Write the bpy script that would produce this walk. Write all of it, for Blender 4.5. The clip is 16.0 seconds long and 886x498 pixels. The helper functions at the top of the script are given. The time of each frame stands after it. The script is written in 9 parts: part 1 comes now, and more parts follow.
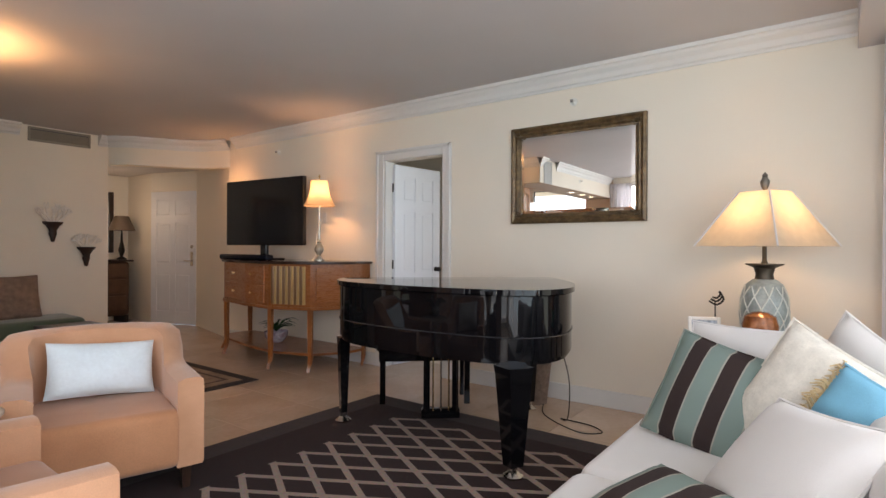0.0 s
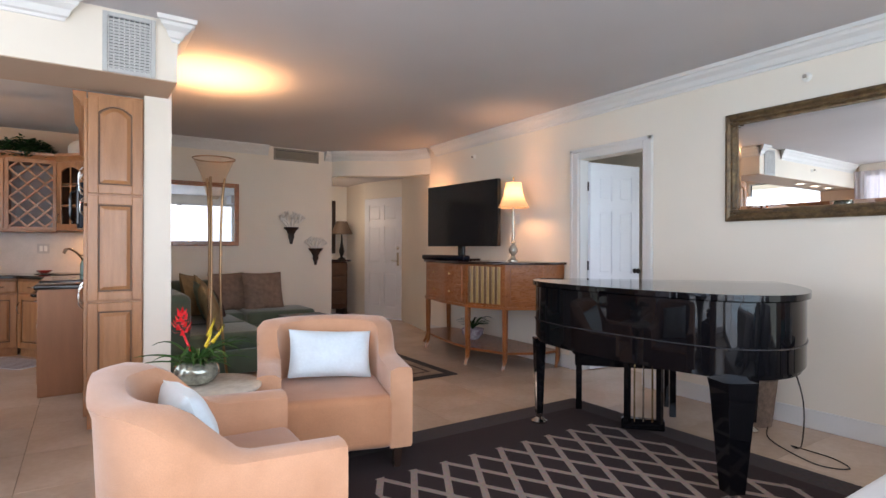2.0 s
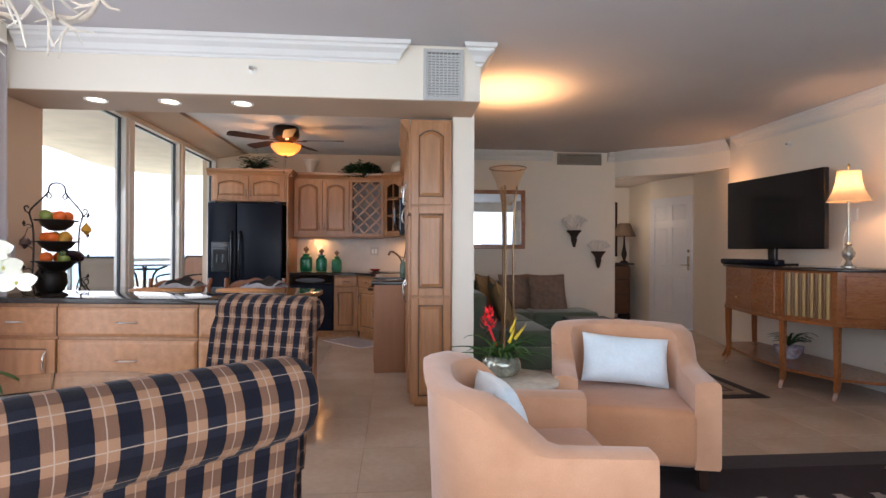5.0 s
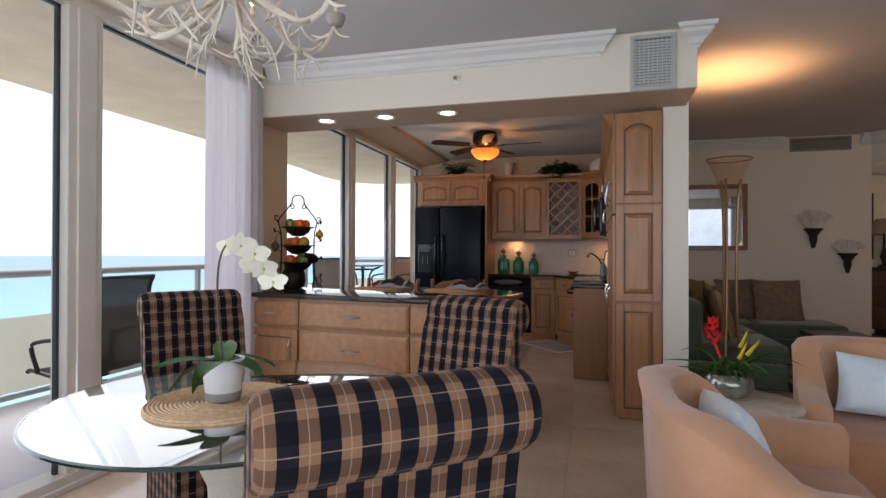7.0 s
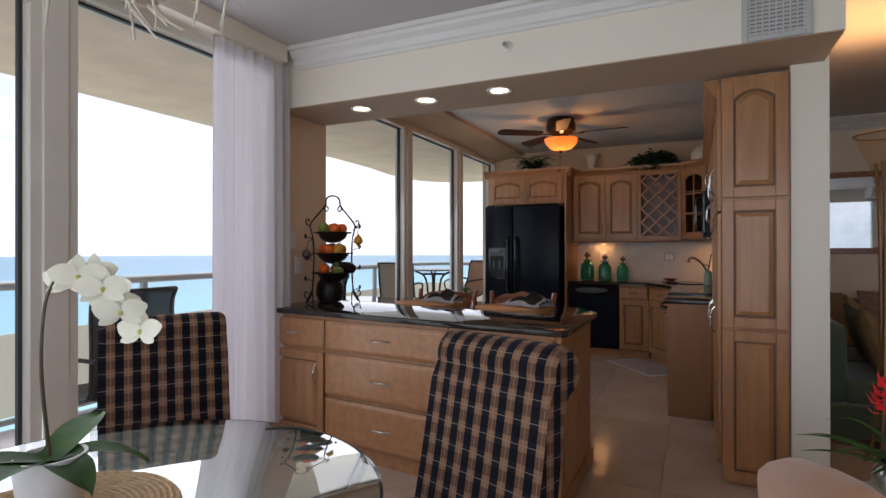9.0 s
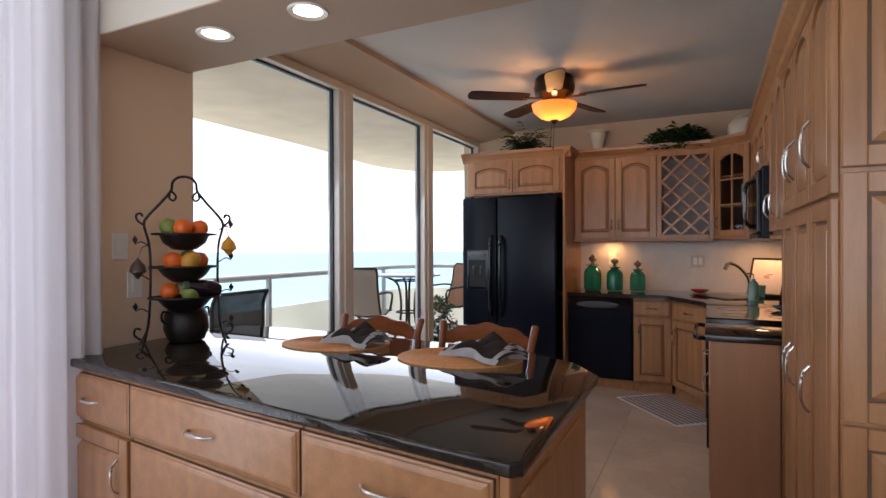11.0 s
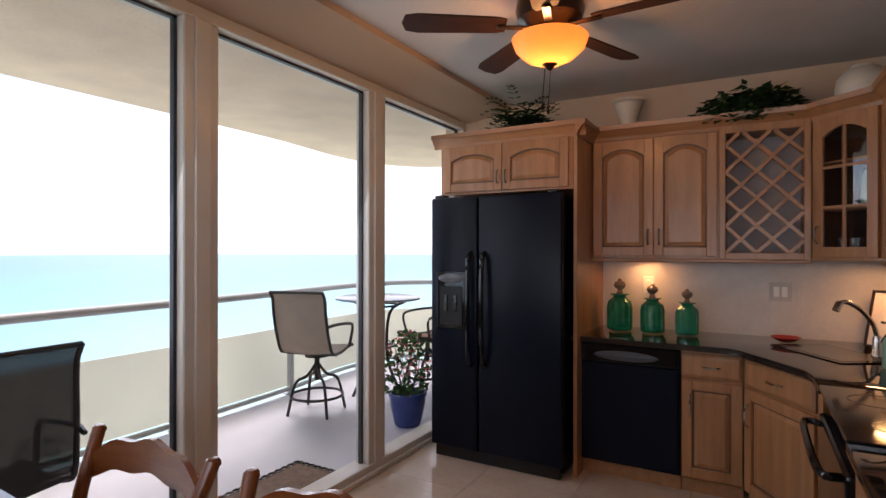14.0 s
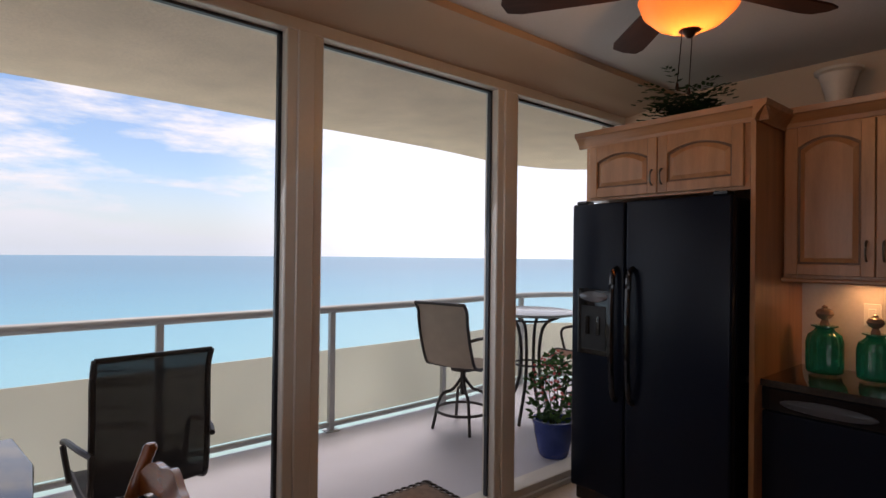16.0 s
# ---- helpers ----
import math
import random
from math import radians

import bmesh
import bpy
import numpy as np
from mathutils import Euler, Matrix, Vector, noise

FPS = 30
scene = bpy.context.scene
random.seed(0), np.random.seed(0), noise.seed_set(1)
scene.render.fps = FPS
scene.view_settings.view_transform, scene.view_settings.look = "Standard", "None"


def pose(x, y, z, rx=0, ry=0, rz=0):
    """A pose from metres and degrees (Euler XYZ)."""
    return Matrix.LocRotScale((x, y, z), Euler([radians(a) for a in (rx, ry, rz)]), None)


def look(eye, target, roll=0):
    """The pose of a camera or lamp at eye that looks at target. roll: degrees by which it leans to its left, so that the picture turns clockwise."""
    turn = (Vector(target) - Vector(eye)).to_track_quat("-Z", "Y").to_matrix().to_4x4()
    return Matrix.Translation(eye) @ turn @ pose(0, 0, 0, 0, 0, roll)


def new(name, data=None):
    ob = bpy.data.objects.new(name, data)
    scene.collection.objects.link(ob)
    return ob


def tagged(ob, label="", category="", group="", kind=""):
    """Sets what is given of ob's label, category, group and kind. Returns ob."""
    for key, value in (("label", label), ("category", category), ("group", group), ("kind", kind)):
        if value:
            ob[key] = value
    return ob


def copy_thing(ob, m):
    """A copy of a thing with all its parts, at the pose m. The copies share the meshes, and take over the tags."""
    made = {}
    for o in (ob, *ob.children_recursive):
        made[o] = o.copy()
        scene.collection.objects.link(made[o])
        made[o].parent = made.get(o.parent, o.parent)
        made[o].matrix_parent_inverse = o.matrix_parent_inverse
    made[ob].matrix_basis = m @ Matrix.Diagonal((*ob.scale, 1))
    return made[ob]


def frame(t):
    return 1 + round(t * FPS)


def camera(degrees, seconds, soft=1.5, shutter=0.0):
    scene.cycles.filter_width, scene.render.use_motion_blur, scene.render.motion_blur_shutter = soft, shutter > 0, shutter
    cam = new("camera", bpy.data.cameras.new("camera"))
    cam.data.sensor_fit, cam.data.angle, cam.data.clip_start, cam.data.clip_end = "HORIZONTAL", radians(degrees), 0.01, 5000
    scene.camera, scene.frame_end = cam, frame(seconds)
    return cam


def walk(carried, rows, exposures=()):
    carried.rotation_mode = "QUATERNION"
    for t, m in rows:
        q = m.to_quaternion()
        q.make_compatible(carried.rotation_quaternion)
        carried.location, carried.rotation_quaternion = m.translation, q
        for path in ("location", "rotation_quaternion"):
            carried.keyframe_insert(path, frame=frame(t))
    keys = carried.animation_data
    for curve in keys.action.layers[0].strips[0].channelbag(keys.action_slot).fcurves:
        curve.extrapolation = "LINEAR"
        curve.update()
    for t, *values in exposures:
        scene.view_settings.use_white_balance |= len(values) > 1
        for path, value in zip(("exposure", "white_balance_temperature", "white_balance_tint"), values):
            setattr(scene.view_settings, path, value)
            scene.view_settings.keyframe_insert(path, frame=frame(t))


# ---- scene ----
EXPOSURES = [(0, 1.3, 6850, 15), (2.5, 1.6, 6100, 15), (3.5, 1.45, 6100, 15), (6, 0.95, 6250, 15), (7, 0.42, 6350, 15), (8, 0.12, 6450, 15),
             (10.5, 0.66, 6250, 15), (11.2, 0.9, 6250, 15), (12.5, 0.85, 6350, 17), (14, 0.72, 6450, 19), (16, -0.02, 6700, 20)]
cam = camera(78.6, 16.0)
PATH = [
    (0.0, -0.000, 0.000, 1.219, 36.55, -0.06, -0.30),
    (0.5, -0.009, 0.003, 1.219, 41.36, -0.14, -0.28),
    (1.0, -0.016, -0.003, 1.216, 46.92, -0.19, -0.28),
    (1.5, -0.025, -0.010, 1.214, 51.78, -0.09, -0.18),
    (2.0, -0.032, -0.021, 1.212, 56.47, 0.00, -0.20),
    (2.5, -0.043, -0.038, 1.212, 61.45, 0.10, -0.14),
    (3.0, -0.041, -0.060, 1.208, 66.44, 0.20, -0.13),
    (3.5, -0.047, -0.087, 1.203, 70.83, 0.23, -0.17),
    (6.0, -0.093, -0.151, 1.220, 95.12, 0.18, -0.28),
    (6.5, -0.117, -0.174, 1.215, 100.22, 0.22, -0.27),
    (7.0, -0.118, -0.184, 1.221, 105.21, 0.25, -0.17),
    (7.5, -0.155, -0.186, 1.231, 109.57, 0.32, -0.15),
    (8.0, -0.266, -0.213, 1.250, 112.98, 0.31, -0.07),
    (9.25, -1.120, -0.120, 1.298, 115.30, 0.06, 0.10),
    (10.5, -2.015, -0.274, 1.347, 116.53, -0.22, 0.29),
    (11.0, -2.408, -0.337, 1.355, 116.22, -0.28, 0.21),
    (11.5, -2.738, -0.392, 1.373, 115.84, -0.43, -0.03),
    (12.0, -3.067, -0.457, 1.397, 115.60, -0.17, -0.12),
    (12.5, -3.339, -0.551, 1.424, 115.76, -0.21, -0.26),
    (13.0, -3.597, -0.629, 1.442, 115.87, -0.05, -0.15),
    (13.5, -3.856, -0.621, 1.468, 116.64, 0.08, -0.08),
    (14.0, -4.126, -0.601, 1.475, 119.73, 0.03, -0.07),
    (14.5, -4.341, -0.581, 1.496, 124.90, 0.20, -0.21),
    (15.0, -4.528, -0.528, 1.522, 130.53, 0.32, -0.44),
    (15.5, -4.619, -0.495, 1.534, 135.81, 0.37, -0.61),
    (16.0, -4.635, -0.499, 1.527, 140.11, 0.41, -0.69),
]
walk(cam, [(t, pose(x, y, z, 90 + pitch, roll, yaw)) for t, x, y, z, yaw, pitch, roll in PATH],
     exposures=EXPOSURES)

# ---------------------------------------------------------------- world and light
SUN_AZ, SUN_EL = 145.0, 66.0     # yaw of the sun as the camera's yaw is counted
world = bpy.data.worlds.new("world")
scene.world = world
world.use_nodes = True
wn, wl = world.node_tree.nodes, world.node_tree.links
wn.clear()
w_out = wn.new("ShaderNodeOutputWorld")
w_bg = wn.new("ShaderNodeBackground")
w_sky = wn.new("ShaderNodeTexSky")
w_sky.sky_type, w_sky.sun_disc = "NISHITA", False
w_sky.sun_elevation, w_sky.sun_rotation = radians(SUN_EL), radians(-SUN_AZ)
w_sky.ozone_density, w_sky.dust_density, w_sky.air_density = 4.0, 0.4, 1.0
w_tc = wn.new("ShaderNodeTexCoord")
w_map = wn.new("ShaderNodeMapping")
w_map.inputs["Scale"].default_value = (1.6, 1.6, 7.0)
w_noise = wn.new("ShaderNodeTexNoise")
w_noise.inputs["Scale"].default_value = 2.3
w_noise.inputs["Detail"].default_value = 7
w_noise.inputs["Roughness"].default_value = 0.58
w_ramp = wn.new("ShaderNodeValToRGB")
w_ramp.color_ramp.elements[0].position, w_ramp.color_ramp.elements[1].position = 0.47, 0.60
w_mix = wn.new("ShaderNodeMix")
w_mix.data_type = "RGBA"
w_mix.inputs["B"].default_value = (7.0, 7.1, 7.3, 1)
wl.new(w_tc.outputs["Generated"], w_map.inputs["Vector"])
wl.new(w_map.outputs["Vector"], w_noise.inputs["Vector"])
wl.new(w_noise.outputs["Fac"], w_ramp.inputs["Fac"])
wl.new(w_ramp.outputs["Color"], w_mix.inputs["Factor"])
wl.new(w_sky.outputs["Color"], w_mix.inputs["A"])
w_sep = wn.new("ShaderNodeSeparateXYZ")
wl.new(w_tc.outputs["Generated"], w_sep.inputs["Vector"])
w_hz = wn.new("ShaderNodeMapRange")
w_hz.inputs["From Min"].default_value, w_hz.inputs["From Max"].default_value = 0.13, 0.0
wl.new(w_sep.outputs["Z"], w_hz.inputs["Value"])
w_haze = wn.new("ShaderNodeMix")
w_haze.data_type = "RGBA"
w_haze.inputs["B"].default_value = (5.0, 5.6, 6.2, 1)
wl.new(w_hz.outputs["Result"], w_haze.inputs["Factor"])
wl.new(w_mix.outputs["Result"], w_haze.inputs["A"])
# bright thin cloud towards the sun's side
w_dir = wn.new("ShaderNodeVectorMath")
w_dir.operation = "DOT_PRODUCT"
w_dir.inputs[1].default_value = (-math.sin(radians(120)), math.cos(radians(120)), 0.20)
wl.new(w_tc.outputs["Generated"], w_dir.inputs[0])
w_near = wn.new("ShaderNodeMapRange")
w_near.interpolation_type = "SMOOTHSTEP"
w_near.inputs["From Min"].default_value, w_near.inputs["From Max"].default_value = 0.72, 0.94
w_near.inputs["To Max"].default_value = 0.78
wl.new(w_dir.outputs["Value"], w_near.inputs["Value"])
w_glow = wn.new("ShaderNodeMix")
w_glow.data_type = "RGBA"
w_glow.inputs["B"].default_value = (8.6, 9.0, 9.7, 1)
wl.new(w_near.outputs["Result"], w_glow.inputs["Factor"])
wl.new(w_haze.outputs["Result"], w_glow.inputs["A"])
wl.new(w_glow.outputs["Result"], w_bg.inputs["Color"])
w_bg.inputs["Strength"].default_value = 0.14
wl.new(w_bg.outputs["Background"], w_out.inputs["Surface"])

sun = new("sun", bpy.data.lights.new("sun", "SUN"))
sun.data.energy, sun.data.angle, sun.data.color = 3.2, radians(32), (1, 0.95, 0.88)
_sd = Vector((-math.sin(radians(SUN_AZ)) * math.cos(radians(SUN_EL)), math.cos(radians(SUN_AZ)) * math.cos(radians(SUN_EL)), math.sin(radians(SUN_EL))))
sun.matrix_world = look(_sd * 50, (0, 0, 0))


def lamp(name, x, y, z, watts, color, radius=0.04, kind="POINT", size=0.1, target=None, cone=96):
    """A lamp that the place has."""
    data = bpy.data.lights.new(name, kind)
    data.energy, data.color = watts, color
    if kind == "AREA":
        data.shape, data.size = "DISK", size
    else:
        data.shadow_soft_size = radius
    if kind == "SPOT":
        data.spot_size, data.spot_blend = radians(cone), 0.9
    ob = new(name, data)
    ob.matrix_world = look((x, y, z), target) if target else Matrix.Translation((x, y, z))
    return ob


def sky_panel(name, m, w, h, watts):
    """An area lamp in a window's opening, or in an added one, for the sky's light."""
    data = bpy.data.lights.new(name, "AREA")
    data.shape, data.size, data.size_y, data.energy, data.color = "RECTANGLE", w, h, watts, (0.86, 0.93, 1.0)
    new(name, data).matrix_world = m


sky_panel("east_window_light", look((0.60, 0.1, 1.25), (-5.0, 0.1, 1.1)), 4.6, 2.2, 40)
sky_panel("dining_window_light", look((-1.55, -2.73, 1.3), (-1.55, 3.0, 1.1)), 4.2, 2.3, 31)
# fill lamp added to brighten the bedroom, in an opening out of view
sky_panel("bedroom_fill_light", look((-1.61, 5.2, 1.5), (-5.0, 5.2, 1.3)), 1.3, 1.4, 3.2)
sky_panel("kitchen_window_light", look((-6.4, -2.87, 1.6), (-6.4, 0.0, 0.4)), 3.4, 1.4, 8)

WARM = (1.0, 0.62, 0.30)
AMBER = (1.0, 0.50, 0.18)
lamp("fan_bulb", -6.50, -1.40, 2.36, 6.0, AMBER, 0.05)
lamp("table_lamp_bulb", -0.37, 3.62, 1.40, 2.4, WARM, 0.05)
lamp("console_lamp_bulb", -4.44, 3.80, 1.80, 4.5, (1.0, 0.52, 0.24), 0.05)
lamp("torchiere_bulb", -4.86, 0.88, 1.93, 38, AMBER, 0.05, "SPOT", target=(-4.86, 0.89, 2.6))
lamp("torchiere_glow", -4.86, 0.88, 1.96, 14, (1.0, 0.55, 0.25), 0.05, "SPOT", target=(-4.86, 0.89, 2.6), cone=176)
lamp("wall_uplight_bulb", -6.38, 3.84, 1.98, 2.4, (1.0, 0.48, 0.20), 0.05)
lamp("counter_bulb", -8.16, -1.25, 1.385, 0.8, AMBER, kind="AREA", size=0.12, target=(-8.16, -1.24, 0))
lamp("counter_bulb", -7.98, 0.06, 1.385, 1.25, AMBER, kind="AREA", size=0.12, target=(-7.98, 0.05, 0))
lamp("hall_bulb", -8.9, 3.55, 1.75, 2.4, (1.0, 0.74, 0.50), 0.06)
for sy in (-2.22, -1.72, -1.22):
    lamp("downlight_bulb", -4.05, sy, 2.21, 1.2, WARM, 0.03, "SPOT", target=(-4.05, sy, 0))


# ---------------------------------------------------------------- materials
def mat(name, color, rough=0.5, metal=0.0, vary=0.12, scale=6.0, bump=0.0, bscale=60.0, stretch=(1, 1, 1), spec=0.5,
        alpha=1.0, emit=None, strength=0.0, trans=0.0, coat=0.0, sheen=0.0, coords="Object", per_object=0.0, color2=None, sharp=0.25, island=0.0):
    """A procedural surface: two scales of colour variation, roughness wear and fine relief."""
    m = bpy.data.materials.new(name)
    m.use_nodes = True
    n, l = m.node_tree.nodes, m.node_tree.links
    b = n["Principled BSDF"]
    tc = n.new("ShaderNodeTexCoord")
    mp = n.new("ShaderNodeMapping")
    mp.inputs["Scale"].default_value = stretch
    l.new(tc.outputs[coords], mp.inputs["Vector"])
    big = n.new("ShaderNodeTexNoise")
    big.inputs["Scale"].default_value, big.inputs["Detail"].default_value = scale, 5
    l.new(mp.outputs["Vector"], big.inputs["Vector"])
    fine = n.new("ShaderNodeTexNoise")
    fine.inputs["Scale"].default_value, fine.inputs["Detail"].default_value = bscale, 4
    l.new(mp.outputs["Vector"], fine.inputs["Vector"])
    ramp = n.new("ShaderNodeValToRGB")
    ramp.color_ramp.elements[0].position, ramp.color_ramp.elements[1].position = 0.5 - sharp, 0.5 + sharp
    lo = color2 if color2 else tuple(c * (1 - vary) for c in color)
    hi = color if color2 else tuple(min(1, c * (1 + vary * 0.6)) for c in color)
    ramp.color_ramp.elements[0].color, ramp.color_ramp.elements[1].color = (*lo, 1), (*hi, 1)
    l.new(big.outputs["Fac"], ramp.inputs["Fac"])
    mixf = n.new("ShaderNodeMix")
    mixf.data_type, mixf.blend_type = "RGBA", "MULTIPLY"
    mixf.inputs["Factor"].default_value = min(1.0, vary * 1.5)
    l.new(ramp.outputs["Color"], mixf.inputs["A"])
    l.new(fine.outputs["Fac"], mixf.inputs["B"])
    gain = n.new("ShaderNodeMix")
    gain.data_type, gain.blend_type = "RGBA", "MULTIPLY"
    gain.inputs["Factor"].default_value = 1.0
    g = 1.0 / (1 - min(1.0, vary * 1.5) * 0.5)
    gain.inputs["B"].default_value = (g, g, g, 1)
    l.new(mixf.outputs["Result"], gain.inputs["A"])
    col = gain.outputs["Result"]
    if per_object or island:
        if per_object:
            oi = n.new("ShaderNodeObjectInfo")
            rnd = oi.outputs["Random"]
        else:
            oi = n.new("ShaderNodeNewGeometry")
            rnd = oi.outputs["Random Per Island"]
        mr = n.new("ShaderNodeMapRange")
        k = per_object or island
        mr.inputs["To Min"].default_value, mr.inputs["To Max"].default_value = 1 - k, 1 + k * 0.5
        l.new(rnd, mr.inputs["Value"])
        mo = n.new("ShaderNodeMix")
        mo.data_type, mo.blend_type = "RGBA", "MULTIPLY"
        mo.inputs["Factor"].default_value = 1.0
        l.new(col, mo.inputs["A"])
        l.new(mr.outputs["Result"], mo.inputs["B"])
        col = mo.outputs["Result"]
    l.new(col, b.inputs["Base Color"])
    rr = n.new("ShaderNodeMapRange")
    rr.inputs["To Min"].default_value, rr.inputs["To Max"].default_value = max(0, rough * 0.8), min(1, rough * 1.2)
    l.new(fine.outputs["Fac"], rr.inputs["Value"])
    l.new(rr.outputs["Result"], b.inputs["Roughness"])
    b.inputs["Metallic"].default_value = metal
    b.inputs["Specular IOR Level"].default_value = spec
    b.inputs["Coat Weight"].default_value = coat
    b.inputs["Coat Roughness"].default_value = 0.04
    b.inputs["Sheen Weight"].default_value = sheen
    b.inputs["Transmission Weight"].default_value = trans
    b.inputs["Alpha"].default_value = alpha
    if emit:
        b.inputs["Emission Color"].default_value, b.inputs["Emission Strength"].default_value = (*emit, 1), strength
    if bump:
        bp = n.new("ShaderNodeBump")
        bp.inputs["Strength"].default_value, bp.inputs["Distance"].default_value = bump, 0.004
        l.new(fine.outputs["Fac"], bp.inputs["Height"])
        l.new(bp.outputs["Normal"], b.inputs["Normal"])
    return m


def clear_pane(name, gloss, base, tint=(1, 1, 1)):
    """A thin clear sheet of glass: lets light straight through and mirrors a little."""
    m = bpy.data.materials.new(name)
    m.use_nodes = True
    n, l = m.node_tree.nodes, m.node_tree.links
    n.clear()
    out, mix = n.new("ShaderNodeOutputMaterial"), n.new("ShaderNodeMixShader")
    tr, gl, fr = n.new("ShaderNodeBsdfTransparent"), n.new("ShaderNodeBsdfGlossy"), n.new("ShaderNodeLayerWeight")
    tr.inputs["Color"].default_value = (*tint, 1)
    gl.inputs["Roughness"].default_value = 0.01
    fr.inputs["Blend"].default_value = gloss
    pw = n.new("ShaderNodeMath")
    pw.operation = "MULTIPLY_ADD"
    pw.inputs[1].default_value, pw.inputs[2].default_value = 0.5, base
    l.new(fr.outputs["Facing"], pw.inputs[0])
    l.new(pw.outputs["Value"], mix.inputs["Fac"])
    l.new(tr.outputs["BSDF"], mix.inputs[1])
    l.new(gl.outputs["BSDF"], mix.inputs[2])
    l.new(mix.outputs["Shader"], out.inputs["Surface"])
    return m


def glow_shade(name, through_col, face_col, rough, scale, share=0.6):
    """A lamp shade that its bulb shines through."""
    m = bpy.data.materials.new(name)
    m.use_nodes = True
    n, l = m.node_tree.nodes, m.node_tree.links
    b, out = n["Principled BSDF"], n["Material Output"]
    b.inputs["Base Color"].default_value, b.inputs["Roughness"].default_value = (*face_col, 1), rough
    tc, nz, mr = n.new("ShaderNodeTexCoord"), n.new("ShaderNodeTexNoise"), n.new("ShaderNodeMapRange")
    nz.inputs["Scale"].default_value, nz.inputs["Detail"].default_value = scale, 5
    l.new(tc.outputs["Object"], nz.inputs["Vector"])
    mr.inputs["To Min"].default_value, mr.inputs["To Max"].default_value = 0.75, 1.25
    l.new(nz.outputs["Fac"], mr.inputs["Value"])
    mx = n.new("ShaderNodeMix")
    mx.data_type, mx.blend_type = "RGBA", "MULTIPLY"
    mx.inputs["Factor"].default_value = 1.0
    mx.inputs["A"].default_value = (*through_col, 1)
    l.new(mr.outputs["Result"], mx.inputs["B"])
    tr, ms = n.new("ShaderNodeBsdfTranslucent"), n.new("ShaderNodeMixShader")
    l.new(mx.outputs["Result"], tr.inputs["Color"])
    ms.inputs["Fac"].default_value = share
    l.new(b.outputs["BSDF"], ms.inputs[1])
    l.new(tr.outputs["BSDF"], ms.inputs[2])
    l.new(ms.outputs["Shader"], out.inputs["Surface"])
    return m


WALL = mat("cream wall paint", (0.78, 0.715, 0.615), 0.75, vary=0.04, scale=1.3, bump=0.10, bscale=220)
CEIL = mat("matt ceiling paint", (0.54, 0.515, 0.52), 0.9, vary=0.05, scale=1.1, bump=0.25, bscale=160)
KCEIL = mat("kitchen ceiling plaster", (0.58, 0.55, 0.525), 0.9, vary=0.06, scale=3.0, bump=0.5, bscale=70)
SOFFIT = mat("tan soffit tone", (0.52, 0.38, 0.27), 0.8, vary=0.05, scale=1.5, bump=0.15, bscale=160)
TRIM = mat("white trim paint", (0.68, 0.67, 0.65), 0.4, vary=0.03, scale=4, bump=0.05, bscale=120)
DOORPAINT = mat("white door paint", (0.74, 0.76, 0.80), 0.35, vary=0.04, scale=3, bump=0.06, bscale=90)
TILE = mat("honed travertine tile", (0.60, 0.47, 0.37), 0.16, vary=0.14, scale=2.2, bump=0.04, bscale=26, per_object=0.07, color2=(0.48, 0.355, 0.265))
GROUT = mat("sand grout", (0.50, 0.40, 0.30), 0.9, vary=0.1, scale=8)
MAPLE = mat("glazed maple", (0.435, 0.205, 0.084), 0.36, vary=0.16, scale=3.5, bump=0.08, bscale=38, stretch=(6, 6, 0.7), color2=(0.285, 0.128, 0.050), coat=0.15)
MAPLE_H = mat("glazed maple across", (0.435, 0.205, 0.084), 0.36, vary=0.16, scale=3.5, bump=0.08, bscale=38, stretch=(6, 0.7, 6), color2=(0.295, 0.132, 0.052), coat=0.15)
GLAZE = mat("dark cabinet glaze", (0.13, 0.065, 0.03), 0.5, vary=0.2, scale=9)
GRANITE = mat("polished black granite", (0.012, 0.010, 0.009), 0.03, vary=0.5, scale=60, bscale=240, spec=0.40, color2=(0.035, 0.026, 0.02))
BLACKAPP = mat("black appliance enamel", (0.004, 0.0065, 0.014), 0.24, vary=0.06, scale=3, bump=0.15, bscale=420, spec=0.16)
BLACKGLOSS = mat("black gloss plastic", (0.008, 0.008, 0.009), 0.08, vary=0.1, scale=10)
LACQUER = mat("black piano lacquer", (0.004, 0.004, 0.005), 0.03, vary=0.2, scale=5, spec=0.28)
FRAMEMETAL = mat("white window frame", (0.70, 0.66, 0.60), 0.35, vary=0.05, scale=5, bump=0.03)
GASKET = mat("dark window gasket", (0.03, 0.035, 0.045), 0.5, vary=0.1)
CHROME = mat("brushed nickel", (0.62, 0.60, 0.56), 0.22, 1.0, vary=0.08, scale=20)
OLDNICKEL = mat("antique nickel", (0.20, 0.16, 0.12), 0.35, 0.9, vary=0.2, scale=20)
BRASS = mat("bright brass", (0.80, 0.62, 0.30), 0.2, 1.0, vary=0.08, scale=20)
PEACH = mat("peach suede", (0.60, 0.325, 0.19), 0.85, vary=0.18, scale=4.5, bump=0.25, bscale=240, sheen=0.4, color2=(0.45, 0.225, 0.115))
# same suede with the seat's shade put into a darker, redder colour
PEACH_SHADED = mat("shaded peach suede", (0.55, 0.265, 0.135), 0.8, vary=0.25, scale=3.5, bump=0.25, bscale=240, sheen=0.3, color2=(0.40, 0.175, 0.08))
DARKWOOD = mat("dark stained wood", (0.028, 0.014, 0.009), 0.3, vary=0.3, scale=6, stretch=(5, 5, 0.8))
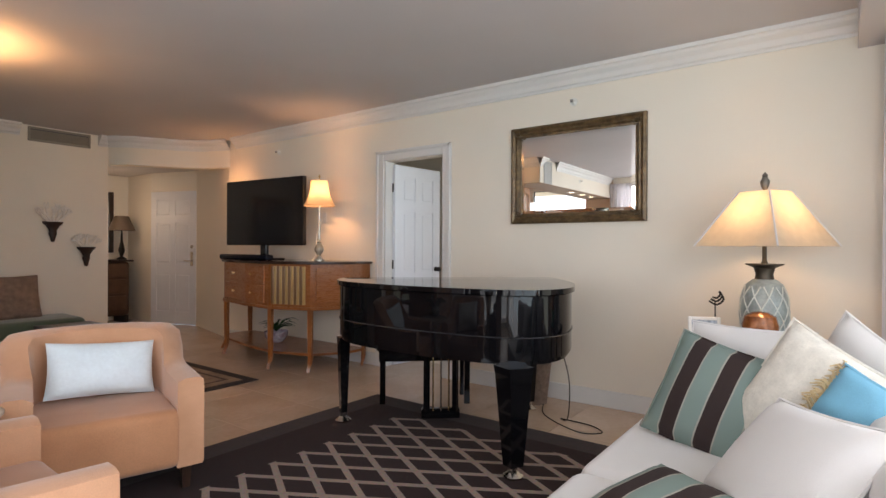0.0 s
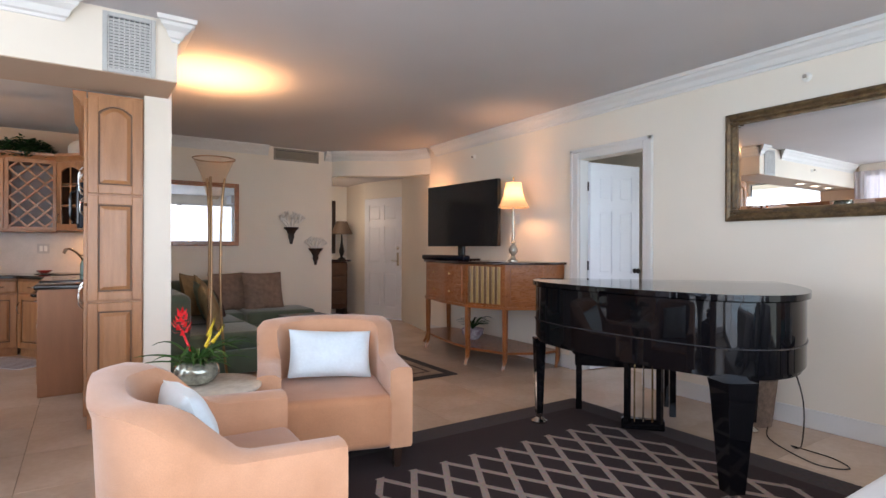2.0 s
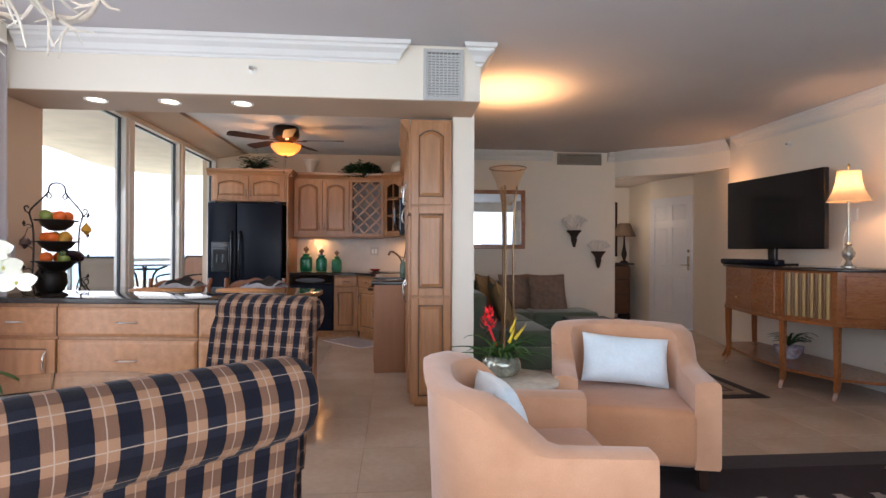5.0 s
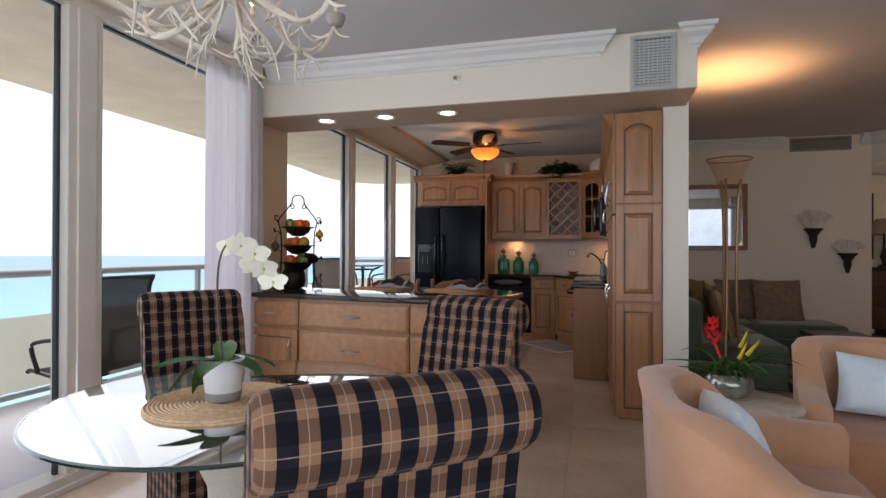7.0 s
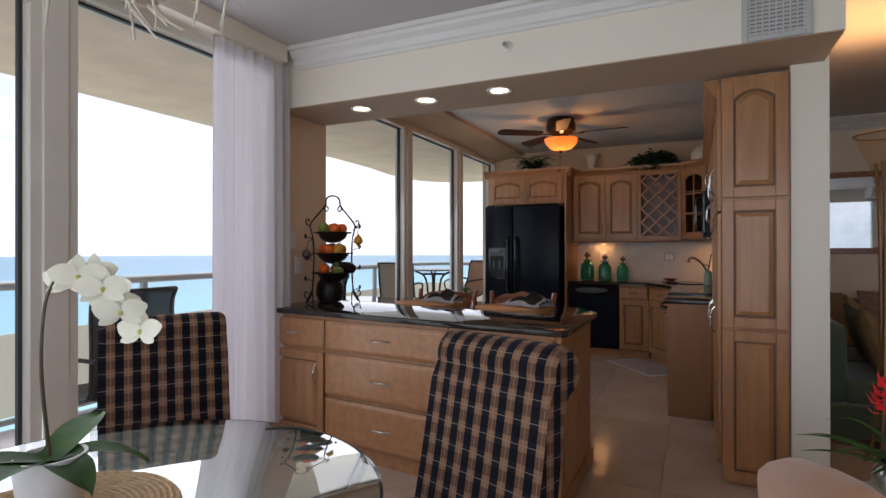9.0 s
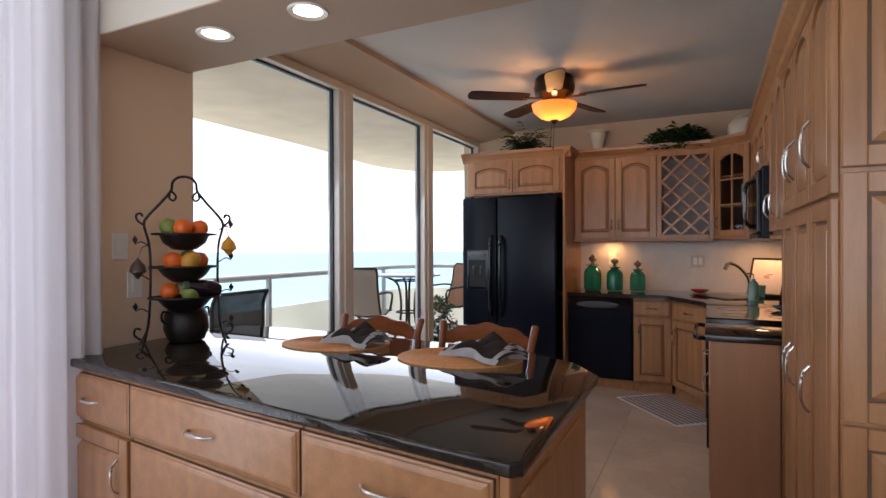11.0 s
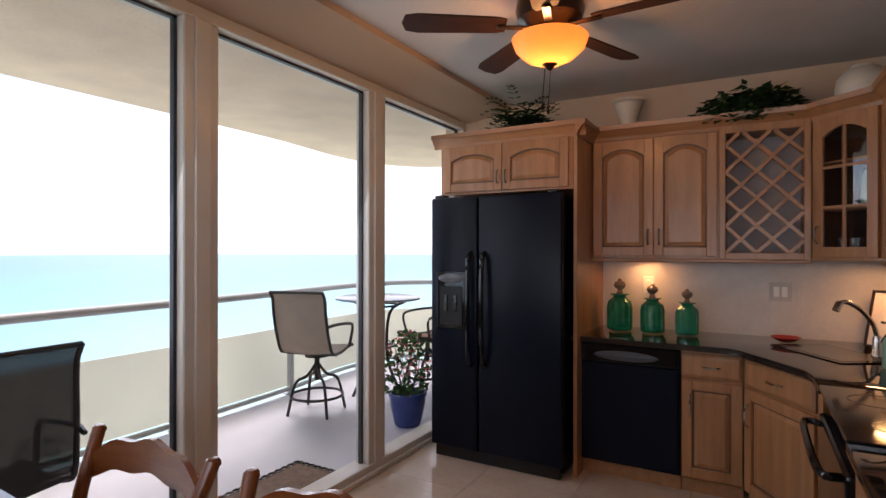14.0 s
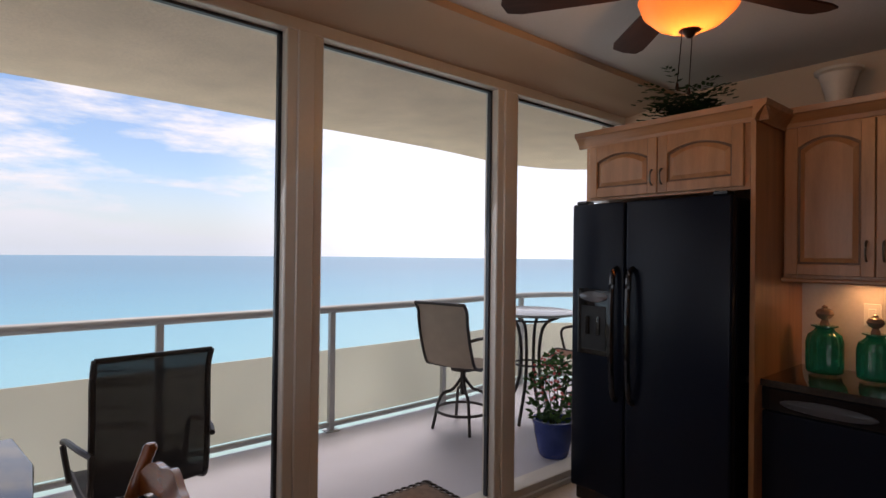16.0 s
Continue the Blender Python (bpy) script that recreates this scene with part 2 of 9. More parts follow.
CHERRY = mat("cherry wood", (0.33, 0.12, 0.035), 0.28, vary=0.25, scale=4, bscale=30, stretch=(1, 6, 6), coat=0.3, color2=(0.22, 0.07, 0.02))
CHERRY_V = mat("cherry wood upright", (0.33, 0.12, 0.035), 0.28, vary=0.25, scale=4, bscale=30, stretch=(6, 6, 1), coat=0.3, color2=(0.22, 0.07, 0.02))
SILK = mat("ice blue silk", (0.66, 0.75, 0.80), 0.42, vary=0.10, scale=7, bump=0.2, bscale=60, sheen=0.4)
WHITECLOTH = mat("white cotton", (0.62, 0.605, 0.59), 0.85, vary=0.05, scale=4, bump=0.3, bscale=300, sheen=0.3)
GREENCLOTH = mat("sage green velvet", (0.075, 0.11, 0.075), 0.8, vary=0.2, scale=5, bump=0.2, bscale=200, sheen=0.4)
IRON = mat("wrought iron", (0.022, 0.017, 0.014), 0.45, 0.6, vary=0.3, scale=14, bump=0.2, bscale=90)
MIRROR = mat("mirror glass", (0.92, 0.93, 0.93), 0.0, 1.0, vary=0.0)
WINPANE = clear_pane("window glass", 0.08, 0.004)
TABLEGLASS = clear_pane("table glass", 0.62, 0.36, (0.90, 0.97, 0.94))
LIGHTGLASS = clear_pane("clear glass", 0.3, 0.05)
PLASTICW = mat("white plastic", (0.75, 0.73, 0.68), 0.4, vary=0.03)
BALFLOOR = mat("painted balcony floor", (0.56, 0.55, 0.60), 0.6, vary=0.08, scale=2, bump=0.2, bscale=90)
BALSOFFIT = mat("textured balcony soffit", (0.86, 0.73, 0.60), 0.9, vary=0.12, scale=3, bump=0.6, bscale=45)
RAILMETAL = mat("grey-white rail paint", (0.44, 0.45, 0.46), 0.4, vary=0.06, scale=5)
PANELGLASS = glow_shade("milky balustrade panel", (0.84, 0.82, 0.74), (0.74, 0.72, 0.64), 0.4, 1.2, 0.6)
LEAF = mat("glossy green leaf", (0.06, 0.15, 0.03), 0.55, spec=0.25, vary=0.4, scale=12, island=0.4, color2=(0.02, 0.06, 0.012))
FERN = mat("dark fern leaf", (0.03, 0.075, 0.02), 0.6, spec=0.25, vary=0.4, scale=12, island=0.4, color2=(0.012, 0.035, 0.01))


# ---------------------------------------------------------------- mesh helpers
def box(bm, x0, x1, y0, y1, z0, z1, bevel=0.0, seg=1):
    """A box, its edges rounded by bevel."""
    r = bmesh.ops.create_cube(bm, size=1)
    vs = r["verts"]
    bmesh.ops.scale(bm, vec=(abs(x1 - x0), abs(y1 - y0), abs(z1 - z0)), verts=vs)
    bmesh.ops.translate(bm, vec=((x0 + x1) / 2, (y0 + y1) / 2, (z0 + z1) / 2), verts=vs)
    if bevel:
        es = list({e for v in vs for e in v.link_edges})
        bmesh.ops.bevel(bm, geom=es, offset=bevel, segments=seg, affect="EDGES", profile=0.5)
    return bm


def lathe(bm, profile, segs=24, at=(0, 0, 0), squash=1.0, close=True):
    """Turns a profile of (radius, height) about a vertical axis."""
    rings = []
    for r, z in profile:
        ring = [bm.verts.new((at[0] + r * math.cos(2 * math.pi * k / segs), at[1] + squash * r * math.sin(2 * math.pi * k / segs), at[2] + z)) for k in range(segs)]
        rings.append(ring)
    for a, b in zip(rings, rings[1:]):
        for k in range(segs):
            bm.faces.new((a[k], a[(k + 1) % segs], b[(k + 1) % segs], b[k]))
    if close:
        if profile[0][0] > 1e-4:
            bm.faces.new(rings[0][::-1])
        if profile[-1][0] > 1e-4:
            bm.faces.new(rings[-1])
    return bm


def tube(bm, pts, r, segs=8, taper=None):
    """A round bar along points; taper gives the radius at its end."""
    pts = [Vector(p) for p in pts]
    rings, up = [], Vector((0.13, 0.29, 0.95))
    for i, p in enumerate(pts):
        d = (pts[min(i + 1, len(pts) - 1)] - pts[max(i - 1, 0)]).normalized()
        a = d.cross(up)
        if a.length < 0.05:
            a = d.cross(Vector((1, 0, 0)))
        a.normalize()
        b = d.cross(a)
        rad = r if taper is None else r + (taper - r) * i / (len(pts) - 1)
        rings.append([bm.verts.new(p + rad * (math.cos(2 * math.pi * k / segs) * a + math.sin(2 * math.pi * k / segs) * b)) for k in range(segs)])
    for a, b in zip(rings, rings[1:]):
        for k in range(segs):
            bm.faces.new((a[k], a[(k + 1) % segs], b[(k + 1) % segs], b[k]))
    bm.faces.new(rings[0][::-1])
    bm.faces.new(rings[-1])
    return bm


def slab(bm, outline, z0, z1, bevel=0.0, seg=2):
    """A plan outline made solid between two heights."""
    lo = [bm.verts.new((x, y, z0)) for x, y in outline]
    hi = [bm.verts.new((x, y, z1)) for x, y in outline]
    n = len(outline)
    fs = [bm.faces.new(lo[::-1]), bm.faces.new(hi)]
    for k in range(n):
        fs.append(bm.faces.new((lo[k], lo[(k + 1) % n], hi[(k + 1) % n], hi[k])))
    if bevel:
        es = list({e for f in fs[:2] for e in f.edges})
        bmesh.ops.bevel(bm, geom=es, offset=bevel, segments=seg, affect="EDGES", profile=0.5)
    return bm


def prism(bm, poly, axis, a0, a1):
    """A section given in the two other axes, drawn out along one axis."""
    def put(u, v, a):
        return {"x": (a, u, v), "y": (u, a, v), "z": (u, v, a)}[axis]
    lo = [bm.verts.new(put(u, v, a0)) for u, v in poly]
    hi = [bm.verts.new(put(u, v, a1)) for u, v in poly]
    n = len(poly)
    bm.faces.new(lo[::-1])
    bm.faces.new(hi)
    for k in range(n):
        bm.faces.new((lo[k], lo[(k + 1) % n], hi[(k + 1) % n], hi[k]))
    return bm


def smooth_path(pts, steps=6):
    """Catmull-Rom points through the given ones."""
    ps = [Vector(p) for p in pts]
    ps = [2 * ps[0] - ps[1]] + ps + [2 * ps[-1] - ps[-2]]
    out = []
    for i in range(1, len(ps) - 2):
        a, b, c, d = ps[i - 1:i + 3]
        for k in range(steps):
            t = k / steps
            out.append(0.5 * ((2 * b) + (c - a) * t + (2 * a - 5 * b + 4 * c - d) * t * t + (3 * b - a - 3 * c + d) * t ** 3))
    out.append(ps[-2])
    return out


def turn(bm, m, since=0):
    """Moves the vertices made since a count by a pose."""
    bm.verts.ensure_lookup_table()
    bmesh.ops.transform(bm, matrix=m, verts=bm.verts[since:])
    return bm


def part(name, bm, material, parent=None, label="", smooth=False, at=None):
    """Links a bmesh as one mesh object, under a thing where one is given."""
    bmesh.ops.recalc_face_normals(bm, faces=bm.faces[:])
    me = bpy.data.meshes.new(name)
    bm.to_mesh(me)
    bm.free()
    for m in (material if isinstance(material, (list, tuple)) else [material]):
        me.materials.append(m)
    if smooth:
        for p in me.polygons:
            p.use_smooth = True
        try:
            me.set_sharp_from_angle(angle=radians(40))
        except AttributeError:
            pass
    ob = new(name, me)
    if parent:
        ob.parent = parent
    if at is not None:
        ob.matrix_basis = at
    if label:
        tagged(ob, label)
    return ob


def thing(name, m, label, category, group="", kind=""):
    """The empty at a thing's base, to which its parts belong."""
    ob = new(name)
    ob.empty_display_size = 0.1
    ob.matrix_basis = m if isinstance(m, Matrix) else Matrix.Translation(m)
    return tagged(ob, label, category, group, kind)


def B():
    return bmesh.new()


def structure(name, bm, material, label, category, smooth=False):
    return tagged(part(name, bm, material, None, "", smooth), label, category, "", "structure")


def cushion(bm, w, h, t, m=None, puff=1.0, n=10):
    """A stuffed pillow, w by h and t thick, standing in the xz plane, its corners drawn out."""
    since = len(bm.verts)
    grid = {}
    for side in (-1, 1):
        for i in range(n + 1):
            for j in range(n + 1):
                u, v = 2 * i / n - 1, 2 * j / n - 1
                edge = i in (0, n) or j in (0, n)
                if edge and side == 1:
                    grid[side, i, j] = grid[-1, i, j]
                    continue
                d = ((1 - u * u) * (1 - v * v)) ** 0.38 * t / 2 * puff
                pinch = 1 - 0.05 * (1 - v * v) * abs(u) ** 3
                pinch2 = 1 - 0.06 * (1 - u * u) * abs(v) ** 3
                d += 0.05 * t * noise.noise(Vector((u * 2.1 + w * 7, v * 2.3, side * 3 + h * 5))) * (0 if edge else 1)
                grid[side, i, j] = bm.verts.new((u * w / 2 * pinch, side * d, v * h / 2 * pinch2))
        for i in range(n):
            for j in range(n):
                q = [grid[side, i, j], grid[side, i + 1, j], grid[side, i + 1, j + 1], grid[side, i, j + 1]]
                bm.faces.new(q if side < 0 else q[::-1])
    if m is not None:
        turn(bm, m, since)
    return bm


# ---------------------------------------------------------------- structure
ZC = 2.65                 # ceiling
XE = 0.62                 # windows behind the sofa
YN = 4.113                # wall with the mirror
YS = -2.78                # window line
XW = -7.72                # far wall of the sitting room
XK = -8.29                # back wall of the kitchen
XB0, XB1 = -4.36, -3.84   # beam over the bar
ZB = 2.262                # underside of the beam

bm = B()
box(bm, -10.2, 2.6, -2.95, 6.2, -0.30, -0.012)
floor_ob = structure("floor", bm, GROUT, "bed of sand-coloured grout under the polished tiles", "floor")

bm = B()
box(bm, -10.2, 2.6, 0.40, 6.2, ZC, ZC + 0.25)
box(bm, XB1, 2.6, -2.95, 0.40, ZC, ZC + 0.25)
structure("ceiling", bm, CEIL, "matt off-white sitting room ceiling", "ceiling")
bm = B()
box(bm, -8.6, XB1, -2.95, 0.40, ZC - 0.004, ZC + 0.25)
structure("ceiling_kitchen", bm, KCEIL, "lightly textured off-white kitchen ceiling", "ceiling")

# wall with the mirror, with the doorway through it
DX0, DX1, DZ = -3.80, -3.05, 2.11
bm = B()
box(bm, -6.62, DX0, YN, YN + 0.13, 0, ZC)
box(bm, DX1, XE + 0.2, YN, YN + 0.13, 0, ZC)
box(bm, DX0, DX1, YN, YN + 0.13, DZ, ZC)
structure("wall_north", bm, WALL, "cream painted wall with a doorway through it", "wall")
bm = B()
box(bm, XW - 0.15, XW, 0.49, 3.07, 0, ZC)
structure("wall_west", bm, WALL, "cream painted far wall of the sitting room", "wall")
# curved header over the opening to the hall
arc = smooth_path([(XW, 3.07, 0), (-7.50, 3.24, 0), (-7.33, 3.52, 0), (-7.06, 3.90, 0), (-6.60, YN, 0)], 6)
bm = B()
inner = [(p.x, p.y) for p in arc]
outer = [(p.x - 0.09, p.y + 0.12) for p in arc]
slab(bm, inner + outer[::-1], 2.29, ZC)
structure("wall_header", bm, WALL, "curved cream header over the hall opening", "wall", True)
# hall beyond
bm = B()
slab(bm, [(-6.62, 4.12), (-6.62, 4.32), (-8.08, 4.62), (-8.08, 4.47)], 0, ZC)
structure("wall_hall_north", bm, WALL, "cream hall wall beside the entrance door", "wall")
bm = B()
slab(bm, [(-8.93, 4.19), (-8.93, 4.34), (-9.95, 4.34), (-9.95, 4.19)], 0, ZC)
box(bm, -9.95, -9.75, 2.4, 4.19, 0, ZC)
box(bm, -9.95, -7.85, 2.4, 2.6, 0, ZC)
slab(bm, [(-8.93, 4.19), (-8.08, 4.47), (-8.14, 4.62), (-8.98, 4.34)], 2.10, ZC)
structure("wall_hall_west", bm, WALL, "cream walls closing the entrance hall", "wall")
bm = B()
slab(bm, outer + [(-6.70, 4.5), (-9.75, 4.5), (-9.75, 2.6), (-7.87, 2.6)], 2.40, 2.46)
structure("ceiling_hall", bm, CEIL, "lower off-white ceiling of the hall", "ceiling")
# kitchen walls
bm = B()
box(bm, XK, -4.28, 0.32, 0.49, 0, ZC)
structure("wall_kitchen_north", bm, WALL, "cream painted wall end beside the pantry", "wall")
bm = B()
box(bm, XK - 0.15, XK, -2.95, 0.49, 0, ZC)
structure("wall_kitchen_west", bm, mat("tan kitchen wall paint", (0.62, 0.47, 0.34), 0.75, vary=0.05, scale=1.3, bump=0.1, bscale=200), "tan back wall of the kitchen", "wall")
bm = B()
box(bm, -4.39, -3.74, -3.0, -2.78, 0, ZC)
structure("wall_stub", bm, mat("tan stub wall paint", (0.74, 0.55, 0.39), 0.75, vary=0.05, scale=1.3, bump=0.1, bscale=200), "tan wall end between the two window bays", "wall")
bm = B()
box(bm, XB0, XB1, -2.78, 0.47, ZB + 0.006, ZC)
structure("beam", bm, WALL, "cream boxed beam over the bar opening", "beam")
# underside as a thin sheet, a darker tan than the beam's cream sides
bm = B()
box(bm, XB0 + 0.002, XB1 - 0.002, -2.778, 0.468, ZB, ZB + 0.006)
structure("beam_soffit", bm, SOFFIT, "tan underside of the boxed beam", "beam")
bm = B()
prism(bm, [(-2.95, 2.56), (-2.72, 2.56), (-2.34, 2.615), (-2.33, ZC - 0.004), (-2.95, ZC - 0.004)], "x", -8.29, -4.39)
structure("window_soffit_kitchen", bm, SOFFIT, "tan dropped soffit along the kitchen windows", "soffit")
bm = B()
box(bm, -3.74, XE, -2.95, -2.60, 2.54, ZC)
structure("window_soffit_dining", bm, WALL, "cream head over the dining windows", "soffit")
# room closed behind the camera

bm = B()
box(bm, XE, XE + 0.2, 3.55, YN + 0.13, 0, ZC)
box(bm, XE, XE + 0.2, -2.95, 3.55, 2.44, ZC)
box(bm, XE, XE + 0.2, -2.95, -2.45, 0, 2.44)
structure("wall_east", bm, WALL, "cream wall round the windows behind the sofa", "wall")
we = thing("window_east", (0, 0, 0), "floor-to-ceiling windows behind the sofa in white frames", "window", kind="structure")
for y0_ in (-2.45, -0.95, 0.55, 2.05, 3.45):
    bm = B()
    box(bm, XE + 0.04, XE + 0.14, y0_, y0_ + 0.10, 0, 2.44, 0.004)
    part("mullion", bm, FRAMEMETAL, we)
bm = B()
box(bm, XE + 0.04, XE + 0.14, -2.45, 3.55, 0.0, 0.08, 0.004)
box(bm, XE + 0.04, XE + 0.14, -2.45, 3.55, 2.38, 2.44, 0.004)
part("head_and_sill", bm, FRAMEMETAL, we)
bm = B()
bm.faces.new([bm.verts.new(c) for c in ((XE + 0.09, -2.45, 0.08), (XE + 0.09, 3.55, 0.08), (XE + 0.09, 3.55, 2.38), (XE + 0.09, -2.45, 2.38))])
q = part("pane", bm, WINPANE, we)
q.visible_shadow = False
# bedroom beyond the doorway; its east wall has an unseen opening added for light
bm = B()
box(bm, -5.4, -1.6, 6.0, 6.15, 0, ZC)
box(bm, -5.55, -5.4, YN + 0.13, 6.15, 0, ZC)
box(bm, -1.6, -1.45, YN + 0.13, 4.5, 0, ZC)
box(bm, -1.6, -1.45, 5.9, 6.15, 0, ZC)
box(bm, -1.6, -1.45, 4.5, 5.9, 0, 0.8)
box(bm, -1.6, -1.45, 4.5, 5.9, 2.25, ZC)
structure("wall_bedroom", bm, WALL, "cream walls of the room beyond the doorway", "wall")


CROWN = [(0.0, 0.0), (0.0, -0.135), (0.012, -0.135), (0.016, -0.118), (0.030, -0.110), (0.045, -0.075), (0.075, -0.050), (0.083, -0.032), (0.100, -0.026), (0.105, 0.0)]


def crown_y(name, x, y0, y1, sgn, z=ZC, m0=0, m1=0):
    """Crown moulding along y; m0 and m1 of 1 mitre an end outwards."""
    bm = B()
    a = [bm.verts.new((x + sgn * u, y0 - m0 * u, z - 0.002 + v)) for u, v in CROWN]
    b = [bm.verts.new((x + sgn * u, y1 + m1 * u, z - 0.002 + v)) for u, v in CROWN]
    bm.faces.new(a)
    bm.faces.new(b[::-1])
    for k in range(len(CROWN)):
        bm.faces.new((a[k], a[(k + 1) % len(CROWN)], b[(k + 1) % len(CROWN)], b[k]))
    return structure(name, bm, TRIM, "white stepped crown moulding", "moulding")


def crown_x(name, y, x0, x1, sgn, z=ZC):
    bm = B()
    prism(bm, [(y + sgn * u, z - 0.002 + v) for u, v in CROWN], "x", x0, x1)
    return structure(name, bm, TRIM, "white stepped crown moulding", "moulding")


crown_x("trim_crown_north", YN, -6.45, 0.06, -1)
crown_y("trim_crown_west", XW, 0.50, 2.12, 1)
crown_y("trim_crown_west", XW, 2.95, 3.05, 1)
crown_y("trim_crown_beam", XB1, -2.60, -0.13, 1, m1=1)
crown_y("trim_crown_beam", XB1, 0.445, 0.468, 1, m0=1, m1=1)
crown_x("trim_crown_beam", 0.47, XB0, XB1 - 0.002, 1)
# crown that follows the curved header
bm = B()
rings = []
for i, p in enumerate(arc):
    d = (arc[min(i + 1, len(arc) - 1)] - arc[max(i - 1, 0)]).normalized()
    nrm = Vector((d.y, -d.x, 0))
    rings.append([bm.verts.new(p + nrm * u + Vector((0, 0, ZC - 0.002 + v))) for u, v in CROWN])
for a, b in zip(rings, rings[1:]):
    for k in range(len(CROWN) - 1):
        bm.faces.new((a[k], a[k + 1], b[k + 1], b[k]))
structure("trim_crown_header", bm, TRIM, "white crown moulding on the curved header", "moulding")
# soffit box over the curtains by the sofa
bm = B()
box(bm, 0.06, XE, 3.3, YN, 2.44, ZC)
structure("window_soffit_east", bm, CEIL, "boxed head over the curtains by the sofa", "soffit")


def baseboard(name, pts, h=0.13, t=0.016):
    bm = B()
    for (ax, ay), (bx, by) in zip(pts, pts[1:]):
        d = Vector((bx - ax, by - ay, 0))
        n_ = Vector((d.y, -d.x, 0)).normalized() * t
        slab(bm, [(ax, ay), (bx, by), (bx + n_.x, by + n_.y), (ax + n_.x, ay + n_.y)], 0.0, h, 0.004, 1)
    return structure(name, bm, TRIM, "white painted baseboard", "baseboard")


baseboard("baseboard_north", [(-6.6, YN), (-3.84, YN)])
baseboard("baseboard_north", [(-2.96, YN), (XE, YN)])
baseboard("baseboard_west", [(XW, 0.5), (XW, 3.07)])

# doorway casing
bm = B()
for x0, x1, z0, z1 in ((DX0 - 0.10, DX0, 0, DZ + 0.10), (DX1, DX1 + 0.10, 0, DZ + 0.10), (DX0, DX1, DZ, DZ + 0.10)):
    box(bm, x0, x1, YN - 0.022, YN, z0, z1, 0.006)
for x0, x1, z0, z1 in ((DX0 - 0.10, DX0 - 0.065, 0, DZ + 0.10), (DX1 + 0.065, DX1 + 0.10, 0, DZ + 0.10), (DX0 - 0.10, DX1 + 0.10, DZ + 0.065, DZ + 0.10)):
    box(bm, x0, x1, YN - 0.034, YN - 0.021, z0, z1, 0.005)
box(bm, DX0 - 0.002, DX0 + 0.012, YN, YN + 0.13, 0, DZ)
box(bm, DX1 - 0.012, DX1 + 0.002, YN, YN + 0.13, 0, DZ)
structure("trim_doorway", bm, TRIM, "white stepped casing round the doorway", "door casing")


def panel_door(name, m, w, h, label, knob, flip=1):
    """A six-panel door leaf hinged at its origin, running along +x."""
    d = thing(name, m, label, "door", kind="structure")
    bm = B()
    t = 0.04
    sx, mid = 0.11, 0.09
    cols = [(sx, w / 2 - mid / 2), (w / 2 + mid / 2, w - sx)]
    rows_ = [(0.20, 0.80), (0.95, 1.60), (1.70, h - 0.12)]
    xs = [0, sx, w / 2 - mid / 2, w / 2 + mid / 2, w - sx, w]
    box(bm, 0, sx, -t / 2, t / 2, 0, h)
    box(bm, w - sx, w, -t / 2, t / 2, 0, h)
    box(bm, w / 2 - mid / 2, w / 2 + mid / 2, -t / 2, t / 2, 0, h)
    zs = [0, 0.20, 0.80, 0.95, 1.60, 1.70, h - 0.12, h]
    for k in (0, 2, 4, 6):
        for c0, c1 in cols:
            box(bm, c0, c1, -t / 2 + 0.001, t / 2 - 0.001, zs[k], zs[k + 1])
    part("door_leaf", bm, DOORPAINT, d)
    for c0, c1 in cols:
        for z0, z1 in rows_:
            bm = B()
            box(bm, c0 - 0.002, c1 + 0.002, -0.008, 0.008, z0 - 0.002, z1 + 0.002)
            box(bm, c0 + 0.025, c1 - 0.025, -0.016, 0.016, z0 + 0.025, z1 - 0.025, 0.008)
            part("panel", bm, DOORPAINT, d)
    if knob == "knob":
        for s in (-1, 1):
            bm = B()
            lathe(bm, [(0.004, 0), (0.027, 0.0), (0.027, 0.008), (0.011, 0.014), (0.011, 0.03), (0.026, 0.042), (0.028, 0.055), (0.018, 0.068), (0.0, 0.07)], 16)
            part("door_knob", bm, IRON, d, "dark bronze door knob", True, pose(w - 0.065, s * t / 2, 0.98, -90 * s, 0, 0))
    else:
        bm = B()
        box(bm, w - 0.095, w - 0.045, -t / 2 - 0.012, -t / 2, 0.92, 1.14, 0.004)
        tube(bm, [(w - 0.07, -t / 2 - 0.01, 1.0), (w - 0.07, -t / 2 - 0.05, 1.0), (w - 0.18, -t / 2 - 0.05, 1.0)], 0.009)
        part("lever_handle", bm, CHROME, d, "chrome lever handle on a long plate", True)
        bm = B()
        lathe(bm, [(0.026, 0), (0.026, 0.012), (0.018, 0.018), (0.0, 0.018)], 16)
        part("deadbolt", bm, CHROME, d, "chrome deadbolt", True, pose(w - 0.07, -t / 2, 1.22, 90, 0, 0))
    return d


panel_door("door_bedroom", pose(DX0 + 0.03, YN + 0.11, 0.008, 0, 0, 84), 0.68, 2.08, "white six-panel door standing ajar into the next room", "knob")
ang = math.degrees(math.atan2(0.28, 0.85))
panel_door("door_entrance", pose(-8.93, 4.20, 0.005, 0, 0, ang), 0.89, 2.09, "white six-panel entrance door with a chrome lever", "lever")
bm = B()
for h in (0.25, 1.05, 1.85):
    tube(bm, [(DX0 + 0.022, YN + 0.105, h - 0.045), (DX0 + 0.022, YN + 0.105, h + 0.045)], 0.009)
structure("trim_hinges", bm, IRON, "dark hinges of the bedroom door", "hinge")


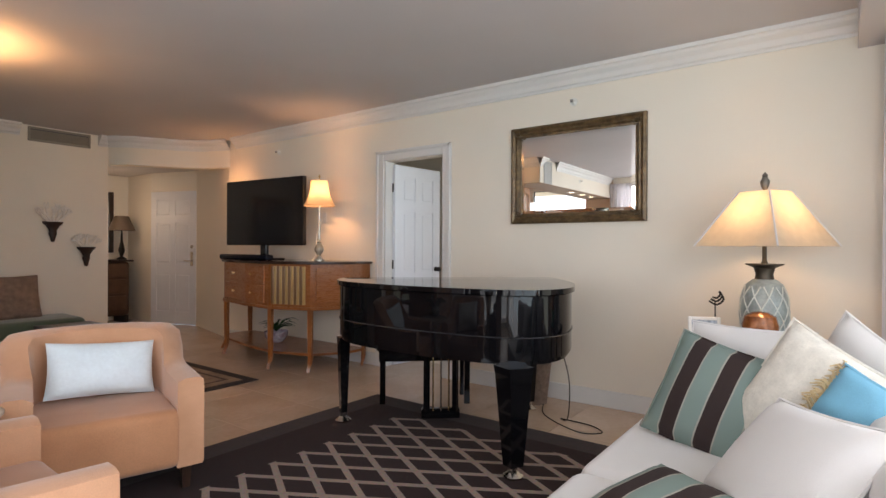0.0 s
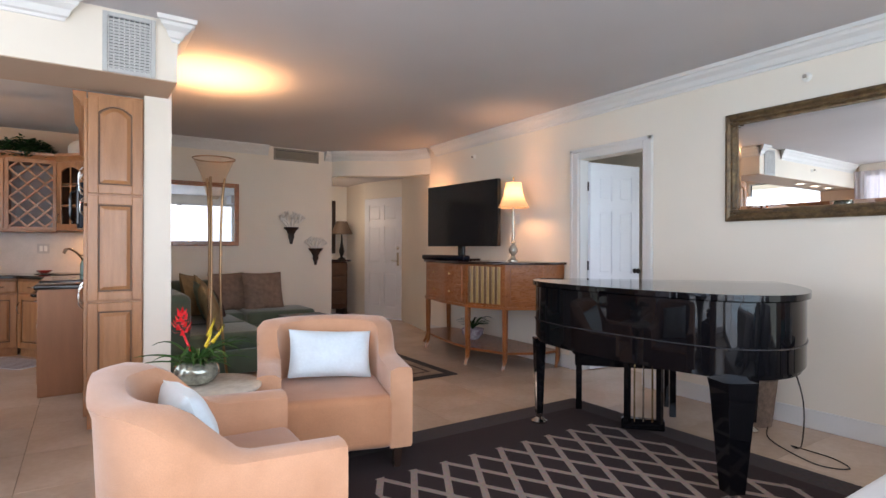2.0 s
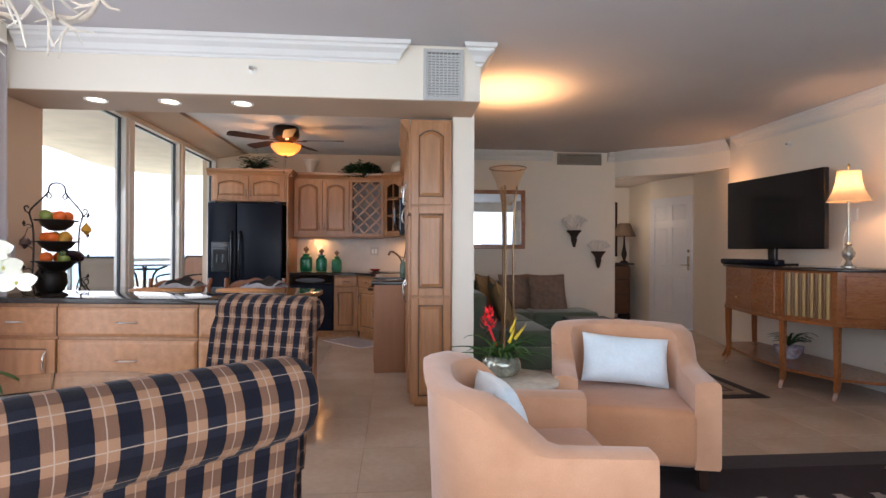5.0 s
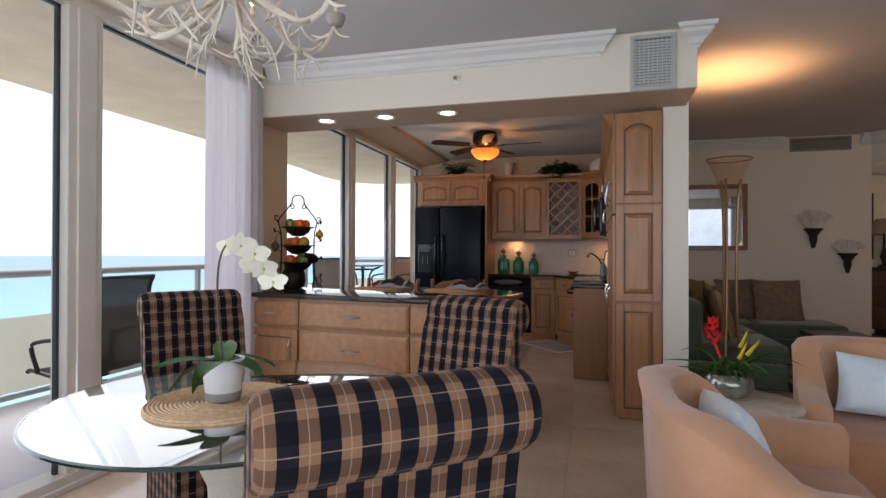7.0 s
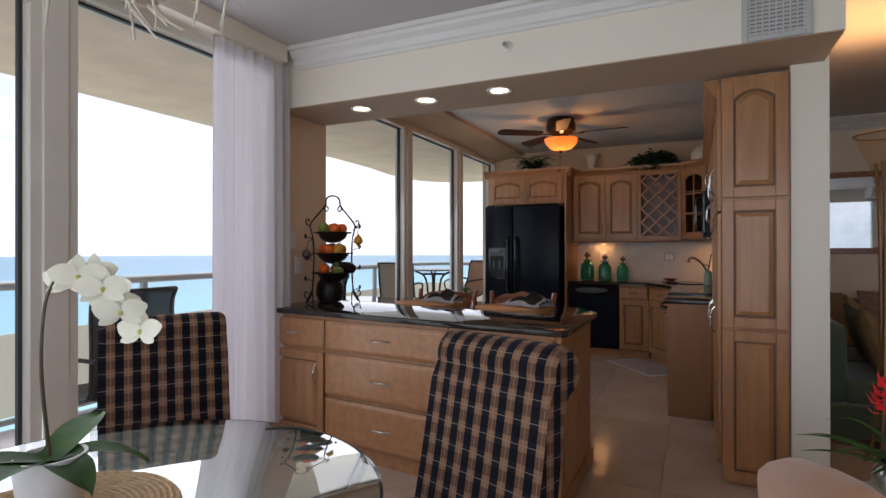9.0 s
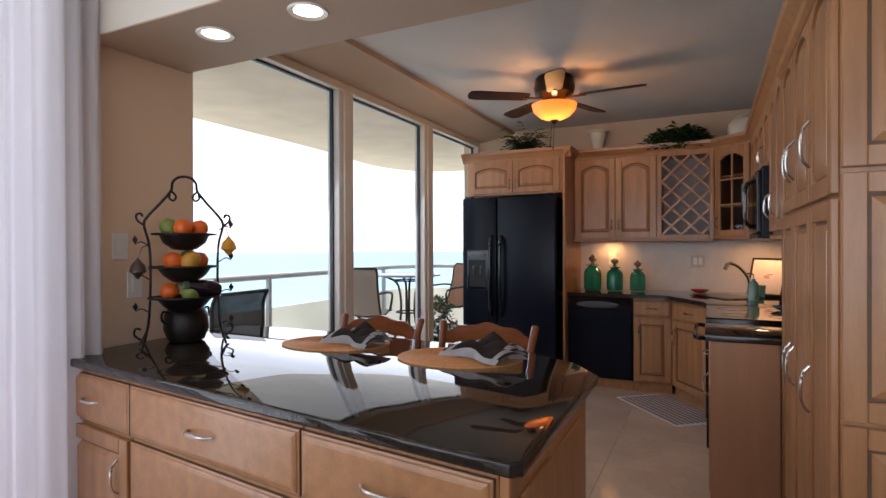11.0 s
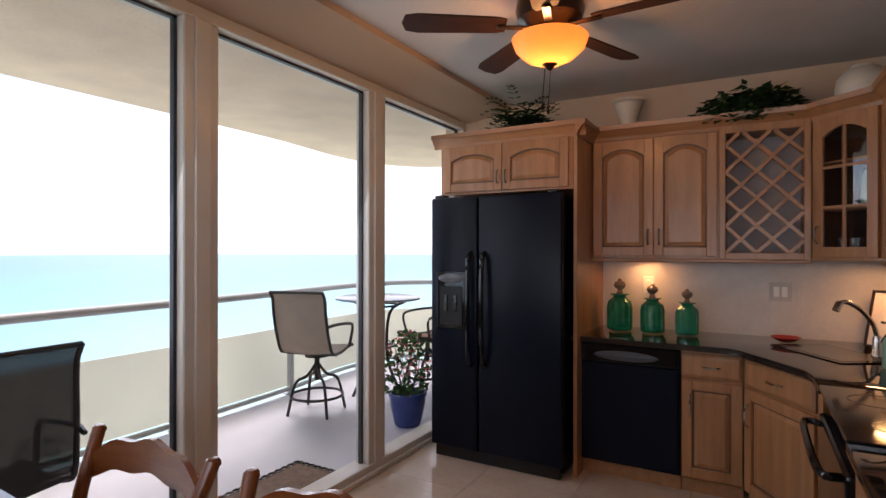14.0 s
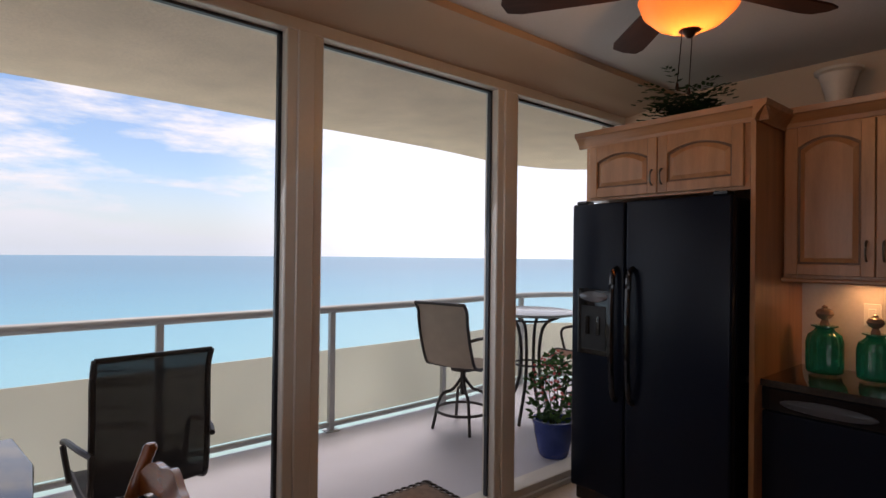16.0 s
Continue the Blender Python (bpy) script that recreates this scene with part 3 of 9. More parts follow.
# ---------------------------------------------------------------- windows
def window_bay(name, x0, x1, mulls, ztop, label):
    """Fixed and sliding glass along the window line. mulls: (from, to) of each upright."""
    w = thing(name, (0, 0, 0), label, "window", kind="structure")
    bm = B()
    box(bm, x0, x1, YS - 0.11, YS + 0.03, ztop - 0.055, ztop + 0.05, 0.004)
    part("head_frame", bm, FRAMEMETAL, w)
    bm = B()
    box(bm, x0, x1, YS - 0.11, YS + 0.03, 0.0, 0.075, 0.004)
    box(bm, x0, x1, YS - 0.02, YS + 0.05, 0.0, 0.03, 0.003)
    part("sill_track", bm, FRAMEMETAL, w)
    edges = [x0] + [v for m_ in mulls for v in m_] + [x1]
    for a, b in mulls:
        bm = B()
        lo, hi = min(a, b), max(a, b)
        box(bm, lo, hi, YS - 0.09, YS + 0.02, 0.07, ztop - 0.05, 0.006)
        box(bm, lo + 0.05, hi - 0.05, YS + 0.018, YS + 0.034, 0.07, ztop - 0.05, 0.004)
        part("mullion", bm, FRAMEMETAL, w)
        bm = B()
        box(bm, hi - 0.001, hi + 0.016, YS - 0.055, YS - 0.03, 0.07, ztop - 0.05)
        part("gasket", bm, GASKET, w)
        bm = B()
        box(bm, lo - 0.008, lo + 0.001, YS - 0.055, YS - 0.03, 0.07, ztop - 0.05)
        part("gasket", bm, GASKET, w)
    xs = sorted(edges)
    for a, b in zip(xs[0::2], xs[1::2]):
        bm = B()
        bm.faces.new([bm.verts.new(c) for c in ((a, YS - 0.04, 0.07), (b, YS - 0.04, 0.07), (b, YS - 0.04, ztop - 0.05), (a, YS - 0.04, ztop - 0.05))])
        p = part("pane", bm, WINPANE, w)
        p.visible_shadow = False
        bm = B()
        box(bm, a, b, YS - 0.055, YS - 0.03, ztop - 0.068, ztop - 0.05)
        part("gasket", bm, GASKET, w)
    return w


window_bay("window_kitchen", -8.29, -4.39, [(-8.29, -8.24), (-7.12, -6.94), (-5.80, -5.62)], 2.56, "floor-to-ceiling sliding kitchen windows in white frames")
window_bay("window_dining", -3.74, XE + 0.2, [(-3.74, -3.66), (-2.49, -2.28), (-0.55, -0.35), (XE - 0.1, XE + 0.2)], 2.54, "floor-to-ceiling dining windows in white frames")


# ---------------------------------------------------------------- balcony and sea
RAIL = smooth_path([(3.2, -4.66, 0), (0, -4.66, 0), (-3, -4.66, 0), (-6, -4.68, 0), (-8.0, -4.72, 0), (-9.2, -4.86, 0), (-10.0, -4.75, 0), (-10.5, -4.3, 0), (-10.6, -3.6, 0), (-10.6, -2.95, 0)], 6)
edge = [(p.x, p.y) for p in RAIL]
bm = B()
slab(bm, edge + [(-10.6, -2.9), (3.2, -2.9)], -0.22, -0.015)
structure("balcony_floor", bm, BALFLOOR, "pale painted concrete balcony floor", "balcony floor")
bm = B()
slab(bm, [(x, y - 0.12) for x, y in edge] + [(-10.7, -2.9), (3.2, -2.9)], 2.60, 2.85)
structure("balcony_soffit", bm, BALSOFFIT, "textured beige underside of the balcony above", "balcony soffit")
bm = B()
box(bm, -10.6, XK - 0.15, -2.95, -2.75, -0.2, 2.7)
structure("wall_balcony", bm, mat("beige stucco", (0.62, 0.56, 0.46), 0.85, vary=0.07, scale=2, bump=0.4, bscale=70), "beige stucco outer wall at the balcony", "wall")
rail = thing("balcony_railing", (0, 0, -0.015), "grey-white metal balcony railing with milky lower panels", "railing", kind="structure")
bm = B()
tube(bm, [(p.x, p.y, 1.045) for p in RAIL], 0.034, 10)
part("top_rail", bm, RAILMETAL, rail, smooth=True)
bm = B()
tube(bm, [(p.x, p.y, 0.055) for p in RAIL], 0.022, 6)
part("bottom_rail", bm, RAILMETAL, rail, smooth=True)
for px in (2.3, 1.0, -0.3, -1.55, -2.75, -4.2, -5.55, -6.9, -8.2, -9.5):
    k = min(range(len(edge)), key=lambda i: abs(edge[i][0] - px) + (0 if edge[i][1] < -4.5 else 9))
    py = edge[k][1] if abs(edge[k][0] - px) < 0.3 else -4.66
    bm = B()
    box(bm, px - 0.025, px + 0.025, py - 0.025, py + 0.025, 0, 1.03, 0.004)
    box(bm, px - 0.06, px + 0.06, py - 0.05, py + 0.05, 0, 0.012, 0.002)
    part("post", bm, RAILMETAL, rail)
bm = B()
for (ax, ay), (bx, by) in zip(edge, edge[1:]):
    vs = [bm.verts.new(c) for c in ((ax, ay - 0.03, 0.08), (bx, by - 0.03, 0.08), (bx, by - 0.03, 0.69), (ax, ay - 0.03, 0.69))]
    ws = [bm.verts.new(c) for c in ((ax, ay - 0.04, 0.08), (bx, by - 0.04, 0.08), (bx, by - 0.04, 0.69), (ax, ay - 0.04, 0.69))]
    bm.faces.new(vs)
    bm.faces.new(ws[::-1])
    bm.faces.new((vs[3], vs[2], ws[2], ws[3]))
part("lower_panel", bm, PANELGLASS, rail, "milky beige lower balustrade panel")

SEA = mat("open sea water", (0.02, 0.10, 0.16), 0.35, vary=0.2, scale=0.02, bscale=0.35, spec=0.18)
sn, sl = SEA.node_tree.nodes, SEA.node_tree.links
s_geo = sn.new("ShaderNodeNewGeometry")
s_sep = sn.new("ShaderNodeSeparateXYZ")
s_noise = sn.new("ShaderNodeTexNoise")
s_noise.inputs["Scale"].default_value = 0.012
s_ramp = sn.new("ShaderNodeValToRGB")
s_map = sn.new("ShaderNodeMapRange")
s_map.inputs["From Min"].default_value, s_map.inputs["From Max"].default_value = -60, -1400
s_add = sn.new("ShaderNodeMath")
s_add.operation = "MULTIPLY_ADD"
s_add.inputs[1].default_value = 0.05
sl.new(s_geo.outputs["Position"], s_sep.inputs["Vector"])
sl.new(s_sep.outputs["Y"], s_map.inputs["Value"])
sl.new(s_geo.outputs["Position"], s_noise.inputs["Vector"])
sl.new(s_noise.outputs["Fac"], s_add.inputs[0])
sl.new(s_map.outputs["Result"], s_add.inputs[2])
sl.new(s_add.outputs["Value"], s_ramp.inputs["Fac"])
els = s_ramp.color_ramp.elements
els[0].position, els[0].color = 0.0, (0.55, 0.50, 0.36, 1)
# far water lightened, with the horizon's haze mixed into its colour
els[1].position, els[1].color = 1.0, (0.13, 0.28, 0.38, 1)
for pos_, c in ((0.055, (0.40, 0.48, 0.38, 1)), (0.10, (0.30, 0.54, 0.56, 1)), (0.25, (0.19, 0.43, 0.51, 1)), (0.5, (0.14, 0.34, 0.45, 1))):
    e = els.new(pos_)
    e.color = c
sl.new(s_ramp.outputs["Color"], sn["Principled BSDF"].inputs["Base Color"])
bm = B()
vs = [bm.verts.new(c) for c in ((-4500, 300, -45), (4500, 300, -45), (4500, -4500, -45), (-4500, -4500, -45))]
bm.faces.new(vs)
structure("sea", bm, SEA, "calm turquoise sea reaching to the horizon", "sea")


# ---------------------------------------------------------------- kitchen
def pull(bm, x, z, length, upright, y=-0.02):
    """A bowed bar handle."""
    pts = []
    for k in range(9):
        s = k / 8 * 2 - 1
        off = y - 0.004 - 0.026 * (1 - s ** 4)
        pts.append((x, off, z + s * length / 2) if upright else (x + s * length / 2, off, z))
    tube(bm, pts, 0.0055, 6)
    return bm


def front(parent, name, x0, x1, z0, z1, arch=0.0, handle=None, wood=None, glass=False):
    """A raised-panel door or drawer front, standing in the xz plane and facing -y, with dark glaze in its grooves."""
    wood = wood or MAPLE
    w, h = x1 - x0, z1 - z0
    s = min(0.058, w * 0.2, h * 0.27)
    g = 0.0025
    x0, x1, z0, z1 = x0 + g, x1 - g, z0 + g, z1 - g
    if name == "drawer":
        # a plain slab with a moulded edge
        bm = B()
        rings = []
        for j, y in ((0.0, 0.0), (0.0, -0.011), (0.006, -0.013), (0.009, -0.0165), (0.016, -0.0195), (0.024, -0.021)):
            rings.append([bm.verts.new(c) for c in ((x0 + j, y, z0 + j), (x1 - j, y, z0 + j), (x1 - j, y, z1 - j), (x0 + j, y, z1 - j))])
        for a, b in zip(rings, rings[1:]):
            for k in range(4):
                bm.faces.new((a[k], a[(k + 1) % 4], b[(k + 1) % 4], b[k]))
        bm.faces.new(rings[-1])
        d = part(name, bm, wood, parent)
        bm = B()
        box(bm, x0 - 0.0015, x1 + 0.0015, -0.0112, -0.001, z0 - 0.0015, z1 + 0.0015)
        part("edge_line", bm, GLAZE, d, "dark glaze along the drawer's edge")
        if handle:
            bm = B()
            pull(bm, handle[1], handle[2], handle[3], handle[0] == "v")
            part("handle", bm, CHROME, d, "brushed nickel bow handle", True)
        return d
    bm = B()
    for a in ((x0, x0 + s, z0, z1), (x1 - s, x1, z0, z1), (x0 + s, x1 - s, z0, z0 + s)):
        box(bm, a[0], a[1], -0.021, 0, a[2], a[3], 0.003)
    n = 10

    def arc(k, xa, xb, zb, rise):
        u = k / n * 2 - 1
        return xa + (xb - xa) * k / n, zb + rise * (1 - u * u)
    if arch:
        poly = [(x1 - s, z1), (x0 + s, z1)] + [arc(k, x0 + s, x1 - s, z1 - s - arch, arch) for k in range(n + 1)]
        prism(bm, poly, "y", -0.021, 0)
    else:
        box(bm, x0 + s, x1 - s, -0.021, 0, z1 - s, z1, 0.003)
    d = part(name, bm, wood, parent)
    if glass:
        bm = B()
        vs = [bm.verts.new(c) for c in ((x0 + s, -0.008, z0 + s), (x1 - s, -0.008, z0 + s), (x1 - s, -0.008, z1 - s), (x0 + s, -0.008, z1 - s))]
        bm.faces.new(vs)
        part("pane", bm, LIGHTGLASS, d)
        bm = B()
        box(bm, (x0 + x1) / 2 - 0.008, (x0 + x1) / 2 + 0.008, -0.016, -0.006, z0 + s, z1 - s)
        for k in (1, 2):
            zz = z0 + s + (z1 - z0 - 2 * s) * k / 3
            box(bm, x0 + s, x1 - s, -0.0155, -0.0065, zz - 0.008, zz + 0.008)
        part("glazing_bar", bm, wood, d)
    else:
        bm = B()
        box(bm, x0 + s * 0.5, x1 - s * 0.5, -0.007, -0.001, z0 + s * 0.5, z1 - s * 0.5)
        part("groove", bm, GLAZE, d, "dark glaze in the groove of the panel")
        i = s + 0.011
        if w - 2 * i > 0.03 and h - 2 * i > 0.02:
            bm = B()
            if arch:
                def ring(j, y):
                    return [(x1 - j, y, z0 + j), (x0 + j, y, z0 + j)] + [(p[0], y, p[1]) for p in (arc(k, x0 + j, x1 - j, z1 - j - arch, arch) for k in range(n + 1))]
                a = [bm.verts.new(c) for c in ring(i, -0.008)]
                b = [bm.verts.new(c) for c in ring(i + 0.022, -0.018)]
                bm.faces.new(b)
                for k in range(len(a)):
                    bm.faces.new((a[k], a[(k + 1) % len(a)], b[(k + 1) % len(a)], b[k]))
            else:
                q = min(0.022, (h - 2 * i) * 0.3)
                a = [bm.verts.new(c) for c in ((x0 + i, -0.008, z0 + i), (x1 - i, -0.008, z0 + i), (x1 - i, -0.008, z1 - i), (x0 + i, -0.008, z1 - i))]
                b = [bm.verts.new(c) for c in ((x0 + i + q, -0.018, z0 + i + q), (x1 - i - q, -0.018, z0 + i + q), (x1 - i - q, -0.018, z1 - i - q), (x0 + i + q, -0.018, z1 - i - q))]
                bm.faces.new(b)
                for k in range(4):
                    bm.faces.new((a[k], a[(k + 1) % 4], b[(k + 1) % 4], b[k]))
            part("raised_panel", bm, wood, d)
    if handle:
        kind, hx, hz, ln = handle
        bm = B()
        pull(bm, hx, hz, ln, kind == "v")
        if ln <= 0.10:
            part("handle", bm, OLDNICKEL, d, "dark antique nickel bow handle", True)
        else:
            part("handle", bm, CHROME, d, "brushed nickel bow handle", True)
    return d


def cabinet(name, m, w, d, z0, z1, fronts, label, wood=None, toe=0.0, category="cabinet", group="kitchen cabinets"):
    """A cabinet unit. Its origin is the front corner; it runs along x and back along y."""
    c = thing(name, m, label, category, group)
    bm = B()
    box(bm, 0.0, w, 0.0, d, z0 + toe, z1, 0.002)
    part("body", bm, wood or MAPLE, c)
    if toe:
        bm = B()
        box(bm, 0.0, w, 0.03, d, z0, z0 + toe)
        part("toe_kick", bm, MAPLE_H, c)
    for f in fronts:
        front(c, *f)
    return c


ZT = 0.87      # top of base units
# bar with drawers towards the dining table
BAR = pose(-3.755, -2.77, 0, 0, 0, 83.2)     # the bar's front runs a little askew to the windows
cabinet("bar_cabinet", BAR, 0.52, 0.66, 0, ZT, [
    ("drawer", 0.0, 0.52, 0.66, 0.85, 0, ("h", 0.26, 0.755, 0.12), MAPLE_H),
    ("door", 0.0, 0.52, 0.10, 0.645, 0, ("v", 0.46, 0.50, 0.13), MAPLE)], "narrow glazed maple bar unit with one drawer over a door", toe=0.09)
cabinet("bar_cabinet", BAR @ pose(0.525, 0, 0), 0.90, 0.66, 0, ZT, [
    ("drawer", 0.0, 0.90, 0.66, 0.85, 0, ("h", 0.45, 0.755, 0.14), MAPLE_H),
    ("drawer", 0.0, 0.90, 0.385, 0.645, 0, ("h", 0.45, 0.515, 0.14), MAPLE_H),
    ("drawer", 0.0, 0.90, 0.10, 0.37, 0, ("h", 0.45, 0.235, 0.14), MAPLE_H)], "wide glazed maple bar unit with three drawers", toe=0.09)
cabinet("bar_cabinet", BAR @ pose(1.43, 0, 0), 0.605, 0.34, 0, ZT, [
    ("drawer", 0.0, 0.60, 0.66, 0.85, 0, ("h", 0.30, 0.755, 0.14), MAPLE_H),
    ("drawer", 0.0, 0.60, 0.385, 0.645, 0, ("h", 0.30, 0.515, 0.14), MAPLE_H),
    ("drawer", 0.0, 0.60, 0.10, 0.37, 0, ("h", 0.30, 0.235, 0.14), MAPLE_H)], "glazed maple bar unit with three drawers at the open end", toe=0.09)
bep = thing("bar_end_panel", (0, 0, 0), "glazed maple end panel of the bar", "panel")
bm = B()
box(bm, -4.283, -3.500, -0.742, -0.718, 0.0, ZT, 0.003)
part("board", bm, MAPLE, bep)
bm = B()
box(bm, -4.23, -3.56, -0.719, -0.711, 0.14, 0.80, 0.004)
part("raised_panel", bm, MAPLE, bep)
bm = B()
box(bm, -4.29, -3.494, -0.725, -0.702, 0.0, 0.09, 0.004)
part("skirting", bm, MAPLE_H, bep)
bm = B()
slab(bm, [(-3.722, -2.775), (-3.472, -0.71), (-3.49, -0.685), (-4.33, -0.685), (-4.50, -0.80), (-4.62, -1.0), (-4.675, -1.4), (-4.715, -2.0), (-4.74, -2.45), (-4.70, -2.76), (-4.32, -2.775)], ZT, 0.905, 0.008, 3)
tagged(part("bar_worktop", bm, GRANITE, smooth=True), "polished black granite worktop on the bar", "worktop")

# tall pantry beside the wall end
PX0, PX1 = -5.46, -4.28
p = cabinet("pantry", pose(PX0, -0.005, 0), PX1 - PX0, 0.322, 0, 2.236, [
    ("door", 0.0, 0.39, 1.50, 2.20, 0.05, ("v", 0.34, 1.70, 0.16)),
    ("door", 0.39, 0.785, 1.50, 2.20, 0.05, ("v", 0.44, 1.70, 0.16)),
    ("door", 0.785, 1.175, 1.50, 2.20, 0.05, ("v", 0.83, 1.70, 0.16)),
    ("door", 0.0, 0.39, 0.10, 1.49, 0, ("v", 0.34, 0.86, 0.16)),
    ("door", 0.39, 0.785, 0.10, 1.49, 0, ("v", 0.44, 0.86, 0.16)),
    ("door", 0.785, 1.175, 0.10, 1.49, 0, ("v", 0.83, 0.86, 0.16))], "tall glazed maple pantry beside the wall end", toe=0.09)
side = thing("pantry_end_panel", pose(PX1 + 0.002, -0.012, 0, 0, 0, 90), "three-panel glazed maple end of the pantry", "panel", "kitchen cabinets")
for z0_, z1_, ar in ((1.57, 2.215, 0.045), (0.86, 1.56, 0), (0.02, 0.85, 0)):
    front(side, "panel", 0.005, 0.322, z0_, z1_, ar)
bm = B()
prism(bm, [(-0.03, ZB - 0.11), (-0.045, ZB - 0.095), (-0.05, ZB - 0.07), (-0.085, ZB - 0.03), (-0.09, ZB - 0.012), (-0.09, ZB - 0.004), (-0.012, ZB - 0.004), (-0.012, ZB - 0.11)], "x", PX0, XB0 - 0.01)
tagged(part("pantry_cornice", bm, MAPLE_H), "stepped maple cornice over the pantry doors", "cornice", "", "structure")

# base run against the side wall: counter end, range, corner sink
cabinet("base_cabinet", pose(-6.10, -0.32, 0), 0.62, 0.63, 0, ZT, [
    ("drawer", 0.0, 0.62, 0.66, 0.85, 0, ("h", 0.31, 0.755, 0.12)),
    ("door", 0.0, 0.62, 0.10, 0.645, 0, ("v", 0.06, 0.52, 0.13))], "glazed maple base unit between range and pantry", toe=0.09)
bm = B()
box(bm, -5.478, -5.462, -0.335, -0.03, 0.0, ZT, 0.002)
tagged(part("base_end_panel", bm, mat("plain maple veneer", (0.40, 0.19, 0.09), 0.4, vary=0.1, scale=3, stretch=(6, 6, 0.8))), "plain reddish maple end panel of the base run", "panel")
bm = B()
slab(bm, [(-6.105, -0.36), (-5.455, -0.36), (-5.455, 0.32), (-6.105, 0.32)], ZT, 0.905, 0.006, 2)
tagged(part("side_worktop", bm, GRANITE, smooth=True), "short black granite worktop beside the range", "worktop")

rng_ = thing("range", pose(-6.87, -0.34, 0), "black electric range with a glass hob", "range")
bm = B()
box(bm, 0.0, 0.76, 0.02, 0.65, 0.09, 0.895, 0.004)
part("body", bm, BLACKAPP, rng_)
bm = B()
box(bm, 0.0, 0.76, -0.02, 0.65, 0.895, 0.912, 0.004)
part("hob", bm, BLACKGLOSS, rng_, "black glass hob")
bm = B()
box(bm, 0.01, 0.75, -0.02, 0.02, 0.28, 0.80, 0.012, 2)
od = part("oven_door", bm, BLACKGLOSS, rng_)
bm = B()
tube(bm, smooth_path([(0.08, -0.02, 0.77), (0.085, -0.075, 0.775), (0.38, -0.085, 0.775), (0.675, -0.075, 0.775), (0.68, -0.02, 0.77)], 4), 0.014)
part("handle", bm, BLACKGLOSS, od, smooth=True)
bm = B()
box(bm, 0.01, 0.75, -0.015, 0.02, 0.10, 0.27, 0.008, 2)
part("warming_drawer", bm, BLACKAPP, rng_)
for ex, ey, er in ((0.2, 0.15, 0.10), (0.56, 0.15, 0.08), (0.2, 0.43, 0.08), (0.56, 0.43, 0.10)):
    bm = B()
    lathe(bm, [(er, 0.0), (er, 0.0008), (er - 0.006, 0.0008), (er - 0.006, 0.0)], 28, (ex, ey, 0.9125), close=False)
    part("burner_ring", bm, mat("grey hob print", (0.06, 0.06, 0.06), 0.2), rng_)

bm = B()
slab(bm, [(-6.875, -0.36), (-6.875, 0.32), (XK, 0.32), (XK, -1.66), (-7.66, -1.66), (-7.66, -0.72), (-7.62, -0.66), (-7.20, -0.38), (-7.12, -0.36)], ZT, 0.905, 0.006, 2)
tagged(part("corner_worktop", bm, GRANITE, smooth=True), "L-shaped polished black granite worktop round the corner sink", "worktop")
# diagonal sink base
cabinet("sink_cabinet", pose(-7.70, -0.64, 0, 0, 0, 33.0), 0.60, 0.35, 0, ZT, [
    ("drawer", 0.03, 0.57, 0.70, 0.85, 0, ("h", 0.30, 0.775, 0.12)),
    ("door", 0.03, 0.57, 0.10, 0.69, 0, ("v", 0.08, 0.54, 0.13))], "glazed maple corner sink unit set at an angle", toe=0.09)
cabinet("base_cabinet", pose(-7.72, -0.975, 0, 0, 0, 90), 0.33, 0.55, 0, ZT, [
    ("drawer", 0.0, 0.33, 0.70, 0.85, 0, ("h", 0.165, 0.775, 0.10)),
    ("door", 0.0, 0.33, 0.10, 0.69, 0, ("v", 0.05, 0.54, 0.13))], "narrow glazed maple base unit beside the dishwasher", toe=0.09)
dw = thing("dishwasher", pose(-7.72, -1.62, 0, 0, 0, 90), "black built-in dishwasher under the granite", "dishwasher")
bm = B()
box(bm, 0.0, 0.64, 0.0, 0.55, 0.09, ZT, 0.003)
part("body", bm, BLACKAPP, dw)
bm = B()
box(bm, 0.01, 0.63, -0.028, 0, 0.10, 0.74, 0.008, 2)
part("door", bm, BLACKAPP, dw)
bm = B()
box(bm, 0.01, 0.63, -0.034, 0, 0.745, 0.865, 0.012, 2)
cp = part("control_panel", bm, BLACKGLOSS, dw)
bm = B()
lathe(bm, [(0.0, 0), (0.20, 0.0), (0.19, 0.006), (0.0, 0.008)], 28, squash=0.16)
part("vent_oval", bm, mat("dark grey plastic", (0.05, 0.05, 0.055), 0.35), cp, "dark grey oval vent", True, pose(0.32, -0.034, 0.795, 90, 0, 0))
bm = B()
box(bm, -0.0, 0.64, 0.02, 0.06, 0.0, 0.09)
part("toe_kick", bm, MAPLE_H, dw)

# sink bowl and tap
sk = thing("sink", pose(-7.78, -0.22, 0.906, 0, 0, 33), "undermounted steel corner sink", "sink")
bm = B()
outer_ = [(-0.27, -0.17), (0.27, -0.17), (0.27, 0.17), (-0.27, 0.17)]
slab(bm, outer_, 0.0, 0.003)
part("rim", bm, BLACKGLOSS, sk)
bm = B()
slab(bm, [(-0.24, -0.14), (0.24, -0.14), (0.24, 0.14), (-0.24, 0.14)], 0.0032, 0.0045, 0.001, 1)
part("bowl", bm, mat("brushed sink steel", (0.25, 0.24, 0.23), 0.25, 1.0), sk)
tap = thing("kitchen_tap", pose(-7.78, -0.02, 0.906, 0, 0, 33), "brushed nickel pull-out kitchen tap", "tap")
bm = B()
lathe(bm, [(0.032, 0), (0.032, 0.01), (0.024, 0.02), (0.024, 0.09), (0.018, 0.11), (0, 0.11)], 16)
part("base", bm, CHROME, tap, smooth=True)
bm = B()
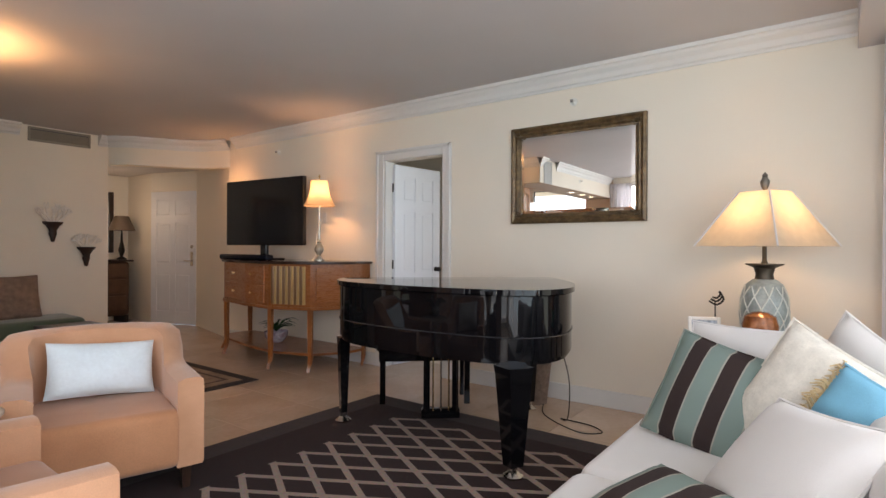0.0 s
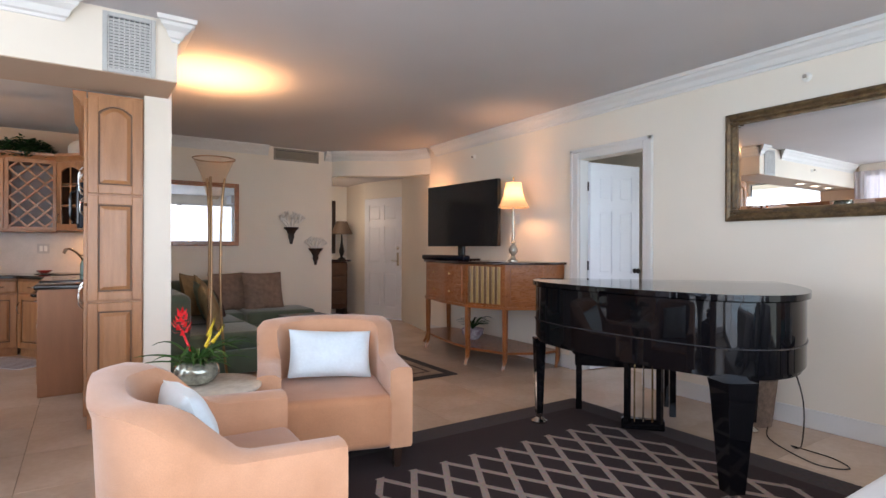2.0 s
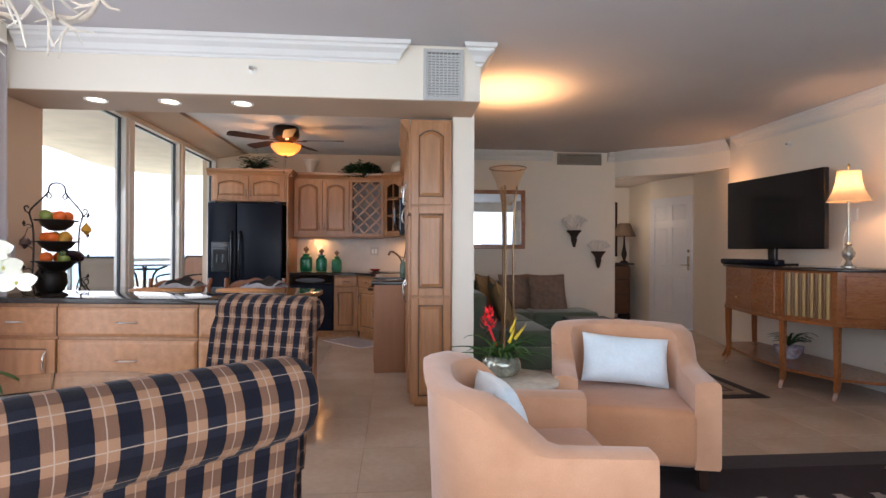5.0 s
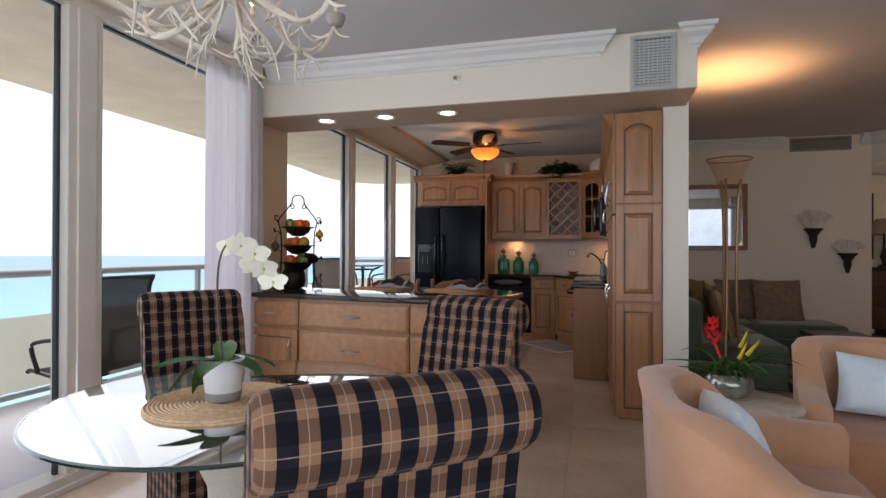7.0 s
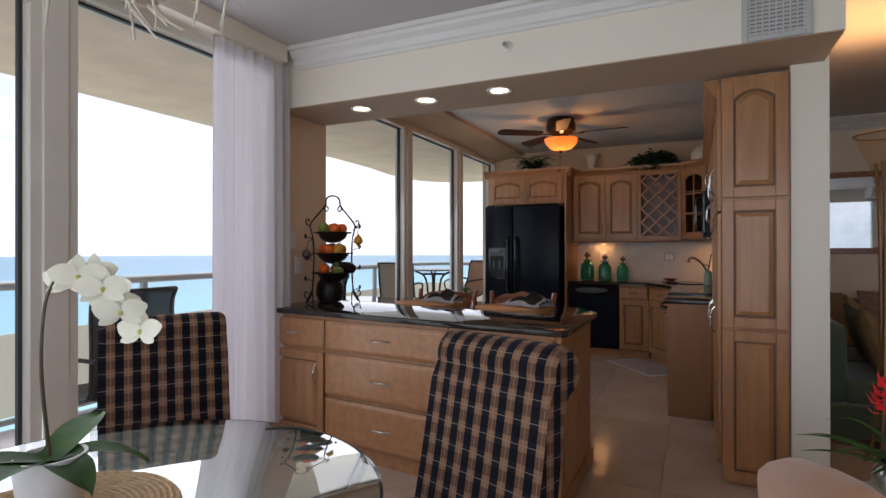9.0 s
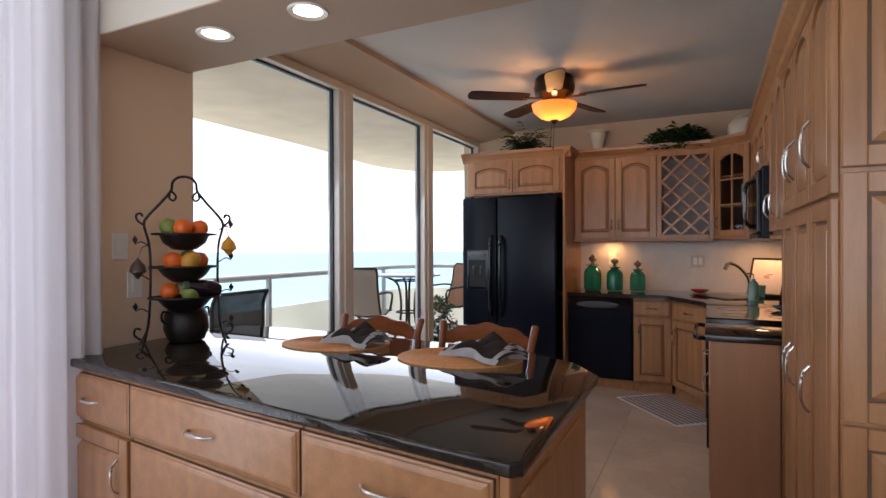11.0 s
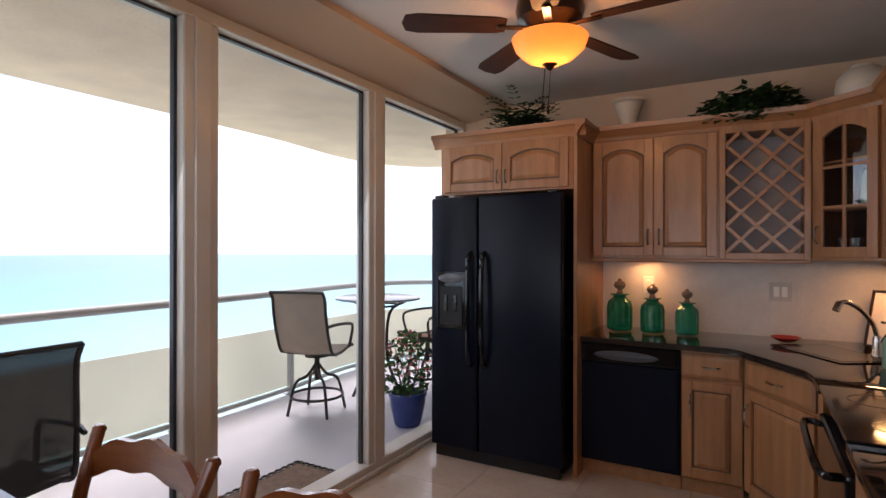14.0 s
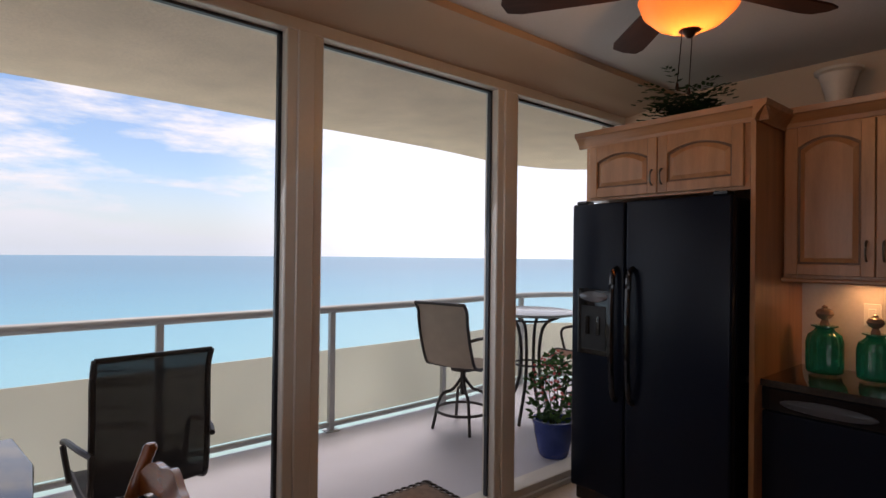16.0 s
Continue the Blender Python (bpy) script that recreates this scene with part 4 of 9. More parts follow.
tube(bm, smooth_path([(0, 0, 0.10), (0, -0.03, 0.18), (0, -0.10, 0.255), (0, -0.17, 0.29), (0, -0.22, 0.285)], 4), 0.013)
tube(bm, [(0, -0.21, 0.29), (0, -0.235, 0.245)], 0.019)
part("spout", bm, CHROME, tap, smooth=True)
bm = B()
tube(bm, [(0.02, 0, 0.08), (0.07, -0.01, 0.13)], 0.007)
part("lever", bm, CHROME, tap, smooth=True)

# backsplash
BSP = mat("pale backsplash tile", (0.58, 0.53, 0.48), 0.4, vary=0.10, scale=9, bump=0.1, bscale=50)
bm = B()
box(bm, XK, XK + 0.008, -1.62, 0.32, 0.905, 1.40)
box(bm, XK, -5.46, 0.312, 0.32, 0.905, 1.40)
structure("backsplash", bm, BSP, "pale stone-look backsplash above the worktops", "backsplash")

# fridge
fr = thing("fridge", pose(-7.49, -2.60, 0, 0, 0, 90) @ Matrix.Diagonal((1.06, 1, 1.022, 1)), "black side-by-side fridge with curved handles", "fridge")
bm = B()
box(bm, 0.005, 0.90, 0.04, 0.74, 0.03, 1.79, 0.006)
part("body", bm, BLACKAPP, fr)
for nm, x0, x1 in (("freezer_door", 0.0, 0.345), ("fridge_door", 0.353, 0.905)):
    bm = B()
    box(bm, x0, x1, -0.035, 0.035, 0.085, 1.80, 0.014, 3)
    d = part(nm, bm, BLACKAPP, fr, smooth=True)
    hx = x1 - 0.045 if nm == "freezer_door" else x0 + 0.045
    bm = B()
    pts = smooth_path([(hx, -0.03, 1.42), (hx, -0.075, 1.38), (hx, -0.09, 1.20), (hx, -0.092, 1.0), (hx, -0.088, 0.85), (hx, -0.07, 0.70), (hx, -0.03, 0.66)], 4)
    tube(bm, pts, 0.016)
    part("handle", bm, BLACKGLOSS, d, smooth=True)
    if nm == "freezer_door":
        bm = B()
        box(bm, 0.05, 0.265, -0.046, -0.034, 0.90, 1.29, 0.006, 2)
        part("dispenser_frame", bm, BLACKGLOSS, d)
        bm = B()
        lathe(bm, [(0.0, 0), (0.095, 0.0), (0.085, 0.007), (0.0, 0.009)], 24, squash=0.34)
        part("dispenser_panel", bm, mat("smoked grey plastic", (0.10, 0.10, 0.11), 0.18), d, "smoked grey dispenser control panel", True, pose(0.157, -0.046, 1.245, 90, 0, 0))
        bm = B()
        box(bm, 0.075, 0.24, -0.0475, -0.045, 0.93, 1.19, 0.004)
        part("dispenser_recess", bm, mat("dispenser recess", (0.002, 0.002, 0.002), 0.5), d)
        bm = B()
        box(bm, 0.11, 0.135, -0.056, -0.046, 1.02, 1.13, 0.003)
        box(bm, 0.18, 0.205, -0.056, -0.046, 1.02, 1.13, 0.003)
        part("paddle", bm, BLACKGLOSS, d)
bm = B()
box(bm, 0.02, 0.885, 0.0, 0.06, 0.0, 0.08, 0.004)
part("kick_grille", bm, BLACKGLOSS, fr)
bm = B()
box(bm, 0.02, 0.09, -0.02, 0.06, 1.80, 1.82, 0.004)
part("hinge_cover", bm, BLACKGLOSS, fr)
bm = B()
box(bm, 0.81, 0.88, -0.02, 0.06, 1.80, 1.82, 0.004)
part("hinge_cover", bm, BLACKGLOSS, fr)
# surround of the fridge
bm = B()
box(bm, XK, -7.585, -1.605, -1.580, 0.0, 2.25, 0.002)
tagged(part("fridge_side_panel", bm, MAPLE), "tall glazed maple panel beside the fridge", "panel")
cabinet("fridge_cabinet", pose(-7.60, -2.60, 0, 0, 0, 90), 0.99, 0.69, 1.87, 2.25, [
    ("door", 0.03, 0.495, 1.885, 2.215, 0.045, ("v", 0.465, 1.98, 0.09)),
    ("door", 0.495, 0.965, 1.885, 2.215, 0.045, ("v", 0.525, 1.98, 0.09))], "glazed maple cabinet over the fridge with arched doors", MAPLE)


def cornice(name, x0, y0, x1, y1, z, out=(1, 0), scale=1.0):
    """Stepped cornice from one plan point to another; out is the way it leans."""
    prof = [(0, -0.01), (0.012, -0.01), (0.018, 0.012), (0.05, 0.05), (0.062, 0.055), (0.066, 0.085), (0, 0.085)]
    bm = B()
    a = [bm.verts.new((x0 + out[0] * u * scale, y0 + out[1] * u * scale, z + v * scale)) for u, v in prof]
    b = [bm.verts.new((x1 + out[0] * u * scale, y1 + out[1] * u * scale, z + v * scale)) for u, v in prof]
    bm.faces.new(a)
    bm.faces.new(b[::-1])
    for k in range(len(prof)):
        bm.faces.new((a[k], a[(k + 1) % len(prof)], b[(k + 1) % len(prof)], b[k]))
    return tagged(part(name, bm, MAPLE_H), "stepped glazed maple cornice", "cornice", "", "structure")


cornice("fridge_cornice", -7.60, -2.65, -7.60, -1.525, 2.222)
cornice("fridge_cornice_return", -7.535, -1.580, XK, -1.580, 2.222, (0, 1))
# uppers on the back wall
UX = -7.96
cabinet("upper_cabinet", pose(UX, -1.575, 0, 0, 0, 90), 0.795, 0.33, 1.415, 2.25, [
    ("door", 0.01, 0.405, 1.43, 2.22, 0.05, ("v", 0.37, 1.56, 0.10)),
    ("door", 0.405, 0.785, 1.43, 2.22, 0.05, ("v", 0.44, 1.56, 0.10))], "glazed maple wall cabinet with two arched doors")
wr = thing("wine_rack", pose(UX, -0.78, 0, 0, 0, 90), "maple lattice wine rack between the wall cabinets", "wine rack", "kitchen cabinets")
W_, Z0_, Z1_ = 0.48, 1.415, 2.25
for a in ((0, 0.035, Z0_, Z1_), (W_ - 0.035, W_, Z0_, Z1_), (0.035, W_ - 0.035, Z0_, Z0_ + 0.04), (0.035, W_ - 0.035, Z1_ - 0.05, Z1_)):
    bm = B()
    box(bm, a[0], a[1], -0.018, 0.33, a[2], a[3], 0.003)
    part("board", bm, MAPLE, wr)
bm = B()
box(bm, 0.035, W_ - 0.035, 0.24, 0.255, Z0_, Z1_)
part("back_panel", bm, mat("pale wine rack back", (0.46, 0.42, 0.42), 0.6, vary=0.1, scale=4), wr)
xa, xb, za, zb = 0.035, W_ - 0.035, Z0_ + 0.04, Z1_ - 0.05
step = 0.168
for sgn in (1, -1):
    for k in range(-8, 14):
        # bars at 45 degrees clipped by the opening
        pts = []
        c0 = za + k * step + (0 if sgn > 0 else 0)
        f0 = lambda x: (c0 + (x - xa)) if sgn > 0 else (c0 - (x - xa))
        lo_, hi_ = xa, xb
        if sgn > 0:
            lo_, hi_ = max(xa, xa + za - c0), min(xb, xa + zb - c0)
        else:
            lo_, hi_ = max(xa, xa + c0 - zb), min(xb, xa + c0 - za)
        if hi_ - lo_ < 0.02:
            continue
        bm = B()
        p0, p1 = Vector((lo_, 0, f0(lo_))), Vector((hi_, 0, f0(hi_)))
        d = (p1 - p0).normalized()
        nn = Vector((-d.z, 0, d.x)) * 0.0105
        yy = (-0.014, 0.045) if sgn > 0 else (-0.010, 0.049)
        vs = [[bm.verts.new((q.x, y, q.z)) for q in (p0 + nn, p1 + nn, p1 - nn, p0 - nn)] for y in yy]
        bm.faces.new(vs[0])
        bm.faces.new(vs[1][::-1])
        for i in range(4):
            bm.faces.new((vs[0][i], vs[0][(i + 1) % 4], vs[1][(i + 1) % 4], vs[1][i]))
        part("slat", bm, MAPLE, wr)
# glazed corner cabinet
cc = thing("corner_cabinet", pose(UX, -0.30, 0, 0, 0, 45), "glazed maple corner wall cabinet with a glass door", "cabinet", "kitchen cabinets")
CW = 0.42
bm = B()
box(bm, 0, 0.03, 0, 0.02, 1.415, 2.25)
box(bm, CW - 0.03, CW, 0, 0.02, 1.415, 2.25)
box(bm, 0.03, CW - 0.03, 0, 0.02, 2.215, 2.25)
box(bm, 0.03, CW - 0.03, 0, 0.02, 1.415, 1.435)
box(bm, 0, CW, 0.02, 0.22, 1.415, 1.43)
box(bm, 0, CW, 0.02, 0.22, 2.235, 2.25)
for zz in (1.70, 1.97):
    box(bm, 0.02, CW - 0.02, 0.03, 0.22, zz, zz + 0.012)
box(bm, 0, CW, 0.22, 0.235, 1.415, 2.25)
box(bm, 0.0, 0.012, 0.02, 0.22, 1.43, 2.235)
box(bm, CW - 0.012, CW, 0.02, 0.22, 1.43, 2.235)
part("case", bm, MAPLE, cc)
# dark sheets added on the maple inside, standing for its shade
bm = B()
box(bm, 0.012, CW - 0.012, 0.208, 0.2195, 1.431, 2.234)
box(bm, 0.0125, 0.018, 0.022, 0.207, 1.431, 2.234)
box(bm, CW - 0.018, CW - 0.0125, 0.022, 0.207, 1.431, 2.234)
part("shade_lining", bm, DARKWOOD, cc, "dark sheets added for the shade inside the cabinet")
front(cc, "glass_door", 0.025, CW - 0.025, 1.43, 2.225, 0.05, ("v", 0.06, 1.56, 0.10), MAPLE, True)
tj = thing("glass_jar", cc.matrix_basis @ pose(0.27, 0.12, 1.713), "pale aqua glass jar behind the cabinet's glass door", "jar")
bm = B()
lathe(bm, [(0.05, 0.0), (0.06, 0.01), (0.06, 0.17), (0.045, 0.20), (0.03, 0.215), (0.034, 0.225), (0, 0.225)], 20)
part("body", bm, mat("aqua milk glass", (0.42, 0.66, 0.62), 0.2, vary=0.1, scale=9), tj, smooth=True)
bm = B()
lathe(bm, [(0.036, 0.225), (0.036, 0.24), (0.012, 0.25), (0.014, 0.265), (0, 0.27)], 16)
part("lid", bm, CHROME, tj, smooth=True)
for gx_ in (0.09, 0.17, 0.25, 0.33):
    wg = thing("drinking_glass", cc.matrix_basis @ pose(gx_, 0.12, 1.4305), "clear drinking glass on the cabinet shelf", "glass", "glasses in the corner cabinet")
    bm = B()
    lathe(bm, [(0.026, 0.0), (0.033, 0.11), (0.031, 0.11), (0.024, 0.006), (0, 0.006)], 16)
    part("body", bm, LIGHTGLASS, wg, smooth=True)
cornice("upper_cornice", UX, -1.578, UX, -0.30, 2.235)
cornice("upper_cornice", UX, -0.30, UX + 0.30, 0.0, 2.235, (0.707, -0.707))
cornice("upper_cornice", UX + 0.30, -0.004, -5.46, -0.004, 2.235, (0, -1))
# uppers along the side wall
cabinet("upper_cabinet", pose(-7.66, -0.004, 0), 0.79, 0.32, 1.415, 2.25, [
    ("door", 0.02, 0.40, 1.43, 2.22, 0.05, ("v", 0.36, 1.56, 0.10)),
    ("door", 0.40, 0.78, 1.43, 2.22, 0.05, ("v", 0.44, 1.56, 0.10))], "glazed maple wall cabinet beside the microwave")
cabinet("upper_cabinet", pose(-6.87, -0.004, 0), 0.77, 0.32, 1.83, 2.25, [
    ("door", 0.01, 0.385, 1.84, 2.22, 0.045, ("v", 0.35, 1.94, 0.12)),
    ("door", 0.385, 0.76, 1.84, 2.22, 0.045, ("v", 0.42, 1.94, 0.12))], "short glazed maple wall cabinet over the microwave")
cabinet("upper_cabinet", pose(-6.10, -0.004, 0), 0.635, 0.32, 1.415, 2.25, [
    ("door", 0.01, 0.32, 1.43, 2.22, 0.05, ("v", 0.06, 1.58, 0.14)),
    ("door", 0.32, 0.63, 1.43, 2.22, 0.05, ("v", 0.36, 1.58, 0.14))], "glazed maple wall cabinet beside the pantry")
bm = B()
box(bm, UX - 0.30, UX + 0.018, -1.61, -0.30, 1.392, 1.415, 0.006)
box(bm, UX + 0.30, -6.87, -0.022, 0.30, 1.392, 1.415, 0.006)
box(bm, -6.10, -5.465, -0.022, 0.30, 1.392, 1.415, 0.006)
tagged(part("light_rail", bm, MAPLE_H), "maple light rail under the wall cabinets", "moulding", "", "structure")
mw = thing("microwave", pose(-6.86, -0.06, 0), "black microwave hung over the range", "microwave")
bm = B()
box(bm, 0, 0.75, 0.0, 0.37, 1.395, 1.825, 0.006)
part("body", bm, BLACKAPP, mw)
bm = B()
box(bm, 0.005, 0.54, -0.03, 0.0, 1.43, 1.80, 0.012, 2)
md = part("door", bm, BLACKGLOSS, mw)
bm = B()
tube(bm, smooth_path([(0.51, -0.03, 1.76), (0.51, -0.07, 1.73), (0.51, -0.075, 1.62), (0.51, -0.07, 1.50), (0.51, -0.03, 1.47)], 4), 0.012)
part("handle", bm, BLACKGLOSS, md, smooth=True)
bm = B()
box(bm, 0.545, 0.745, -0.028, 0.0, 1.43, 1.80, 0.008, 2)
part("control_panel", bm, BLACKGLOSS, mw)
bm = B()
box(bm, 0.005, 0.745, -0.02, 0.0, 1.398, 1.425, 0.004)
part("vent_strip", bm, BLACKAPP, mw)

# ceiling fan with light
fan = thing("ceiling_fan", pose(-6.50, -1.40, ZC - 0.004), "dark bronze flush ceiling fan with an amber glass bowl", "ceiling fan")
BRONZE = mat("aged bronze", (0.045, 0.024, 0.014), 0.3, 0.7, vary=0.3, scale=10)
bm = B()
lathe(bm, [(0.13, 0.0), (0.145, -0.02), (0.155, -0.09), (0.145, -0.13), (0.10, -0.16), (0.08, -0.18), (0.08, -0.205), (0.0, -0.205)][::-1], 32)
part("motor_housing", bm, BRONZE, fan, smooth=True)
BLADE = mat("dark walnut blade", (0.05, 0.018, 0.010), 0.6, spec=0.2, vary=0.3, scale=5, stretch=(1, 8, 8))
for k in range(5):
    a = 15 + 72 * k
    bm = B()
    box(bm, 0.09, 0.24, -0.018, 0.018, -0.172, -0.164, 0.002)
    part("blade_arm", bm, BRONZE, fan, at=pose(0, 0, 0, 0, 0, a))
    bm = B()
    prof = [(0.20, -0.045), (0.24, -0.058), (0.60, -0.07), (0.655, -0.055), (0.67, 0.0), (0.655, 0.055), (0.60, 0.07), (0.24, 0.058), (0.20, 0.045)]
    slab(bm, prof, -0.004, 0.004, 0.001, 1)
    part("blade", bm, BLADE, fan, at=pose(0, 0, -0.158, 0, 0, a) @ pose(0, 0, 0, 11, 0, 0))
AMBERGLASS = glow_shade("amber alabaster glass", (0.42, 0.165, 0.055), (0.62, 0.30, 0.09), 0.25, 9.0)
bm = B()
lathe(bm, [(0.0, -0.335), (0.05, -0.33), (0.11, -0.305), (0.155, -0.262), (0.172, -0.215), (0.167, -0.211)], 32, close=False)
bw = part("glass_bowl", bm, AMBERGLASS, fan, "glowing amber glass bowl", True)
bw.visible_shadow = False
bm = B()
lathe(bm, [(0.0, -0.36), (0.012, -0.355), (0.022, -0.34), (0.036, -0.334), (0.036, -0.328), (0.0, -0.328)], 16)
part("finial", bm, BRONZE, fan, smooth=True)
for dx in (-0.03, 0.035):
    bm = B()
    tube(bm, [(dx, 0, -0.24), (dx * 1.3, -0.02, -0.52)], 0.0018, 5)
    lathe(bm, [(0.0, -0.55), (0.007, -0.54), (0.004, -0.52), (0, -0.518)], 8, (dx * 1.3, -0.02, 0))
    part("pull_chain", bm, BRONZE, fan)
for sy in (-2.22, -1.72, -1.22):
    dl = thing("downlight", (-4.05, sy, ZB), "round recessed downlight with a pale trim", "downlight", "downlights in the beam")
    bm = B()
    lathe(bm, [(0.055, -0.002), (0.075, -0.008), (0.078, 0.0)], 28, close=False)
    part("trim_ring", bm, PLASTICW, dl, smooth=True)
    bm = B()
    lathe(bm, [(0.0, -0.001), (0.056, -0.001)], 28, close=False)
    q = part("lens", bm, mat("glowing lens", (1, 0.9, 0.75), 0.5, emit=(1.0, 0.78, 0.5), strength=5.0), dl)
    q.visible_shadow = False


def fern(name, m, n, size, label, category="plant", droop=1.3):
    """A leafy plant of many arching fronds in a low bowl."""
    f = thing(name, m, label, category)
    rng = random.Random(n)
    bm = B()
    for k in range(n):
        a = rng.uniform(0, 2 * math.pi)
        ln = size * rng.uniform(0.6, 1.1)
        rise = rng.uniform(0.9, 2.1)
        segs = 9
        prev = None
        for s in range(segs + 1):
            u = s / segs
            r_ = ln * u
            z = 0.07 + ln * (rise * u - droop * u * u)
            z = max(z, 0.008)
            c = Vector((r_ * math.cos(a), r_ * math.sin(a), z))
            side_ = Vector((-math.sin(a), math.cos(a), 0))
            w = 0.020 * size / 0.3 * (1 - u) * (0.4 + u) + 0.001
            if 1 <= s < segs:
                for sg in (-1, 1):
                    tip = c + side_ * sg * size * 0.26 * (1 - u * 0.8) + Vector((math.cos(a), math.sin(a), 0.2)) * size * 0.09
                    d0 = Vector((math.cos(a), math.sin(a), 0)) * size * 0.058
                    vs = [bm.verts.new(c), bm.verts.new((c + tip) / 2 + d0), bm.verts.new(tip), bm.verts.new((c + tip) / 2 - d0)]
                    for v in vs:
                        v.co.z = max(v.co.z, 0.006)
                    bm.faces.new(vs)
            prev = c
    part("fronds", bm, FERN, f, "dark green feathery fronds")
    bm = B()
    lathe(bm, [(0.06, 0), (0.09, 0.03), (0.10, 0.07), (0.09, 0.07), (0.08, 0.04), (0, 0.03)], 16)
    part("bowl", bm, IRON, f, smooth=True)
    return f


fern("fern_plant", pose(-7.80, -2.05, 2.252), 60, 0.30, "dark green fern on top of the fridge cabinet")
iv = thing("ivy_plant", pose(-8.05, -0.62, 2.252), "dense dark green ivy on top of the wall cabinet", "plant")
rng = random.Random(17)
bm = B()
for k in range(950):
    a, el_ = rng.uniform(0, 2 * math.pi), math.asin(rng.uniform(0.0, 1.0))
    rad = rng.uniform(0.55, 1.05)
    c = Vector((0.17 * rad * math.cos(a) * math.cos(el_), 0.30 * rad * math.sin(a) * math.cos(el_), 0.02 + 0.23 * rad * math.sin(el_)))
    d = Vector((math.cos(a), math.sin(a), rng.uniform(-1.0, 0.4))).normalized()
    s_ = d.cross(Vector((rng.uniform(-0.4, 0.4), rng.uniform(-0.4, 0.4), 1))).normalized()
    ln, w = rng.uniform(0.045, 0.075), rng.uniform(0.018, 0.030)
    up_ = d.cross(s_) * 0.3 * w
    vs = [bm.verts.new(v) for v in (c, c + d * ln * 0.35 + s_ * w - up_, c + d * ln - up_, c + d * ln * 0.35 - s_ * w - up_)]
    for v in vs:
        v.co.z = max(v.co.z, 0.004)
    bm.faces.new(vs)
tagged(part("foliage", bm, FERN, iv, "small dark green leaves"), kind="stuff")
bm = B()
lathe(bm, [(0.06, 0), (0.09, 0.03), (0.10, 0.07), (0.09, 0.07), (0.08, 0.04), (0, 0.03)], 16)
part("bowl", bm, IRON, iv, smooth=True)
CREAM = mat("cream ceramic", (0.66, 0.58, 0.48), 0.4, vary=0.08, scale=6, bump=0.05)
vz = thing("tall_vase", pose(-8.08, -1.36, 2.252) @ Matrix.Scale(1.05, 4), "cream ceramic vase with a flared rim on the wall cabinet", "vase")
bm = B()
lathe(bm, [(0.042, 0), (0.045, 0.012), (0.038, 0.03), (0.046, 0.08), (0.062, 0.15), (0.078, 0.205), (0.086, 0.235), (0.104, 0.245), (0.106, 0.258), (0.092, 0.258), (0.075, 0.23), (0, 0.19)], 28)
part("body", bm, CREAM, vz, smooth=True)
vz = thing("round_vase", pose(-7.95, -0.06, 2.252) @ Matrix.Scale(1.02, 4), "round cream ceramic vase on the corner cabinet", "vase")
bm = B()
lathe(bm, [(0.05, 0), (0.07, 0.01), (0.115, 0.07), (0.13, 0.13), (0.12, 0.19), (0.08, 0.235), (0.05, 0.245), (0.052, 0.258), (0.04, 0.258), (0.03, 0.23), (0, 0.2)], 28)
part("body", bm, CREAM, vz, smooth=True)

# green bottles on the worktop
BOTTLE = mat("green ribbed glass", (0.02, 0.36, 0.20), 0.08, vary=0.3, scale=9, trans=0.55, coat=0.3)
for k, (by, s) in enumerate(((-1.42, 1.0), (-1.20, 0.92), (-0.98, 0.84))):
    b = thing("glass_bottle", pose(-8.10, by, 0.906) @ Matrix.Diagonal((1.2, 1.2, 0.96, 1)), "green ribbed glass bottle with a clear ball stopper on the worktop", "bottle", "green bottles on the worktop")
    bm = B()
    prof = [(0.06, 0.0), (0.068, 0.008), (0.07, 0.05), (0.07, 0.17), (0.062, 0.21), (0.04, 0.235), (0.033, 0.25), (0.05, 0.258), (0.05, 0.266), (0.028, 0.268), (0, 0.268)]
    segs = 32
    rings = []
    for r, z in prof:
        rings.append([bm.verts.new((r * s * (1 + (0.035 if i % 2 else -0.02)) * math.cos(2 * math.pi * i / segs), r * s * (1 + (0.035 if i % 2 else -0.02)) * math.sin(2 * math.pi * i / segs), z * s)) for i in range(segs)])
    for a, c in zip(rings, rings[1:]):
        for i in range(segs):
            bm.faces.new((a[i], a[(i + 1) % segs], c[(i + 1) % segs], c[i]))
    bm.faces.new(rings[0][::-1])
    part("body", bm, BOTTLE, b, "green ribbed glass body")
    bm = B()
    lathe(bm, [(0.02, 0.268), (0.016, 0.285), (0.012, 0.295), (0.028, 0.31), (0.036, 0.33), (0.028, 0.352), (0.01, 0.362), (0.012, 0.372), (0, 0.38)], 16, (0, 0, 0))
    turn(bm, Matrix.Scale(s, 4))
    part("stopper", bm, mat("smoky ball stopper", (0.35, 0.25, 0.2), 0.1, 0.5), b, "clear ball stopper", True)


def plate(name, m, w, h, kind, label):
    """A wall plate with switches or outlets, facing -y."""
    p = thing(name, m, label, "switch" if kind == "switch" else "outlet")
    bm = B()
    box(bm, -w / 2, w / 2, -0.006, 0, -h / 2, h / 2, 0.002)
    part("plate", bm, PLASTICW if kind != "switch" else mat("grey plate", (0.45, 0.43, 0.40), 0.4), p)
    nn = max(1, round(w / 0.055))
    for k in range(nn):
        bm = B()
        cx = (k - (nn - 1) / 2) * 0.046
        box(bm, cx - 0.016, cx + 0.016, -0.010, -0.005, -0.033, 0.033, 0.002)
        part("rocker", bm, PLASTICW, p)
    return p


